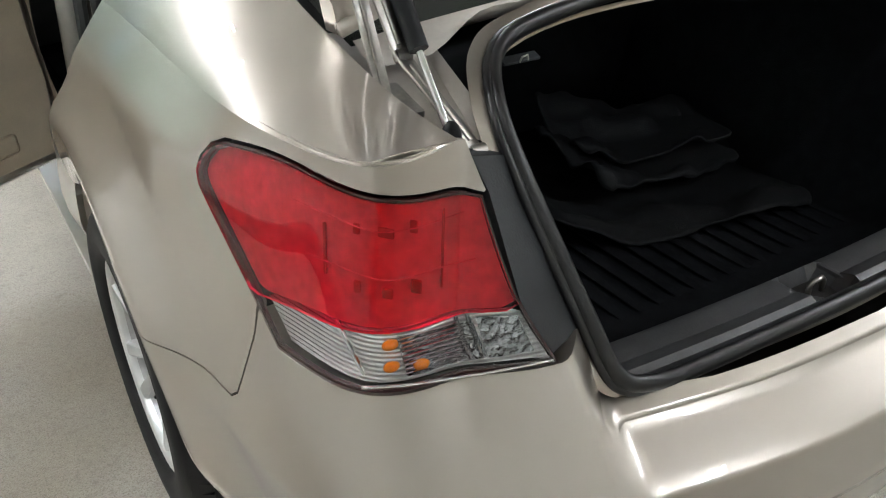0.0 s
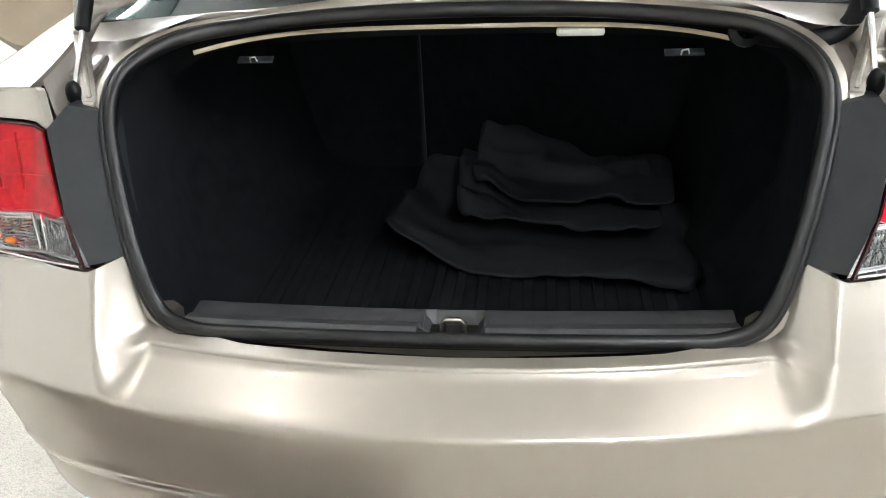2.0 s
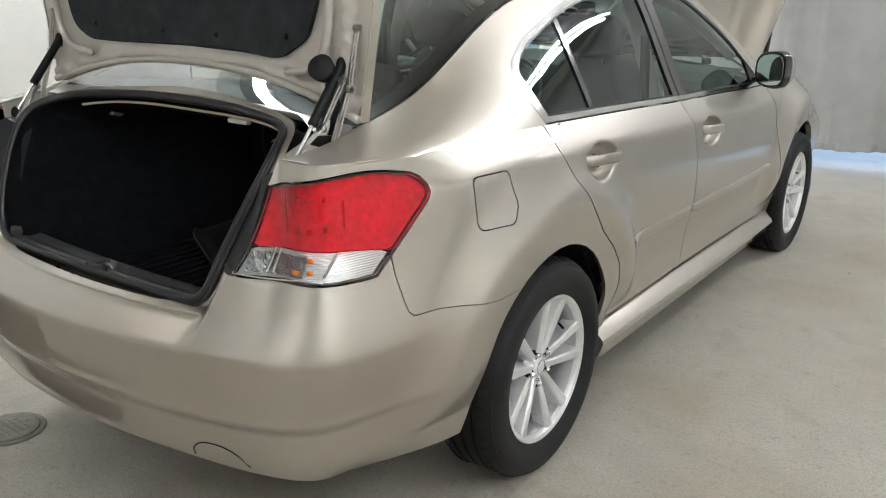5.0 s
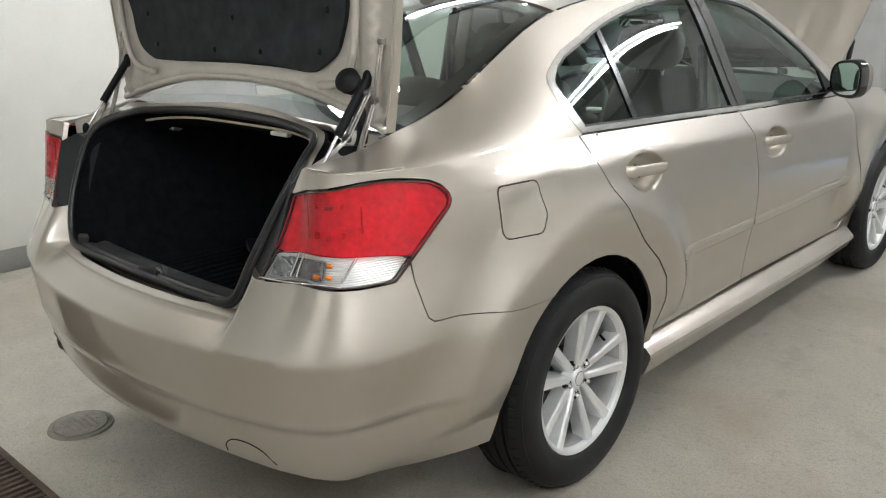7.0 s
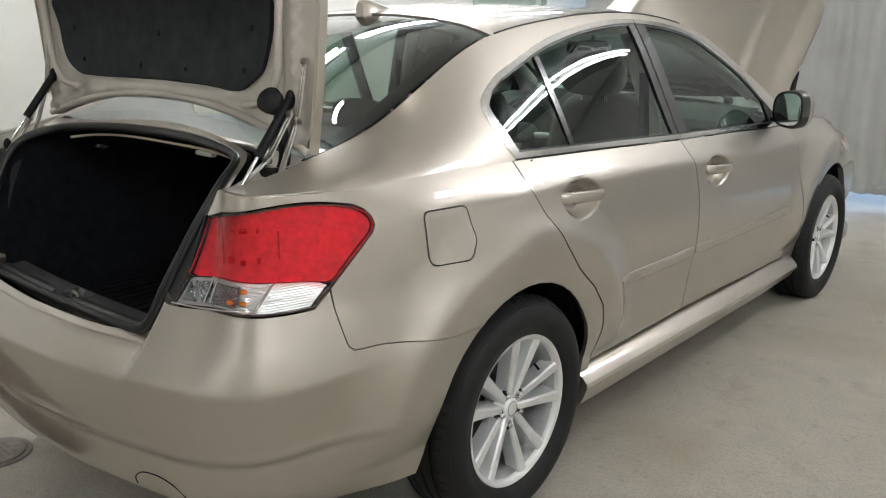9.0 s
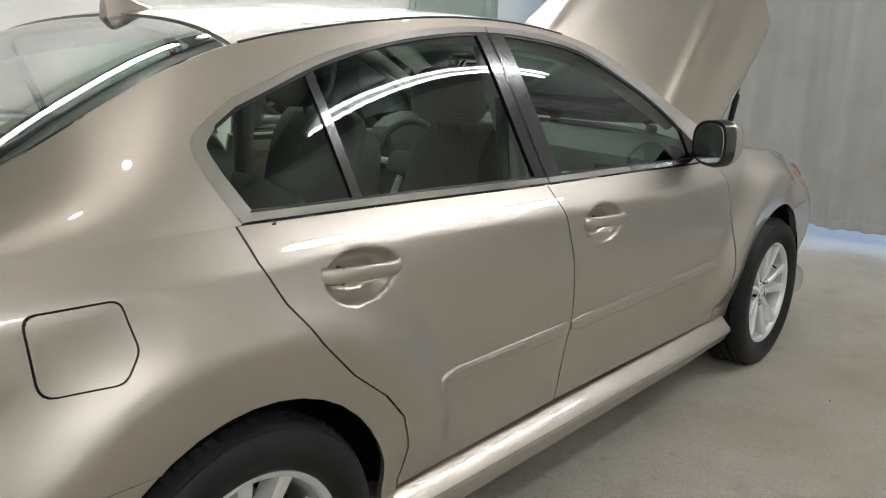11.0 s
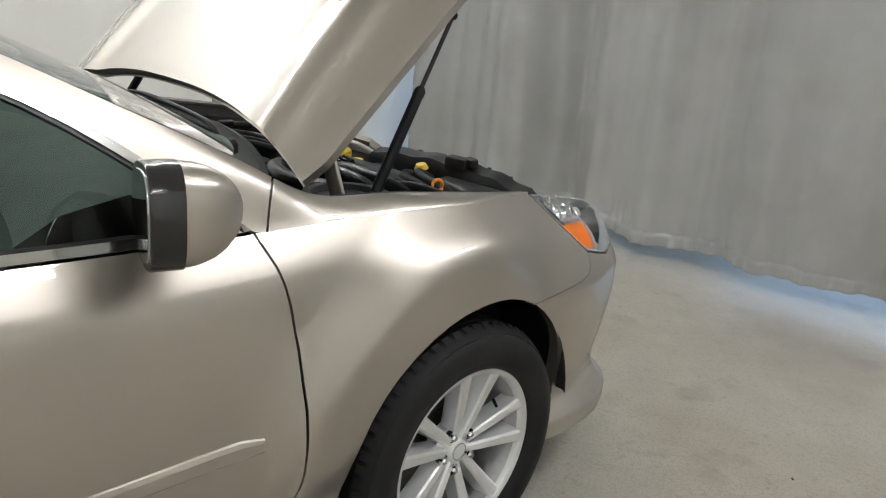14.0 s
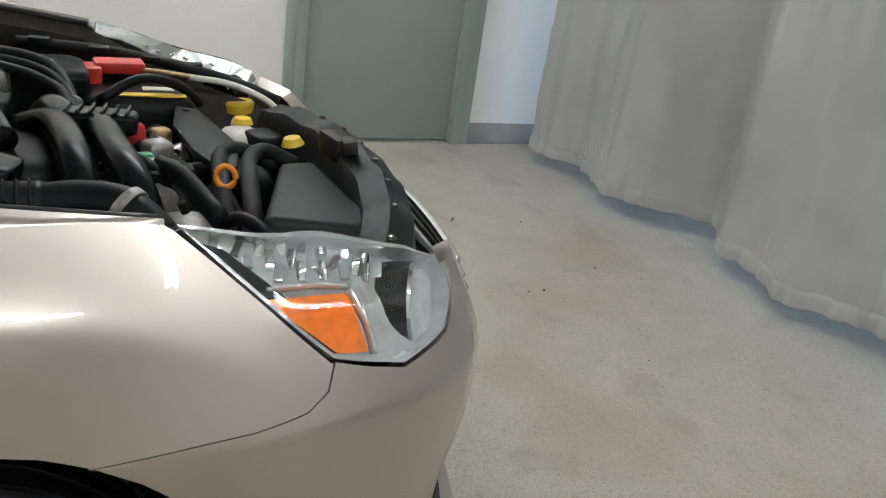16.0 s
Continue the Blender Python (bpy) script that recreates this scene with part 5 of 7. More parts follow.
# ---- wheels ----
def wheel(yc, mirror, turn):
    s = -1 if mirror else 1
    w = new("wheel")
    w.parent = car
    w["label"] = "black tyre on a ten-spoke silver alloy wheel"
    m = Matrix.Translation((s * (0.775 if yc else 0.792), yc, WZ)) @ Matrix.Rotation(radians(s * 90), 4, "Y") @ Matrix.Rotation(radians(turn), 4, "Z")
    lathe("tyre", [(0.221, -0.1340), (0.24, -0.1460), (0.285, -0.1520), (0.312, -0.1420), (0.322, -0.1280), (0.3275, -0.1090), (0.3285, -0.0860), (0.3195, -0.0845), (0.3195, -0.0780), (0.329, -0.0765), (WR, -0.0470), (0.3195, -0.0455), (0.3195, -0.0380), (WR, -0.0365), (0.329, -0.0080), (0.3195, -0.0065), (0.3195, 0.0000), (0.3285, 0.0015), (0.3275, 0.0240), (0.322, 0.0420), (0.314, 0.0540), (0.311, 0.0535), (0.308, 0.0580), (0.29, 0.0650), (0.262, 0.0670), (0.258, 0.0645), (0.24, 0.0620), (0.226, 0.0510), (0.221, 0.0360)], m, RUBBER, w, seg=72, auto=50)
    bm = bmesh.new()
    n = 64
    for i in range(n):
        a = 2 * math.pi * i / n
        for h, da in ((0.028, 0.0), (-0.114, 0.05)):
            q = m @ Matrix.Rotation(a + da, 4, "Z") @ Matrix.Translation((0.3235, 0, h)) @ Matrix.Rotation(radians(-28 if h > 0 else 28), 4, "Y")
            add_box(bm, (0.009, 0.021, 0.024), q)
    tb = part("tread", bm, RUBBER, w)
    tb["kind"] = "stuff"
    lathe("rim_barrel", [(0.204, -0.1330), (0.197, -0.0930), (0.194, -0.0330), (0.197, 0.0120), (0.206, 0.0300)], m, BARREL, w, "dull cast inner rim, darkened for the shade between spokes", seg=72)
    lathe("rim", [(0.206, 0.0300), (0.2085, 0.0410), (0.2120, 0.0455), (0.2230, 0.0490), (0.2255, 0.0455), (0.2255, 0.0330)], m, ALLOY, w, "silver alloy rim", seg=72)
    for i in range(5):
        for sd in (-1, 1):
            bm = bmesh.new()
            rings = []
            for t in np.linspace(0, 1, 10):
                r = 0.032 + t * 0.181
                ang = radians(72 * i) + sd * radians(13.5 + 5 * (1 - t) ** 3)
                half_w = 0.0125 + 0.0075 * t**1.2
                top_h = 0.016 + 0.028 * t**0.9
                inner = -sd
                c, u, v = Vector((r * math.cos(ang), r * math.sin(ang), 0)), Vector((-math.sin(ang), math.cos(ang), 0)) * inner, Vector((0, 0, 1))
                rings.append([bm.verts.new(m @ (c + u * a + v * h)) for a, h in ((-half_w * 1.25, top_h - 0.046), (-half_w, top_h - 0.006), (-half_w * 0.72, top_h - 0.001), (half_w * 0.45, top_h), (half_w * 0.80, top_h - 0.005), (half_w * 1.25, top_h - 0.046))])
            for A, B in zip(rings, rings[1:]):
                for k in range(6):
                    bm.faces.new((A[k], A[(k + 1) % 6], B[(k + 1) % 6], B[k]))
            part("spoke", bm, ALLOY, w, auto=28)
    lathe("hub", [(0.0005, 0.024), (0.024, 0.0235), (0.029, 0.020), (0.031, 0.015), (0.052, 0.009), (0.062, -0.002), (0.064, -0.03)], m, ALLOY, w, "silver hub with a centre cap", seg=40)
    lathe("cap_ring", [(0.020, 0.0236), (0.0205, 0.0252), (0.0225, 0.0252), (0.023, 0.0232)], m, CHROME, w, seg=30)
    for i in range(5):
        a = radians(72 * i + 36)
        q = m @ Matrix.Translation((0.050 * math.cos(a), 0.050 * math.sin(a), 0.0))
        lathe("nut_pocket", [(0.0145, 0.019), (0.0125, 0.0165), (0.0125, 0.004)], q, DARKSTEEL, w, seg=16)
        lathe("wheel_nut", [(0.0005, 0.030), (0.006, 0.030), (0.0095, 0.026), (0.0095, 0.008)], q, CHROME, w, seg=6)
    lathe("brake_disc", [(0.05, -0.045), (0.075, -0.045), (0.080, -0.055), (0.150, -0.055), (0.150, -0.078), (0.08, -0.078)], m, DISC, w, "dull dark brake disc", seg=40)
    # dark backing that also stands for the shade around the brake disc
    lathe("backing_plate", [(0.03, -0.085), (0.193, -0.085)], m, BLACK, w, seg=40)
    lathe("valve", [(0.004, 0.045), (0.004, 0.07), (0.0005, 0.072)], m @ Matrix.Rotation(radians(100), 4, "Z") @ Matrix.Translation((0.182, 0, -0.033)) @ Matrix.Rotation(radians(-30), 4, "Y"), BLACK, w, seg=8)


for yc, tr in ((REAR_W, 25), (FRONT_W, 26)):
    wheel(yc, False, tr)
    wheel(yc, True, tr + 31)


# ---------------- boot ----------------
def seal_pts(inset=0.0):
    """The boot opening's edge, from the bottom's middle round by the right."""
    p = [(0.0, -0.905, 0.697), (0.30, -0.900, 0.698), (0.385, -0.895, 0.703), (0.432, -0.885, 0.728), (0.462, -0.862, 0.80), (0.490, -0.815, 0.90), (0.507, -0.765, 0.985), (0.498, -0.715, 1.035), (0.455, -0.650, 1.062), (0.38, -0.605, 1.074), (0.20, -0.568, 1.084), (0.0, -0.556, 1.086)]
    q = [(x * (1 - inset / 0.45), y, z) for x, y, z in p]
    return q + [(-x, y, z) for x, y, z in q[-2:0:-1]]


boot = new("boot_compartment")
boot.parent = car
boot["label"] = "empty black carpet-lined boot"
ring = smooth_path(seal_pts(), 160, True)
bm = bmesh.new()
add_tube(bm, ring, 0.0095, 12, True, 1.25)
add_tube(bm, [(x * 1.022, y - 0.001, 0.89 + (z - 0.89) * 1.035 - 0.001) for x, y, z in ring], 0.0055, 8, True, 1.2)
part("boot_seal", bm, SEAL, boot, "soft black rubber weather seal", smooth=True)
# painted gutter flange just outside the seal
bm = bmesh.new()
c = Vector((0, -0.74, 0.88))
rings = []
for p in ring:
    p = Vector(p)
    o = Vector((p.x, 0, p.z - 0.89))
    o = o.normalized() if o.length else Vector((0, 0, 1))
    rings.append([bm.verts.new(p + o * a + Vector((0, b, 0)) * (1 if p.z > 0.75 else 0.3)) for a, b in ((0.006, 0.008), (0.012, 0.005), (0.018, 0.006), (0.030, 0.014))])
for A, B in zip(rings, rings[1:] + rings[:1]):
    for k in range(3):
        bm.faces.new((A[k], A[k + 1], B[k + 1], B[k]))
part("opening_flange", bm, PAINT, boot, smooth=True)
# carpet tub: rings from the opening inwards
bm = bmesh.new()
n = len(ring)
rings = []
for depth, sx, zlo, zhi in ((0.0, 1.0, None, None), (0.06, 1.03, 0.62, 1.03), (0.25, 1.10, 0.575, 1.005), (0.55, 0.98, 0.570, 1.0), (0.95, 0.95, 0.575, 1.0)):
    row = []
    for p in ring:
        x, y, z = p
        if depth:
            t = (z - 0.697) / (1.086 - 0.697)
            z = zlo + (zhi - zlo) * t
            y0 = -0.88 + 0.34 * t
            y = y0 + depth * (1 - 0.36 * t / 1.0) if depth > 0.3 else y0 + depth
            x = x * sx
        row.append(bm.verts.new((x, y, z)))
    rings.append(row)
for A, B in zip(rings, rings[1:]):
    for k in range(n):
        bm.faces.new((A[k], A[(k + 1) % n], B[(k + 1) % n], B[k]))
bm.faces.new(rings[-1])
part("boot_lining", bm, CARPET, boot, "matt black carpet lining", auto=40)
# ribbed floor mat lines
bm = bmesh.new()
for i in range(20):
    x = -0.40 + 0.042 * i
    add_box(bm, (0.018, 0.62, 0.003), Matrix.Translation((x, -0.46, 0.579)), 0.001, 1)
part("floor_rib", bm, CARPET, boot)
# sill trim with latch
bm = bmesh.new()
prof = [(-0.885, 0.680), (-0.882, 0.693), (-0.872, 0.698), (-0.850, 0.692), (-0.846, 0.688), (-0.812, 0.690), (-0.800, 0.684), (-0.796, 0.60)]
xs = np.linspace(-0.41, 0.41, 42)
rings = [[bm.verts.new((x, y + 0.015 * (x / 0.41) ** 2, z - (0.030 if abs(x) < 0.045 and -0.875 < y < -0.805 else 0))) for y, z in prof] for x in xs]
for A, B in zip(rings, rings[1:]):
    for k in range(len(prof) - 1):
        bm.faces.new((A[k], A[k + 1], B[k + 1], B[k]))
sill_trim = part("sill_trim", bm, SILLTRIM, boot, "grey plastic boot sill trim", auto=30)
box("latch_plate", (0.075, 0.05, 0.006), Matrix.Translation((0, -0.842, 0.666)), DARKSTEEL, boot, bevel=0.002)
tube("latch_striker", [(-0.016, -0.845, 0.664), (-0.016, -0.845, 0.688), (-0.010, -0.845, 0.694), (0.010, -0.845, 0.694), (0.016, -0.845, 0.688), (0.016, -0.845, 0.664)], 0.0045, STEEL, boot, "steel latch loop")
for dx in (-0.05, 0.05):
    box("latch_surround", (0.010, 0.066, 0.010), Matrix.Translation((dx, -0.840, 0.684)), SILLTRIM, boot, bevel=0.003)
for x in (-0.347, 0.347):
    box("release_plate", (0.06, 0.016, 0.004), pose(x, -0.553, 1.012, 20), TRIM, boot, bevel=0.001)
    tube("release_hook", [(x - 0.006, -0.562, 1.010), (x - 0.005, -0.565, 1.018), (x + 0.004, -0.566, 1.020), (x + 0.006, -0.564, 1.012)], 0.0014, WHITEP, boot, "pale seat release pull", seg=6)
box("boot_lamp", (0.075, 0.018, 0.012), Matrix.Translation((0.186, -0.545, 1.046)), WHITEP, boot, "white boot lamp", bevel=0.004)
bm = bmesh.new()
add_tube(bm, [(x, -0.545 - 0.06 * (x / 0.43) ** 4, 1.058 - 0.02 * (x / 0.43) ** 4) for x in np.linspace(-0.43, 0.43, 24)], 0.004, 6)
part("shelf_edge", bm, BEIGE, boot, "thin bare board edge")
# split line of the rear seat back
box("seat_split", (0.006, 0.01, 0.36), Matrix.Translation((-0.13, -0.175, 0.80)), RUBBER, boot)


def boot_side(mirror):
    s = -1 if mirror else 1
    # dark plastic pocket between lamp and seal
    bm = bmesh.new()
    pts = [(0.470, -0.858, 0.800), (0.531, -0.876, 0.794), (0.561, -0.855, 0.866), (0.578, -0.817, 0.984), (0.568, -0.768, 1.004), (0.512, -0.765, 0.990), (0.494, -0.812, 0.90)]
    a = [bm.verts.new((s * x, y, z)) for x, y, z in pts]
    b = [bm.verts.new((s * (0.52 + (x - 0.52) * 0.9), y + 0.05, z)) for x, y, z in pts]
    bm.faces.new(a)
    for k in range(len(pts)):
        bm.faces.new((a[k], b[k], b[(k + 1) % len(pts)], a[(k + 1) % len(pts)]))
    part("lamp_pocket", bm, POCKET, boot, "dark grey plastic pocket beside the lamp", auto=25)
    # gutter floor beside the deck: painted channel from lamp top to the glass
    bm = bmesh.new()
    rows = []
    for t in np.linspace(0, 1, 14):
        y = -0.755 + 0.255 * t
        xo, zo = float(RX(y)), float(RZ(y))
        xi = 0.515 - 0.03 * t
        zi = 1.005 + 0.075 * t
        zf = min(zo, zi) - 0.035 + 0.03 * t
        rows.append([bm.verts.new((s * x, y, z)) for x, z in ((xo - 0.002, zo - 0.006), (xo - 0.010, zf), ((xo + xi) / 2, zf - 0.004), (xi + 0.012, zf + 0.004), (xi, zi))])
    for A, B in zip(rows, rows[1:]):
        for k in range(4):
            bm.faces.new((A[k], A[k + 1], B[k + 1], B[k]))
    part("gutter", bm, PAINT_IN, boot, "painted dusty rain gutter", auto=30)
    # gas strut
    foot, head = Vector((s * 0.572, -0.735, 1.012)), Vector((s * 0.572, -0.572, 1.215))
    mid = foot.lerp(head, 0.40)
    rod("strut_rod", foot, mid, 0.0045, CHROME, boot, "bright strut rod")
    rod("strut_tube", mid, head, 0.0115, BLACK, boot, "black gas strut")
    for p in (foot, head):
        bm = bmesh.new()
        bmesh.ops.create_uvsphere(bm, u_segments=12, v_segments=8, radius=0.015, matrix=Matrix.Translation(p) @ Matrix.Diagonal((0.8, 0.8, 1.4, 1)))
        part("strut_end", bm, BLACK, boot, smooth=True)
    # hinge links with bolts
    for p, q, w in (((0.600, -0.640, 1.030), (0.606, -0.585, 1.170), 0.020), ((0.606, -0.585, 1.165), (0.612, -0.560, 1.30), 0.018), ((0.545, -0.745, 0.995), (0.585, -0.655, 1.085), 0.022), ((0.585, -0.655, 1.085), (0.592, -0.590, 1.185), 0.022)):
        p, q = Vector((s * p[0], p[1], p[2])), Vector((s * q[0], q[1], q[2]))
        bm = bmesh.new()
        d = q - p
        mm = Matrix.Translation((p + q) / 2) @ d.to_track_quat("Z", "X").to_matrix().to_4x4()
        add_box(bm, (0.005, w, d.length + 0.012), mm, 0.002, 2)
        add_box(bm, (0.010, w * 0.35, d.length * 0.8), mm, 0.002, 2)
        part("hinge_link", bm, STEEL, boot, "bare steel boot hinge link", auto=40)
        for e in (p, q):
            rod("hinge_bolt", e - Vector((0.008, 0, 0)), e + Vector((0.010, 0, 0)), 0.008, STEEL, boot, seg=12)
    box("hinge_bracket", (0.05, 0.07, 0.012), pose(s * 0.595, -0.645, 1.028, 12), STEEL, boot, bevel=0.004)
    # rubber cable boot to the lid
    if not mirror:
        lathe("cable_boot", [(0.012, -0.03), (0.018, -0.026), (0.015, -0.018), (0.024, -0.012), (0.020, -0.004), (0.029, 0.004), (0.026, 0.012), (0.031, 0.02), (0.020, 0.03), (0.0005, 0.034)], pose(0.545, -0.600, 1.205, 60, 0, 20), RUBBER, boot, seg=20)
        tube("wiring_sleeve", [(0.43, -0.600, 1.055), (0.46, -0.602, 1.045), (0.52, -0.60, 1.04), (0.565, -0.60, 1.055), (0.580, -0.60, 1.10), (0.565, -0.60, 1.18)], 0.014, RUBBER, boot, "ribbed black wiring sleeve", seg=12, n=40)
        lathe("grommet", [(0.026, 0.0), (0.026, 0.012), (0.016, 0.02)], pose(0.425, -0.598, 1.055, 70, 0, 0), RUBBER, boot, seg=20)


both(boot_side)
# deck strip between the opening and the rear glass
bm = bmesh.new()
rows = []
for x in np.linspace(-0.60, 0.60, 49):
    yg = -0.530 - 0.045 * (x / 0.6) ** 2
    zg = float(np.array(top(np.array([x]), np.array([yg])))[2][0])
    k = sstep(0.40, 0.55, abs(x))
    rows.append([bm.verts.new(v) for v in ((x, yg + 0.012, zg + 0.002), (x, yg - 0.012, zg - 0.010), (x * 0.99, -0.560 - 0.055 * k, 1.092 - 0.03 * k))])
for A, B in zip(rows, rows[1:]):
    for k in range(2):
        bm.faces.new((A[k], A[k + 1], B[k + 1], B[k]))
part("rear_deck", bm, PAINT_IN, boot, smooth=True)

# ---- boot lid, standing open ----
def lid_low(x):
    return 1.180 - 0.092 * np.abs(x / 0.62) ** 2.2


LID_Y = -0.535


def lid_inner(x, z):
    h = z - lid_low(x)
    frame_relief = 0.018 * sstep(0.0, 0.02, h) * sstep(0.055, 0.035, h) + 0.020 * sstep(0.60, 0.585, np.abs(x)) * sstep(0.52, 0.55, np.abs(x))
    dome = -0.02 * (np.abs(x) / 0.62) ** 2
    return x, LID_Y + dome - frame_relief * 0.8 - 0.10 * sstep(1.35, 1.62, z) * (z - 1.35), z


def lid_outer(x, z):
    return x, lid_inner(x, z)[1] * 0 + LID_Y + 0.035 - 0.03 * (np.abs(x) / 0.62) ** 2 - 0.10 * sstep(1.35, 1.62, z) * (z - 1.35), z


xs = np.linspace(-0.618, 0.618, 40)
lid_o = np.array([(x, float(lid_low(x))) for x in xs] + [(0.645, 1.25), (0.668, 1.45), (0.672, 1.52)] + [(x, 1.535) for x in np.linspace(0.60, -0.60, 20)] + [(-0.672, 1.52), (-0.668, 1.45), (-0.645, 1.25)])
liner_o = np.array(rounded([(-0.545, 1.45), (-0.525, 1.34), (-0.500, 1.262), (-0.43, 1.224), (-0.20, 1.222), (0.0, 1.226), (0.20, 1.222), (0.355, 1.216), (0.452, 1.268), (0.492, 1.36), (0.500, 1.45)], 0.03))
lid = panel("boot_lid", lid_o, lid_outer, PAINT, car, "raised boot lid with dark felt liner", step=0.03, edge=0.015, flip=True, depth=0.03)
panel("lid_inner", lid_o, lid_inner, PAINT_IN, lid, "taupe painted inner pressing", step=0.02, edge=0.012, depth=0, holes=())
panel("lid_liner", liner_o, lid_inner, FELT, lid, "dark felt lid liner", step=0.03, edge=0.02, lift=0.012, depth=0.014)
for x, z in ((-0.40, 1.27), (-0.10, 1.262), (0.12, 1.262), (0.38, 1.27), (-0.44, 1.36), (0.42, 1.37), (0.0, 1.35)):
    y = float(np.array(lid_inner(np.array([x]), np.array([z])))[1][0]) - 0.012
    lathe("liner_clip", [(0.0005, 0.006), (0.006, 0.005), (0.009, 0.0)], pose(x, y, z, 90), BLACK, lid, seg=12)
both(lambda mirror: tube("lid_rib", [((-1 if mirror else 1) * x, LID_Y - 0.032 - 0.02 * (x / 0.62) ** 2, z) for x, z in ((0.40, 1.19), (0.49, 1.205), (0.535, 1.26), (0.552, 1.36), (0.56, 1.50))], 0.010, PAINT_IN, lid, n=30, flat=1.0))
tube("lid_edge", [(x, LID_Y - 0.012 - 0.02 * (abs(x) / 0.62) ** 2, float(lid_low(x)) + 0.008) for x in xs], 0.010, PAINT_IN, lid, seg=8)
# rear face of the lid, lying over towards the rear
bm = bmesh.new()
rows = []
for t in np.linspace(0, 1, 8):
    rows.append([bm.verts.new((x * (1 - 0.10 * t), LID_Y + 0.02 - 0.28 * t, 1.535 + 0.05 * math.sin(t * 2.2) - 0.02 * (x / 0.6) ** 2)) for x in np.linspace(-0.665, 0.665, 24)])
for A, B in zip(rows, rows[1:]):
    for k in range(23):
        bm.faces.new((A[k], A[k + 1], B[k + 1], B[k]))
p_ = part("lid_tail", bm, PAINT, lid, smooth=True)
p_.modifiers.new("thickness", "SOLIDIFY").thickness = 0.02

# ---- folded mats in the boot ----
def mat_sheet(name, cx, cy, w, d, z0, turn, lift, label, seed):
    bm = bmesh.new()
    nx, ny = 26, 22
    g = []
    for j in range(ny + 1):
        row = []
        for i in range(nx + 1):
            u, v = i / nx - 0.5, j / ny - 0.5
            z = lift * (1.6 * sstep(0.05, 0.5, -u) ** 1.3 + 0.8 * sstep(0.0, 0.5, v)) + 0.034 * noise.noise((u * 3.5 + seed, v * 3.5, seed)) + 0.016 * noise.noise((u * 9, v * 8 + seed, seed)) + 0.012 * math.sin(6 * u + 3 * v + seed)
            r = 1 - 0.08 * (abs(2 * u) ** 6 + abs(2 * v) ** 6)
            row.append(bm.verts.new((u * w * r, v * d * r, max(z, 0.0))))
        g.append(row)
    for a, b in zip(g, g[1:]):
        for i in range(nx):
            bm.faces.new((a[i], a[i + 1], b[i + 1], b[i]))
    ob = part(name, bm, MATGREY, None, smooth=True)
    s = ob.modifiers.new("thickness", "SOLIDIFY")
    s.thickness, s.offset = 0.005, 1
    ob.matrix_basis = pose(cx, cy, z0, 0, 0, turn)
    return tagged(ob, label, "mat")


MATGREY = mat("mat_grey", (0.0075, 0.0085, 0.010), 0.75, 0, 30, 0.35, 0.002, 350, spec=0.3)
mat_sheet("cargo_mat", 0.14, -0.36, 0.66, 0.36, 0.586, -12, 0.05, "crumpled grey carpet mat lying on the boot floor", 1.3)
mat_sheet("floor_mat", 0.16, -0.30, 0.44, 0.26, 0.632, 3, 0.035, "folded dark car floor mat on top of the pile", 4.1)
mat_sheet("floor_mat", 0.19, -0.25, 0.44, 0.22, 0.668, -4, 0.035, "small dark car floor mat on the pile", 7.7)


# ---------------- bonnet ----------------
HD, HN = Vector((0, 0.729, 0.684)), Vector((0, -0.684, 0.729))
H0 = Vector((0, 2.402, 1.000))


def hood_pt(x, s):
    """Bonnet surface: x across, s up along the raised bonnet."""
    w = 0.645
    q = np.abs(x) / w
    crown = 0.055 * (1 - q**2.2) - 0.018 * sstep(0.80, 1.0, q) + 0.014 * np.exp(-(((q - 0.70 + 0.10 * s) / 0.07) ** 2)) + 0.03 * np.sin(np.clip(s, 0, 1.1) * 2.8)
    crown = crown - 0.05 * sstep(0.92, 1.12, s)
    return x, H0.y + HD.y * s + HN.y * crown, H0.z + HD.z * s + HN.z * crown


hx = np.linspace(-0.613, 0.613, 36)
hood_o = np.array([(x, 0.105 * (1 - (abs(x) / 0.613) ** 2.6)) for x in hx] + [(0.632, 0.06), (0.648, 0.35), (0.652, 0.60), (0.639, 0.70)] + [(0.56, 0.84), (0.47, 0.98), (0.40, 1.06), (0.25, 1.10), (0.0, 1.115), (-0.25, 1.10), (-0.40, 1.06), (-0.47, 0.98), (-0.56, 0.84)] + [(-0.639, 0.70), (-0.652, 0.60), (-0.648, 0.35), (-0.632, 0.06)])
hood = panel("bonnet", hood_o, hood_pt, PAINT, car, "raised champagne bonnet held by gas struts", step=0.025, edge=0.014, depth=0.022)


def hood_under(x, s):
    a, b, c = hood_pt(x, s)
    return a * 0.985, b - HN.y * 0.028, c - HN.z * 0.028


panel("bonnet_inner", hood_o * (0.985, 1.0), hood_under, PAINT_IN, hood, "painted inner pressing", step=0.05, edge=0.03, flip=True, depth=0.0)


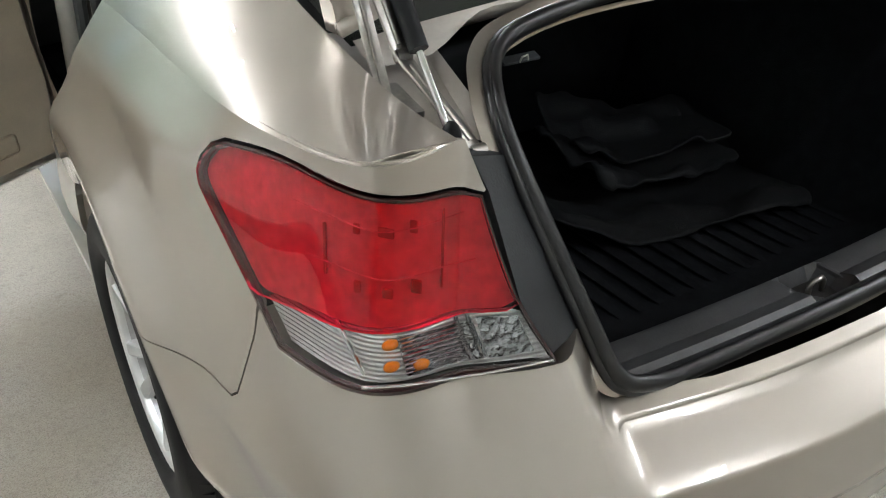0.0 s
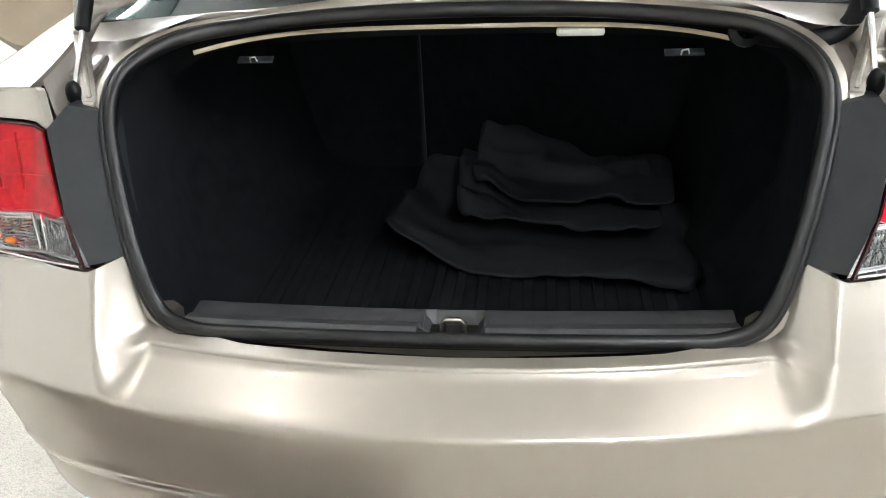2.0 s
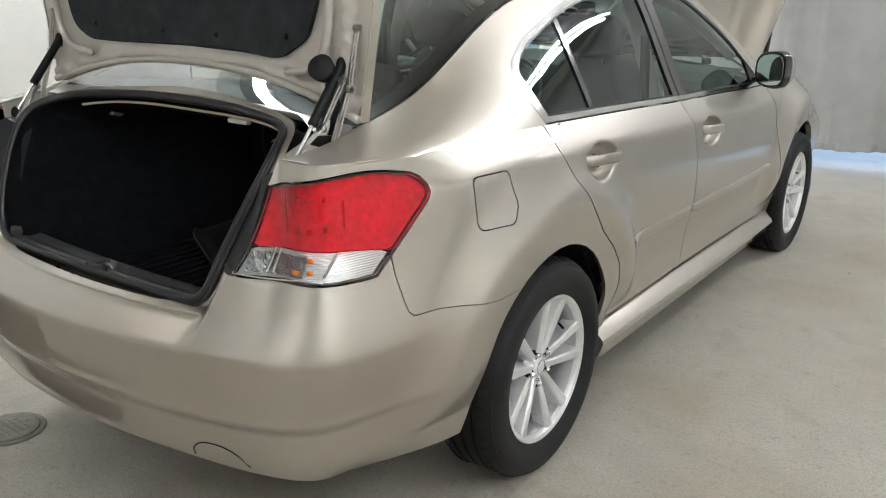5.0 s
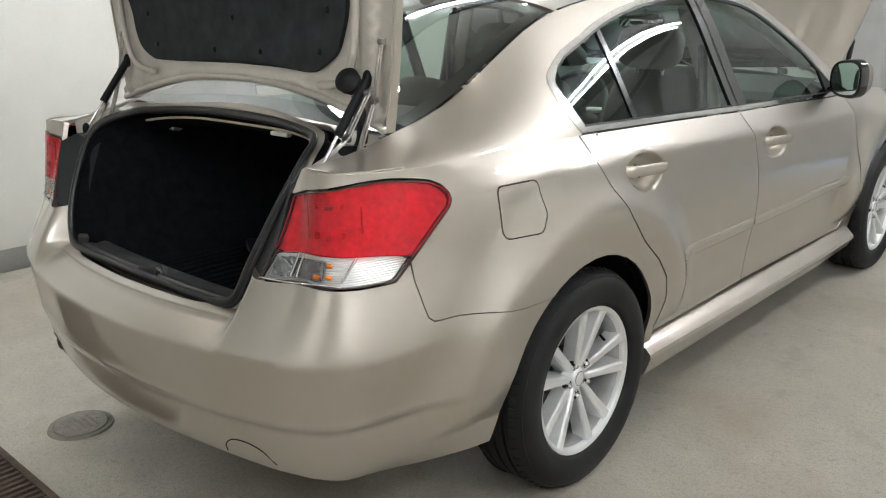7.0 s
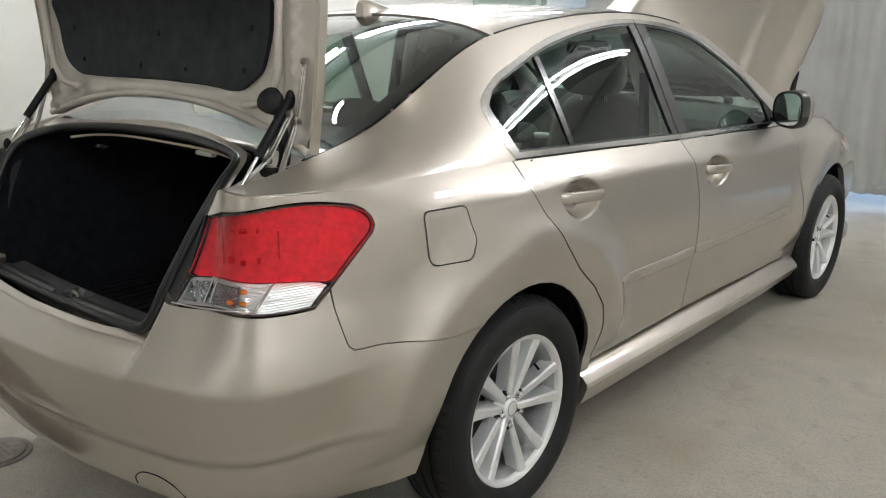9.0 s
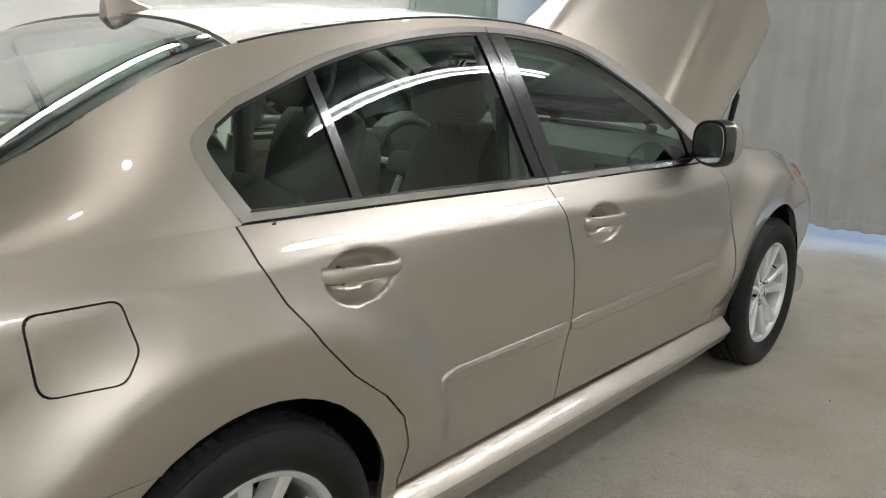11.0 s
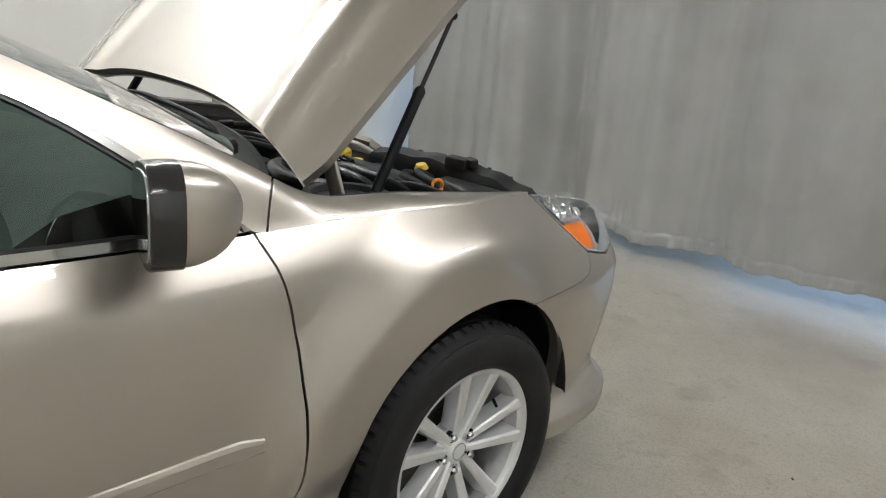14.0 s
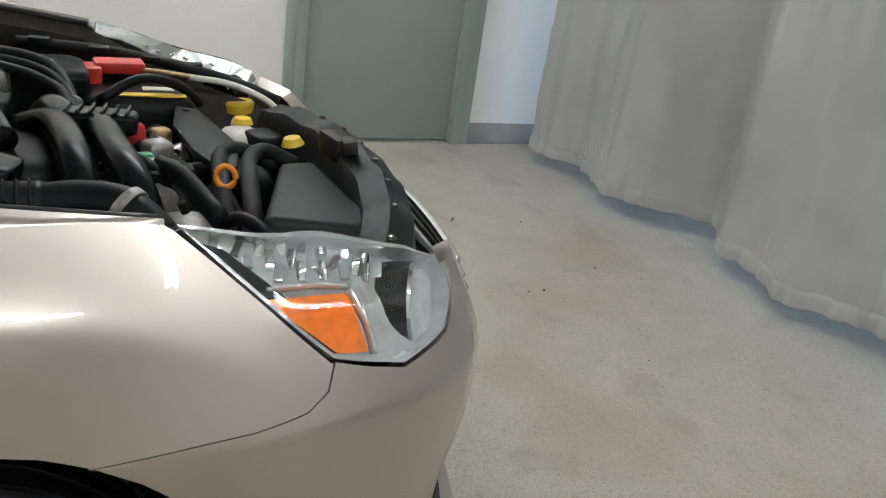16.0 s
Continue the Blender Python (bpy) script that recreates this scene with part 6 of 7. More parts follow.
def hood_strut(mirror):
    s = -1 if mirror else 1
    foot, head = Vector((s * 0.614, 2.605, 0.945)), Vector((s * 0.581, 2.838, 1.330))
    mid = foot.lerp(head, 0.56)
    rod("strut_tube", foot, mid, 0.0125, BLACK, hood, "black gas strut")
    rod("strut_rod", mid, head, 0.005, DARKSTEEL, hood)
    lathe("strut_collar", [(0.0005, 0.012), (0.009, 0.012), (0.0135, 0.004), (0.0135, -0.01)], rod_matrix(mid, head) @ Matrix.Translation((0, 0, -(head - mid).length / 2)), BLACK, hood, seg=14)
    bm = bmesh.new()
    bmesh.ops.create_uvsphere(bm, u_segments=12, v_segments=8, radius=0.011, matrix=Matrix.Translation(head))
    part("strut_end", bm, BLACK, hood, smooth=True)
    # hinge arm
    p, q = Vector((s * 0.622, 2.50, 0.94)), Vector((s * 0.590, 2.490, 1.030))
    bm = bmesh.new()
    add_box(bm, (0.012, 0.035, (q - p).length + 0.04), rod_matrix(p, q), 0.004, 2)
    part("hinge_arm", bm, PAINT, hood, auto=40)


both(hood_strut)

# ---------------- engine bay ----------------
bay = new("engine_bay")
bay.parent = car
bay["label"] = "open engine bay with black plastic and hoses"
bm = bmesh.new()
rows = []
for y, w in ((2.42, 0.66), (2.7, 0.668), (3.04, 0.655), (3.25, 0.60), (3.52, 0.46)):
    top_z = float(RZ(y)) - 0.012 if y < 3.06 else 0.80 - 0.25 * (y - 3.25)
    rows.append([bm.verts.new((x, y, z)) for x, z in ((-w, top_z), (-w + 0.03, top_z - 0.03), (-w + 0.06, 0.50), (0, 0.42), (w - 0.06, 0.50), (w - 0.03, top_z - 0.03), (w, top_z))])
for A, B in zip(rows, rows[1:]):
    for k in range(6):
        bm.faces.new((A[k], A[k + 1], B[k + 1], B[k]))
bm.faces.new(rows[0])
bm.faces.new(rows[-1][::-1])
part("bay_tub", bm, DARKSTEEL, bay, auto=40)
both(lambda mirror: tube("bay_rubber", [((-1 if mirror else 1) * (float(RX(y)) - 0.018), y, float(RZ(y)) - 0.012) for y in np.linspace(2.45, 3.06, 20)], 0.010, SEAL, bay, seg=8))
# cowl with wipers
bm = bmesh.new()
rows = []
for x in np.linspace(-0.64, 0.64, 30):
    yb = 2.365 - 0.20 * (x / 0.6) ** 2
    rows.append([bm.verts.new((x, yb + dy, z - 0.035 * (x / 0.64) ** 2)) for dy, z in ((-0.02, 1.035), (0.05, 1.015), (0.10, 1.005), (0.155, 1.018), (0.175, 1.010), (0.18, 0.92))])
for A, B in zip(rows, rows[1:]):
    for k in range(5):
        bm.faces.new((A[k], A[k + 1], B[k + 1], B[k]))
cowl = part("cowl", bm, BLACK, car, "black plastic cowl below the windscreen", auto=30)
for x0, x1 in ((0.40, 0.02), (-0.10, -0.55)):
    z = 1.045
    tube("wiper_arm", [(x0, 2.385 - 0.2 * x0 * x0, z - 0.01), (x0 - 0.08, 2.355, z + 0.025), (x1 + 0.1, 2.325 - 0.18 * x1 * x1, z + 0.05), (x1, 2.31 - 0.18 * x1 * x1, z + 0.045)], 0.009, BLACK, cowl, n=16, flat=0.6)
    tube("wiper_blade", [(x1 + 0.30, 2.32 - 0.2 * (x1 + 0.3) ** 2, z + 0.025), (x1, 2.285 - 0.18 * x1 * x1, z + 0.045), (x1 - 0.18, 2.275 - 0.2 * (x1 - 0.18) ** 2, z + 0.045)], 0.007, RUBBER, cowl, n=14)
    lathe("wiper_pivot", [(0.024, 0.0), (0.024, 0.02), (0.016, 0.03), (0.0005, 0.03)], Matrix.Translation((x0, 2.395 - 0.2 * x0 * x0, z - 0.03)), DARKSTEEL, cowl, seg=16)
# front slam panel, long black strip curving across the nose
bm = bmesh.new()
rows = []
for x in np.linspace(-0.37, 0.58, 40):
    y = 3.545 - 0.16 * (abs(x) / 0.56) ** 2.4
    rows.append([bm.verts.new((x, y + dy, z - 0.045 * (x / 0.56) ** 2 + 0.004 * math.sin(x * 40))) for dy, z in ((-0.062, 0.70), (-0.060, 0.772), (-0.050, 0.792), (-0.030, 0.797), (-0.010, 0.806), (0.0, 0.807), (0.02, 0.795), (0.05, 0.775), (0.065, 0.70))])
for A, B in zip(rows, rows[1:]):
    for k in range(8):
        bm.faces.new((A[k], A[k + 1], B[k + 1], B[k]))
part("slam_panel", bm, BLACK, bay, "black radiator cover panel", auto=30)
for x in np.linspace(-0.32, 0.45, 8):
    lathe("push_clip", [(0.0005, 0.006), (0.007, 0.005), (0.011, 0.0)], Matrix.Translation((x, 3.552 - 0.16 * (abs(x) / 0.56) ** 2.4, 0.802 - 0.045 * (x / 0.56) ** 2)), GLOSSBLACK, bay, seg=10)
blob_latch = bmesh.new()
add_box(blob_latch, (0.09, 0.05, 0.05), pose(0.02, 3.50, 0.80, 0, 0, 8), 0.008, 2)
add_box(blob_latch, (0.05, 0.03, 0.03), pose(0.07, 3.51, 0.815, 10, 0, -12), 0.006, 2)
part("bonnet_latch", blob_latch, DARKSTEEL, bay, "greasy steel bonnet latch", auto=40)


def blob(name, c, size, material, turn=0.0, p=4.0, label="", tilt=0.0, parent=bay):
    """A rounded moulded housing."""
    bm = bmesh.new()
    bmesh.ops.create_uvsphere(bm, u_segments=24, v_segments=16, radius=1.0)
    for v in bm.verts:
        x, y, z = v.co
        r = (abs(x) ** p + abs(y) ** p + abs(z) ** p) ** (1 / p)
        v.co = Vector((x / r * size[0], y / r * size[1], z / r * size[2]))
    bmesh.ops.transform(bm, matrix=pose(*c, tilt, 0, turn), verts=bm.verts)
    return part(name, bm, material, parent, label, smooth=True)


# intake duct with a tapered lid behind the right head lamp
bm = bmesh.new()
lo = [(0.40, 3.23), (0.46, 3.42), (0.40, 3.50), (0.00, 3.47), (0.02, 3.36)]
top_ = [(0.37, 3.265, 0.785), (0.40, 3.42, 0.775), (0.36, 3.465, 0.770), (0.01, 3.455, 0.765), (0.045, 3.375, 0.772)]
A = [bm.verts.new((x, y, 0.60)) for x, y in lo]
B = [bm.verts.new(v) for v in top_]
for k in range(5):
    bm.faces.new((A[k], A[(k + 1) % 5], B[(k + 1) % 5], B[k]))
bm.faces.new(B)
bmesh.ops.bevel(bm, geom=list(bm.edges), offset=0.014, segments=3, profile=0.5, affect="EDGES")
part("intake_duct", bm, BAYBLACK, bay, "smooth grey-black plastic intake duct", auto=35)
for d in (0.0, 0.045):
    tube("coolant_hose", [(-0.04, 3.43 - d, 0.74), (-0.03, 3.36 - d, 0.772), (0.05 - d, 3.31 - d, 0.775), (0.18 - d, 3.285 - d, 0.765), (0.30, 3.265 - d, 0.72), (0.33, 3.24 - d, 0.62)], 0.017, RUBBER, bay, n=30, seg=12)
# air cleaner, corrugated hose, smooth pipe with its clamp
blob("air_cleaner", (0.47, 2.88, 0.745), (0.12, 0.16, 0.06), BLACK, 8)
blob("strut_tower", (0.50, 2.62, 0.86), (0.12, 0.12, 0.05), BLACK, 0, 2.6)
lathe("tower_ring", [(0.075, 0.0), (0.085, 0.012), (0.105, 0.012), (0.11, 0.0)], Matrix.Translation((0.50, 2.62, 0.905)), RUBBER, bay, seg=30)
blob("strut_tower", (-0.55, 2.74, 0.83), (0.10, 0.11, 0.045), BLACK, 0, 2.6)
lathe("tower_ring", [(0.0005, 0.016), (0.022, 0.016), (0.028, 0.006), (0.070, 0.006), (0.085, 0.012), (0.098, 0.006), (0.10, -0.006)], Matrix.Translation((-0.55, 2.74, 0.872)), RUBBER, bay, seg=30)
tube("intake_hose", [(0.24, 2.72, 0.755), (0.235, 2.84, 0.76), (0.245, 2.94, 0.765)], 0.040, BLACK, bay, n=20, seg=16)
for k in range(11):
    lathe("hose_rib", [(0.041, -0.005), (0.049, -0.001), (0.049, 0.001), (0.041, 0.005)], Matrix.Translation((0.24, 2.73 + 0.019 * k, 0.758)) @ Matrix.Rotation(radians(-90), 4, "X"), RUBBER, bay, seg=20)
tube("intake_pipe", [(0.245, 2.93, 0.765), (0.26, 3.00, 0.775), (0.30, 3.06, 0.775), (0.36, 3.11, 0.74)], 0.036, BLACK, bay, n=20, seg=16)
lathe("hose_clamp", [(0.038, -0.009), (0.0405, -0.008), (0.0405, 0.008), (0.038, 0.009)], Matrix.Translation((0.30, 3.06, 0.775)) @ Vector((0.05, 0.055, -0.03)).to_track_quat("Z", "Y").to_matrix().to_4x4(), ALLOYDULL, bay, "bright worm-drive hose clamp", seg=26)
# battery with cover, label and terminals
blob("battery", (-0.44, 3.15, 0.71), (0.10, 0.13, 0.085), BLACK, 0, 9, "black car battery with a yellow label")
box("battery_label", (0.030, 0.17, 0.003), Matrix.Translation((-0.375, 3.17, 0.796)), YELLOW, bay, bevel=0.001)
box("battery_label", (0.034, 0.07, 0.003), Matrix.Translation((-0.435, 3.20, 0.796)), WHITEP, bay, bevel=0.001)
tube("battery_clamp", [(-0.33, 3.06, 0.79), (-0.36, 3.15, 0.835), (-0.40, 3.24, 0.815), (-0.45, 3.30, 0.76)], 0.012, BLACK, bay, n=20, seg=10)
bm = bmesh.new()
add_box(bm, (0.055, 0.045, 0.10), pose(-0.50, 3.055, 0.785, 0, 6, 10), 0.008, 2)
add_box(bm, (0.05, 0.115, 0.030), pose(-0.515, 3.12, 0.83, 0, 6, 5), 0.008, 2)
part("terminal_cover", bm, REDP, bay, "red battery terminal cover", auto=40)
# washer neck, coolant bottle, radiator cap
blob("washer_neck", (-0.515, 3.415, 0.68), (0.034, 0.034, 0.055), WHITEP, 0, 2.6)
lathe("washer_cap", [(0.0005, 0.026), (0.032, 0.026), (0.038, 0.020), (0.040, 0.0), (0.034, -0.004)], Matrix.Translation((-0.515, 3.415, 0.728)) @ Matrix.Rotation(radians(6), 4, "X"), YELLOW, bay, "yellow washer bottle cap", seg=24)
blob("coolant_bottle", (-0.345, 3.385, 0.665), (0.055, 0.045, 0.062), WHITEP, 10, 5, "milky plastic coolant bottle")
lathe("bottle_cap", [(0.0005, 0.014), (0.020, 0.014), (0.026, 0.0)], Matrix.Translation((-0.395, 3.395, 0.728)), YELLOW, bay, seg=18)
blob("coolant_cover", (-0.29, 3.43, 0.715), (0.05, 0.04, 0.022), BLACK, 20, 5)
blob("radiator_neck", (-0.375, 3.50, 0.715), (0.035, 0.03, 0.03), BLACK, 0, 3)
lathe("radiator_cap", [(0.0005, 0.012), (0.024, 0.012), (0.030, 0.006), (0.031, 0.0)], Matrix.Translation((-0.38, 3.505, 0.742)), ORANGE, bay, "orange radiator cap", seg=20)
lathe("oil_cap", [(0.0005, 0.016), (0.018, 0.016), (0.026, 0.0)], pose(-0.10, 3.44, 0.765, 12, 0, 0), YELLOW, bay, "yellow filler cap", seg=14)
# dipstick ring
ring_pts = [(0.184 + 0.006 * math.cos(w), 3.238 + 0.016 * math.cos(w), 0.790 + 0.020 * math.sin(w)) for w in np.linspace(0, 2 * math.pi, 18, endpoint=False)]
tube("dipstick", ring_pts, 0.0060, ORANGE, bay, "orange dipstick ring", closed=True, seg=8)
rod("dipstick_stem", (0.184, 3.238, 0.770), (0.187, 3.232, 0.70), 0.006, ORANGE, bay, seg=8)
rod("dipstick_tab", (0.180, 3.215, 0.752), (0.190, 3.250, 0.752), 0.005, ORANGE, bay, seg=8)
# engine: manifold, runners, accessories
blob("engine_block", (0.0, 2.95, 0.60), (0.36, 0.30, 0.08), DARKSTEEL, 0, 6, "oily dark engine block")
blob("intake_manifold", (-0.05, 2.86, 0.72), (0.15, 0.14, 0.065), BLACK, 0, 5, "black plastic intake manifold")
for pts in (((-0.16, 2.90, 0.76), (-0.10, 2.96, 0.79), (0.04, 2.985, 0.795), (0.16, 2.995, 0.77), (0.24, 3.01, 0.68)), ((-0.16, 3.00, 0.755), (-0.07, 3.045, 0.79), (0.06, 3.06, 0.79), (0.19, 3.085, 0.765), (0.27, 3.11, 0.68)), ((-0.30, 2.92, 0.70), (-0.24, 2.96, 0.78), (-0.16, 2.98, 0.78), (-0.10, 2.94, 0.73))):
    tube("intake_runner", [(x, y, z + 0.012) for x, y, z in pts], 0.031, SATINBLACK, bay, n=24, seg=16)
# horseshoe air pipe with its bracket, ribbed flange, box and heat shield beside the reservoir
tube("air_pipe", [(0.03, 2.875, 0.80), (-0.03, 2.838, 0.838), (-0.015, 2.775, 0.842), (0.065, 2.735, 0.842), (0.174, 2.724, 0.84), (0.255, 2.748, 0.838), (0.32, 2.80, 0.825), (0.365, 2.87, 0.79)], 0.033, SATINBLACK, bay, "black horseshoe air pipe", n=44, seg=18)
blob("pipe_bracket", (0.09, 2.83, 0.81), (0.055, 0.035, 0.02), SATINBLACK, 25, 5, tilt=12)
blob("pipe_bracket", (0.17, 2.875, 0.80), (0.045, 0.03, 0.018), SATINBLACK, -20, 5, tilt=-10)
blob("manifold_flange", (-0.105, 3.045, 0.808), (0.035, 0.075, 0.022), SATINBLACK, -12, 7)
for k in range(6):
    box("flange_rib", (0.072, 0.006, 0.010), pose(-0.115 + 0.005 * k, 2.99 + 0.022 * k, 0.832, 0, 0, -12), SATINBLACK, bay, bevel=0.002)
blob("vacuum_box", (-0.215, 2.83, 0.80), (0.055, 0.06, 0.026), BLACK, -8, 8)
blob("heat_shield", (-0.40, 2.84, 0.80), (0.085, 0.05, 0.055), ALLOYDULL, 0, 4, "crinkled bare metal heat shield")
tube("support_bar", [(0.06, 3.14, 0.770), (0.17, 3.165, 0.785), (0.34, 3.20, 0.77)], 0.014, BLACK, bay, n=14, flat=1.5)
blob("throttle_body", (0.11, 3.12, 0.70), (0.05, 0.045, 0.05), ALLOYDULL, 20, 4, "dull alloy throttle body")
blob("alternator", (0.20, 3.17, 0.66), (0.07, 0.06, 0.06), ALLOYDULL, 0, 3)
blob("compressor", (-0.10, 3.33, 0.66), (0.08, 0.07, 0.06), BLACK, 0, 3)
bm = bmesh.new()
out = [(-0.345, 3.225), (-0.315, 3.275), (-0.06, 3.315), (0.075, 3.285), (0.095, 3.25), (-0.03, 3.215), (-0.19, 3.20)]
A = [bm.verts.new((x, y, 0.782 - 0.02 * (x + 0.345))) for x, y in out]
B = [bm.verts.new((x, y, 0.764 - 0.02 * (x + 0.345))) for x, y in out]
bm.faces.new(A)
bm.faces.new(B[::-1])
for k in range(7):
    bm.faces.new((A[k], B[k], B[(k + 1) % 7], A[(k + 1) % 7]))
bmesh.ops.recalc_face_normals(bm, faces=bm.faces)
bmesh.ops.bevel(bm, geom=list(bm.edges), offset=0.005, segments=2, profile=0.5, affect="EDGES")
part("belt_cover", bm, BAYBLACK, bay, "flat black belt cover", auto=40)
lathe("cover_bolt", [(0.0005, 0.004), (0.008, 0.004), (0.009, 0.0)], Matrix.Translation((-0.30, 3.245, 0.782)), DARKSTEEL, bay, seg=10)
blob("fuse_box", (-0.47, 2.94, 0.79), (0.10, 0.11, 0.055), BLACK, 0, 7)
blob("brake_reservoir", (-0.41, 2.725, 0.815), (0.045, 0.045, 0.045), WHITEP, 0, 4)
lathe("reservoir_cap", [(0.0005, 0.020), (0.028, 0.020), (0.033, 0.015), (0.035, 0.002), (0.030, -0.008)], Matrix.Translation((-0.41, 2.728, 0.858)), YELLOW, bay, seg=18)
blob("relay_box", (0.35, 2.98, 0.70), (0.06, 0.08, 0.05), BLACK, 15, 6)
# brake and heater lines across the bulkhead side
for d, rr in ((0.0, 0.011), (0.05, 0.009), (0.10, 0.011)):
    tube("heater_hose", [(-0.50 + d, 2.60, 0.86), (-0.47 + d, 2.84, 0.865 - 0.1 * d), (-0.40 + d, 2.97, 0.85 - 0.2 * d), (-0.24 + d, 3.01, 0.80), (-0.16 + d, 3.02, 0.72)], rr, RUBBER, bay, n=26, seg=10)
lathe("hose_joint", [(0.014, -0.02), (0.017, -0.018), (0.017, 0.018), (0.014, 0.02)], pose(-0.25, 3.005, 0.805, 20, 70, 0), ALLOYDULL, bay, "dull metal hose joint", seg=14)
# hoses and harness, scattered but repeatable
rng = random.Random(5)
for i in range(44):
    x, y = rng.uniform(-0.45, 0.42), rng.uniform(2.65, 3.30)
    a, l = rng.uniform(0, 6.28), rng.uniform(0.08, 0.20)
    z = rng.uniform(0.69, 0.765)
    dx, dy = math.cos(a) * l, math.sin(a) * l * 0.7
    pts = [(x - dx, y - dy, z - 0.05), (x - dx * 0.4, y - dy * 0.3, z + 0.01), (x + dx * 0.4 + rng.uniform(-0.05, 0.05), y + dy * 0.4, z + 0.012), (x + dx, y + dy, z - 0.04)]
    pts = [(max(-0.50, min(0.48, px)), min(3.36, max(2.5, py)), pz) for px, py, pz in pts]
    tube("hose", pts, rng.choice((0.004, 0.006, 0.008, 0.012)), rng.choice((BLACK, RUBBER, RUBBER, BLACK, DARKSTEEL)), bay, n=16, seg=8)
for i in range(70):
    x, y = rng.uniform(-0.30, 0.30), rng.uniform(2.80, 3.32)
    if i < 28:
        x, y = rng.uniform(-0.20, 0.12), rng.uniform(3.08, 3.20)
    mt = rng.choice((ALLOYDULL, ALLOYDULL, STEEL, BLACK, BLACK, DARKSTEEL, DARKSTEEL, WHITEP if i % 7 == 0 else BLACK, ALLOYDULL))
    bm = bmesh.new()
    add_box(bm, (rng.uniform(0.010, 0.035), rng.uniform(0.010, 0.03), rng.uniform(0.02, 0.04)), pose(x, y, rng.uniform(0.70, 0.765), rng.uniform(-25, 25), rng.uniform(-25, 25), rng.uniform(0, 90)), 0.004, 2)
    part("fitting", bm, mt, bay, auto=40)
for x, y, z, mt, r in ((-0.12, 3.11, 0.780, REDP, 0.021), (0.01, 3.12, 0.765, GREENP, 0.014), (0.03, 3.13, 0.757, WHITEP, 0.017), (-0.20, 3.09, 0.775, WHITEP, 0.015), (-0.15, 3.17, 0.765, BRASS, 0.018), (-0.05, 3.15, 0.760, ALLOYDULL, 0.026), (0.06, 3.16, 0.745, BRASS, 0.02), (-0.22, 3.05, 0.785, ALLOYDULL, 0.018)):
    blob("connector", (x, y, z), (r, r * 1.1, r), mt, 20, 5)
# black left inner wing with a pale wrapped pipe and harness
tube("wing_pipe", [(-0.53, 2.95, 0.83), (-0.50, 3.18, 0.825), (-0.49, 3.30, 0.815)], 0.005, BRASS, bay, n=20, flat=1.3)
tube("wing_pipe", [(-0.49, 3.28, 0.815), (-0.50, 3.38, 0.80), (-0.46, 3.46, 0.775), (-0.42, 3.50, 0.745)], 0.010, WHITEP, bay, n=20, flat=0.8)
tube("wing_harness", [(-0.60, 2.90, 0.86), (-0.585, 3.10, 0.85), (-0.56, 3.25, 0.83), (-0.52, 3.40, 0.80), (-0.46, 3.50, 0.77)], 0.013, RUBBER, bay, n=26)
for y in (2.95, 3.08, 3.2, 3.3):
    bm = bmesh.new()
    add_box(bm, (0.03, 0.05, 0.02), pose(-0.575 + 0.1 * max(0, y - 3.15), y, 0.868 - 0.12 * max(0, y - 2.95), 0, 0, -12), 0.005, 2)
    part("wing_clip", bm, BLACK, bay, auto=40)


# ---------------- cabin ----------------
def pad(name, c, size, material, parent, tilt=0.0, p=4.0, label="", turn=0.0):
    return blob(name, c, size, material, turn, p, label, tilt, parent)


def seat(x, y, front=True, label="grey leather front seat with headrest"):
    s = new("seat")
    s.parent = car
    s["label"] = label
    pad("cushion", (x, y + 0.02, 0.52), (0.25, 0.26, 0.085), SEATCLOTH, s, 4)
    pad("backrest", (x, y - 0.25, 0.83), (0.245, 0.075, 0.30), SEATCLOTH, s, -13 + 26 * 0, 3.6)
    for d in (-1, 1):
        pad("bolster", (x + d * 0.205, y - 0.21, 0.80), (0.05, 0.075, 0.24), SEATCLOTH, s, -13, 2.8)
        pad("side_bolster", (x + d * 0.22, y + 0.03, 0.56), (0.045, 0.24, 0.07), SEATCLOTH, s, 4, 2.8)
        rod("headrest_post", (x + d * 0.055, y - 0.325, 1.10), (x + d * 0.055, y - 0.34, 1.17), 0.006, CHROME, s, seg=8)
    pad("headrest", (x, y - 0.335, 1.205), (0.135, 0.055, 0.085), SEATCLOTH, s, -6, 3.2)


seat(0.37, 1.43)
seat(-0.37, 1.43)
bench = new("rear_bench")
bench.parent = car
bench["label"] = "grey leather rear bench seat"
pad("cushion", (0, 0.58, 0.52), (0.62, 0.24, 0.09), SEATCLOTH, bench, 4, 5)
pad("backrest", (0, 0.30, 0.80), (0.62, 0.065, 0.25), SEATCLOTH, bench, -18, 5)
for x in (-0.36, 0.0, 0.36):
    pad("headrest", (x, 0.20, 1.07), (0.125, 0.05, 0.065), SEATCLOTH, bench, -15, 3.2)
box("parcel_shelf", (1.15, 0.52, 0.02), Matrix.Translation((0, -0.19, 1.045)), DASH, car, bevel=0.004)
for s in (-1, 1):
    tube("door_trim_strip", [(s * 0.672, 1.28, 0.975), (s * 0.668, 1.40, 0.955), (s * 0.668, 1.62, 0.905)], 0.012, SILVER, car, "satin silver door trim strip", n=14, flat=1.6)
    pad("door_armrest", (s * 0.655, 1.55, 0.80), (0.05, 0.20, 0.045), BEIGE, car, 4, 5)
box("carpet", (1.30, 1.75, 0.02), Matrix.Translation((0, 1.42, 0.345)), CARPET, car)
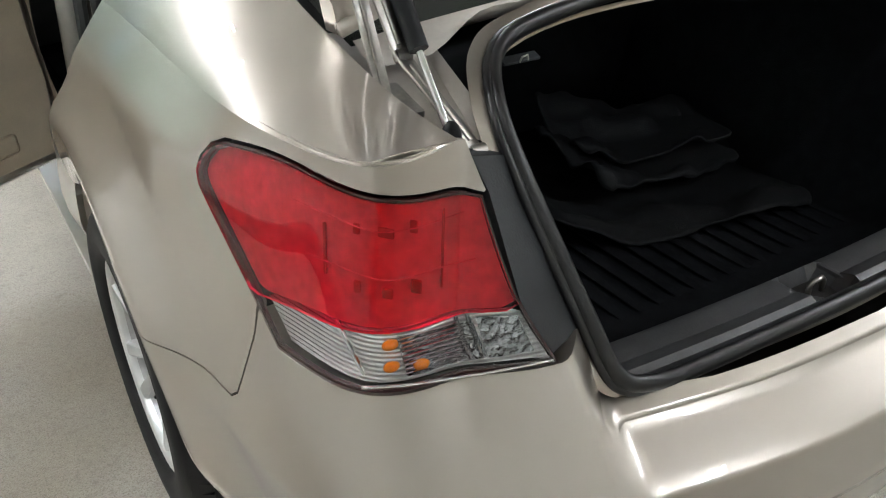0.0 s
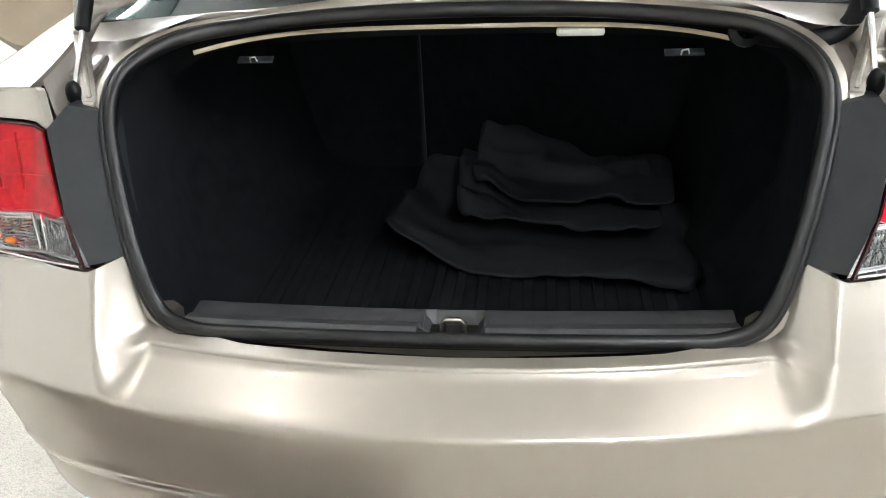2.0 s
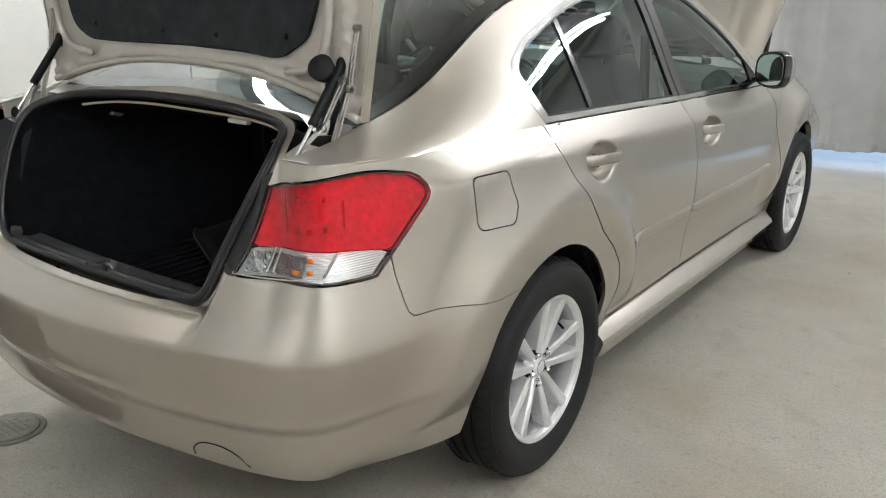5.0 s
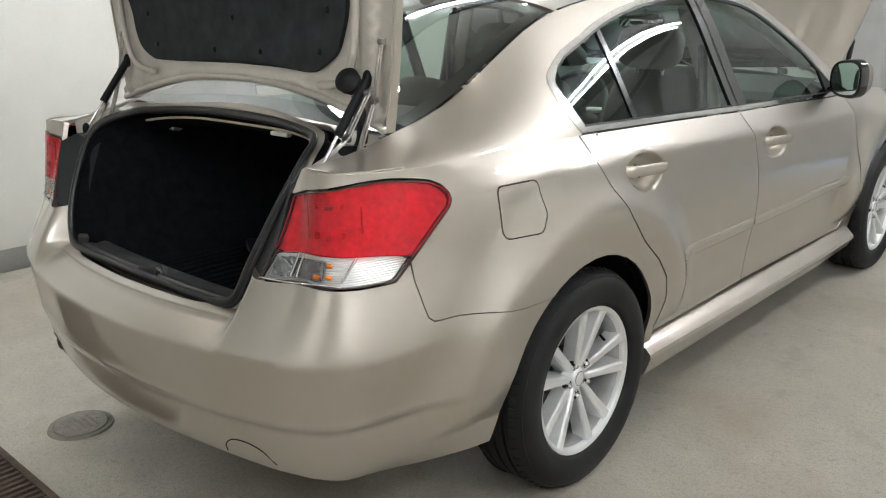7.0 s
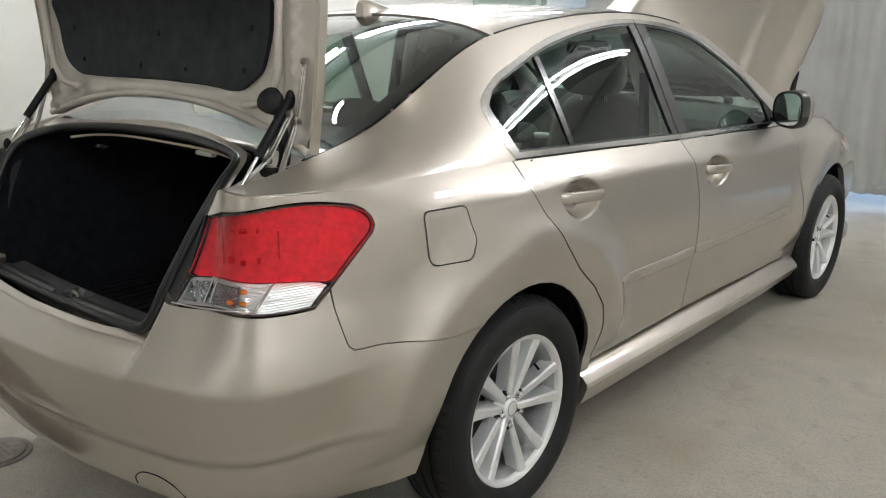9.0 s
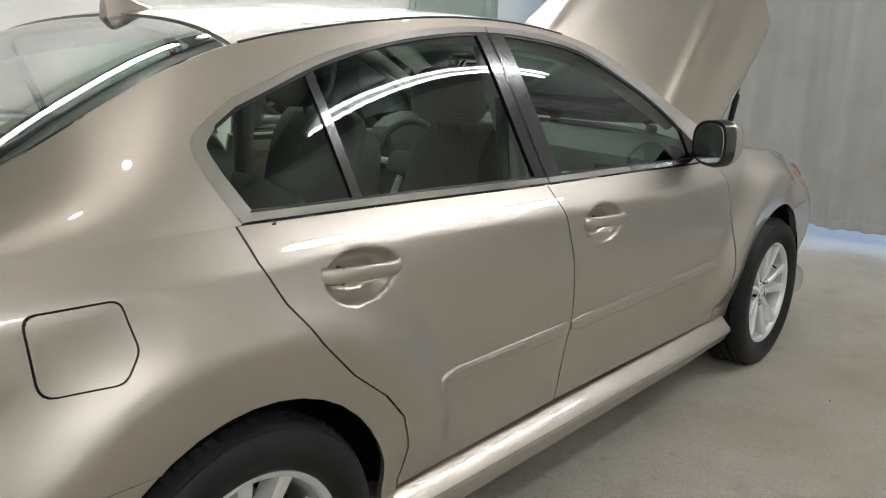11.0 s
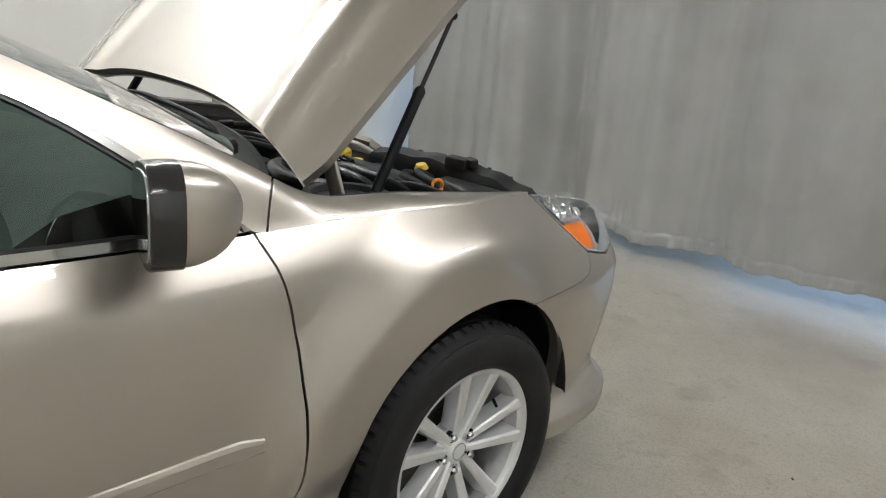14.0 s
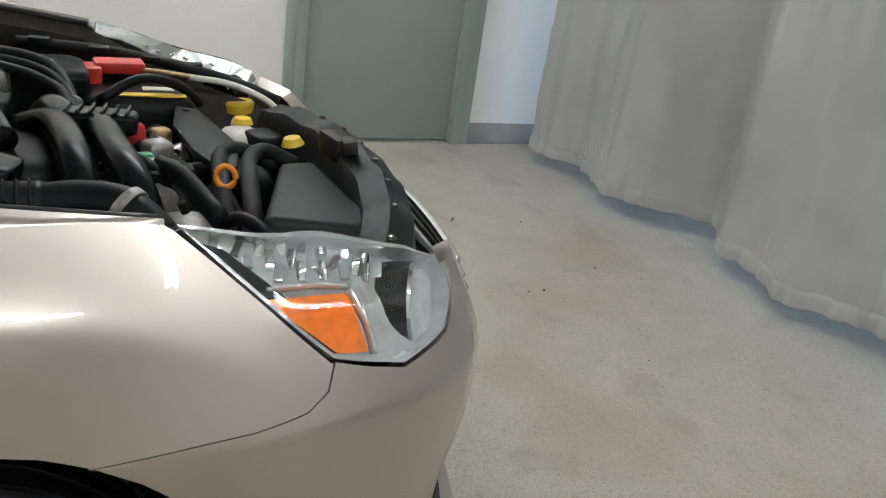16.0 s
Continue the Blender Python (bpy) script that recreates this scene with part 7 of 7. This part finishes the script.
# headlining
panel("headlining", strip(0.26, 1.46, -0.06, -0.07, 0.01), top, HEADLINE, car, step=0.06, lift=-0.028, depth=0)
# dashboard with binnacle, centre stack
dash = new("dashboard")
dash.parent = car
dash["label"] = "dark plastic dashboard with centre screen"
bm = bmesh.new()
rows = []
for x in np.linspace(-0.70, 0.70, 40):
    hump = 0.055 * math.exp(-(((x + 0.37) / 0.16) ** 2)) + 0.02 * math.exp(-((x / 0.15) ** 2))
    c = 0.10 * (x / 0.7) ** 2
    rows.append([bm.verts.new((x, y - c, z)) for y, z in ((2.33, 1.01), (2.10, 1.035 + 0.4 * hump), (1.99, 1.015 + hump), (1.92, 0.975 + hump * 0.8), (1.89, 0.91), (1.89, 0.78), (1.92, 0.66), (1.97, 0.52), (2.1, 0.42))])
for A, B in zip(rows, rows[1:]):
    for k in range(8):
        bm.faces.new((A[k], A[k + 1], B[k + 1], B[k]))
part("dash_top", bm, DASH, dash, auto=35)
pad("centre_stack", (0.0, 1.90, 0.79), (0.135, 0.055, 0.17), DASH, dash, -14, 6)
box("screen", (0.17, 0.006, 0.10), pose(0.0, 1.845, 0.865, -14), GLOSSBLACK, dash, "dark glossy display", bevel=0.002)
for x in (-0.13, 0.13):
    box("stack_trim", (0.016, 0.012, 0.34), pose(x, 1.852, 0.805, -14, 6 if x > 0 else -6), DASH, dash, "dark grey trim strip", bevel=0.004)
for x, z in ((-0.10, 0.905), (0.10, 0.905), (0.52, 0.89), (-0.62, 0.89)):
    box("air_vent", (0.11, 0.02, 0.05), pose(x, 1.872 - 0.10 * (x / 0.7) ** 2, z + 0.03, -10), GLOSSBLACK, dash, bevel=0.006)
for x in (-0.05, 0.05):
    rod("dial", (x, 1.858, 0.73), (x, 1.835, 0.725), 0.022, DASH, dash, seg=18)
pad("centre_console", (0.0, 1.45, 0.48), (0.10, 0.35, 0.10), DASH, dash, 4, 5)
rod("gear_lever", (0.0, 1.60, 0.55), (0.0, 1.58, 0.66), 0.014, DASH, dash)
# steering wheel
sw = new("steering_wheel")
sw.parent = car
sw["label"] = "black leather steering wheel"
M = pose(-0.37, 1.67, 0.86, 66, 0, 0)
bm = bmesh.new()
add_tube(bm, [M @ Vector((0.185 * math.cos(w), 0.185 * math.sin(w), 0)) for w in np.linspace(0, 2 * math.pi, 40, endpoint=False)], 0.016, 10, True)
part("wheel_rim", bm, DASH, sw, smooth=True)
pad("wheel_boss", (-0.37, 1.677, 0.857), (0.085, 0.055, 0.03), DASH, sw, 66, 3)
for w in (0, 180, 270):
    a = radians(w)
    rod("wheel_arm", M @ Vector((0.05 * math.cos(a), 0.05 * math.sin(a), -0.01)), M @ Vector((0.18 * math.cos(a), 0.18 * math.sin(a), 0)), 0.014, SILVER, sw, seg=10)
rod("column", (-0.37, 1.69, 0.85), (-0.37, 1.86, 0.77), 0.035, DASH, sw)
# inner mirror
im = new("inner_mirror")
im.parent = car
im["label"] = "black interior rear-view mirror"
pad("mirror_shell", (0.0, 1.66, 1.285), (0.115, 0.018, 0.036), GLOSSBLACK, im, 0, 4)
box("mirror_glass", (0.20, 0.003, 0.056), Matrix.Translation((0.0, 1.642, 1.285)), MIRROR, im, bevel=0.001)
rod("mirror_stem", (0, 1.67, 1.30), (0, 1.70, 1.335), 0.008, GLOSSBLACK, im, seg=8)


def pillar_trim(mirror):
    s = -1 if mirror else 1
    rod("belt_strap", (s * 0.62, 1.03, 1.22), (s * 0.66, 1.06, 0.45), 0.018, DASH, car, seg=8)
    tube("pillar_trim", [(s * (float(RX(y)) - 0.05), y, float(RZ(y)) - 0.045) for y in np.linspace(0.2, 2.1, 24)], 0.026, HEADLINE, car, "pale roof pillar lining", seg=8)
    tube("pillar_trim", [(s * 0.53, 1.05, 1.36), (s * 0.60, 1.07, 1.15), (s * 0.655, 1.09, 0.95), (s * 0.69, 1.11, 0.40)], 0.030, HEADLINE, car, seg=8, n=16)
    tube("door_aperture_seal", [(s * 0.755, y, z) for y, z in ((0.12, 1.02), (0.16, 0.88), (0.28, 0.72), (0.44, 0.60), (0.49, 0.42), (0.60, 0.36), (1.02, 0.36))], 0.012, SEAL, car, n=30)
    # sill coloured black to put shade into the gap below the doors
    box("shaded_inner_sill", (0.10, 1.75, 0.05), Matrix.Translation((s * 0.715, 1.30, 0.345)), BLACK, car, bevel=0.01)


both(pillar_trim)
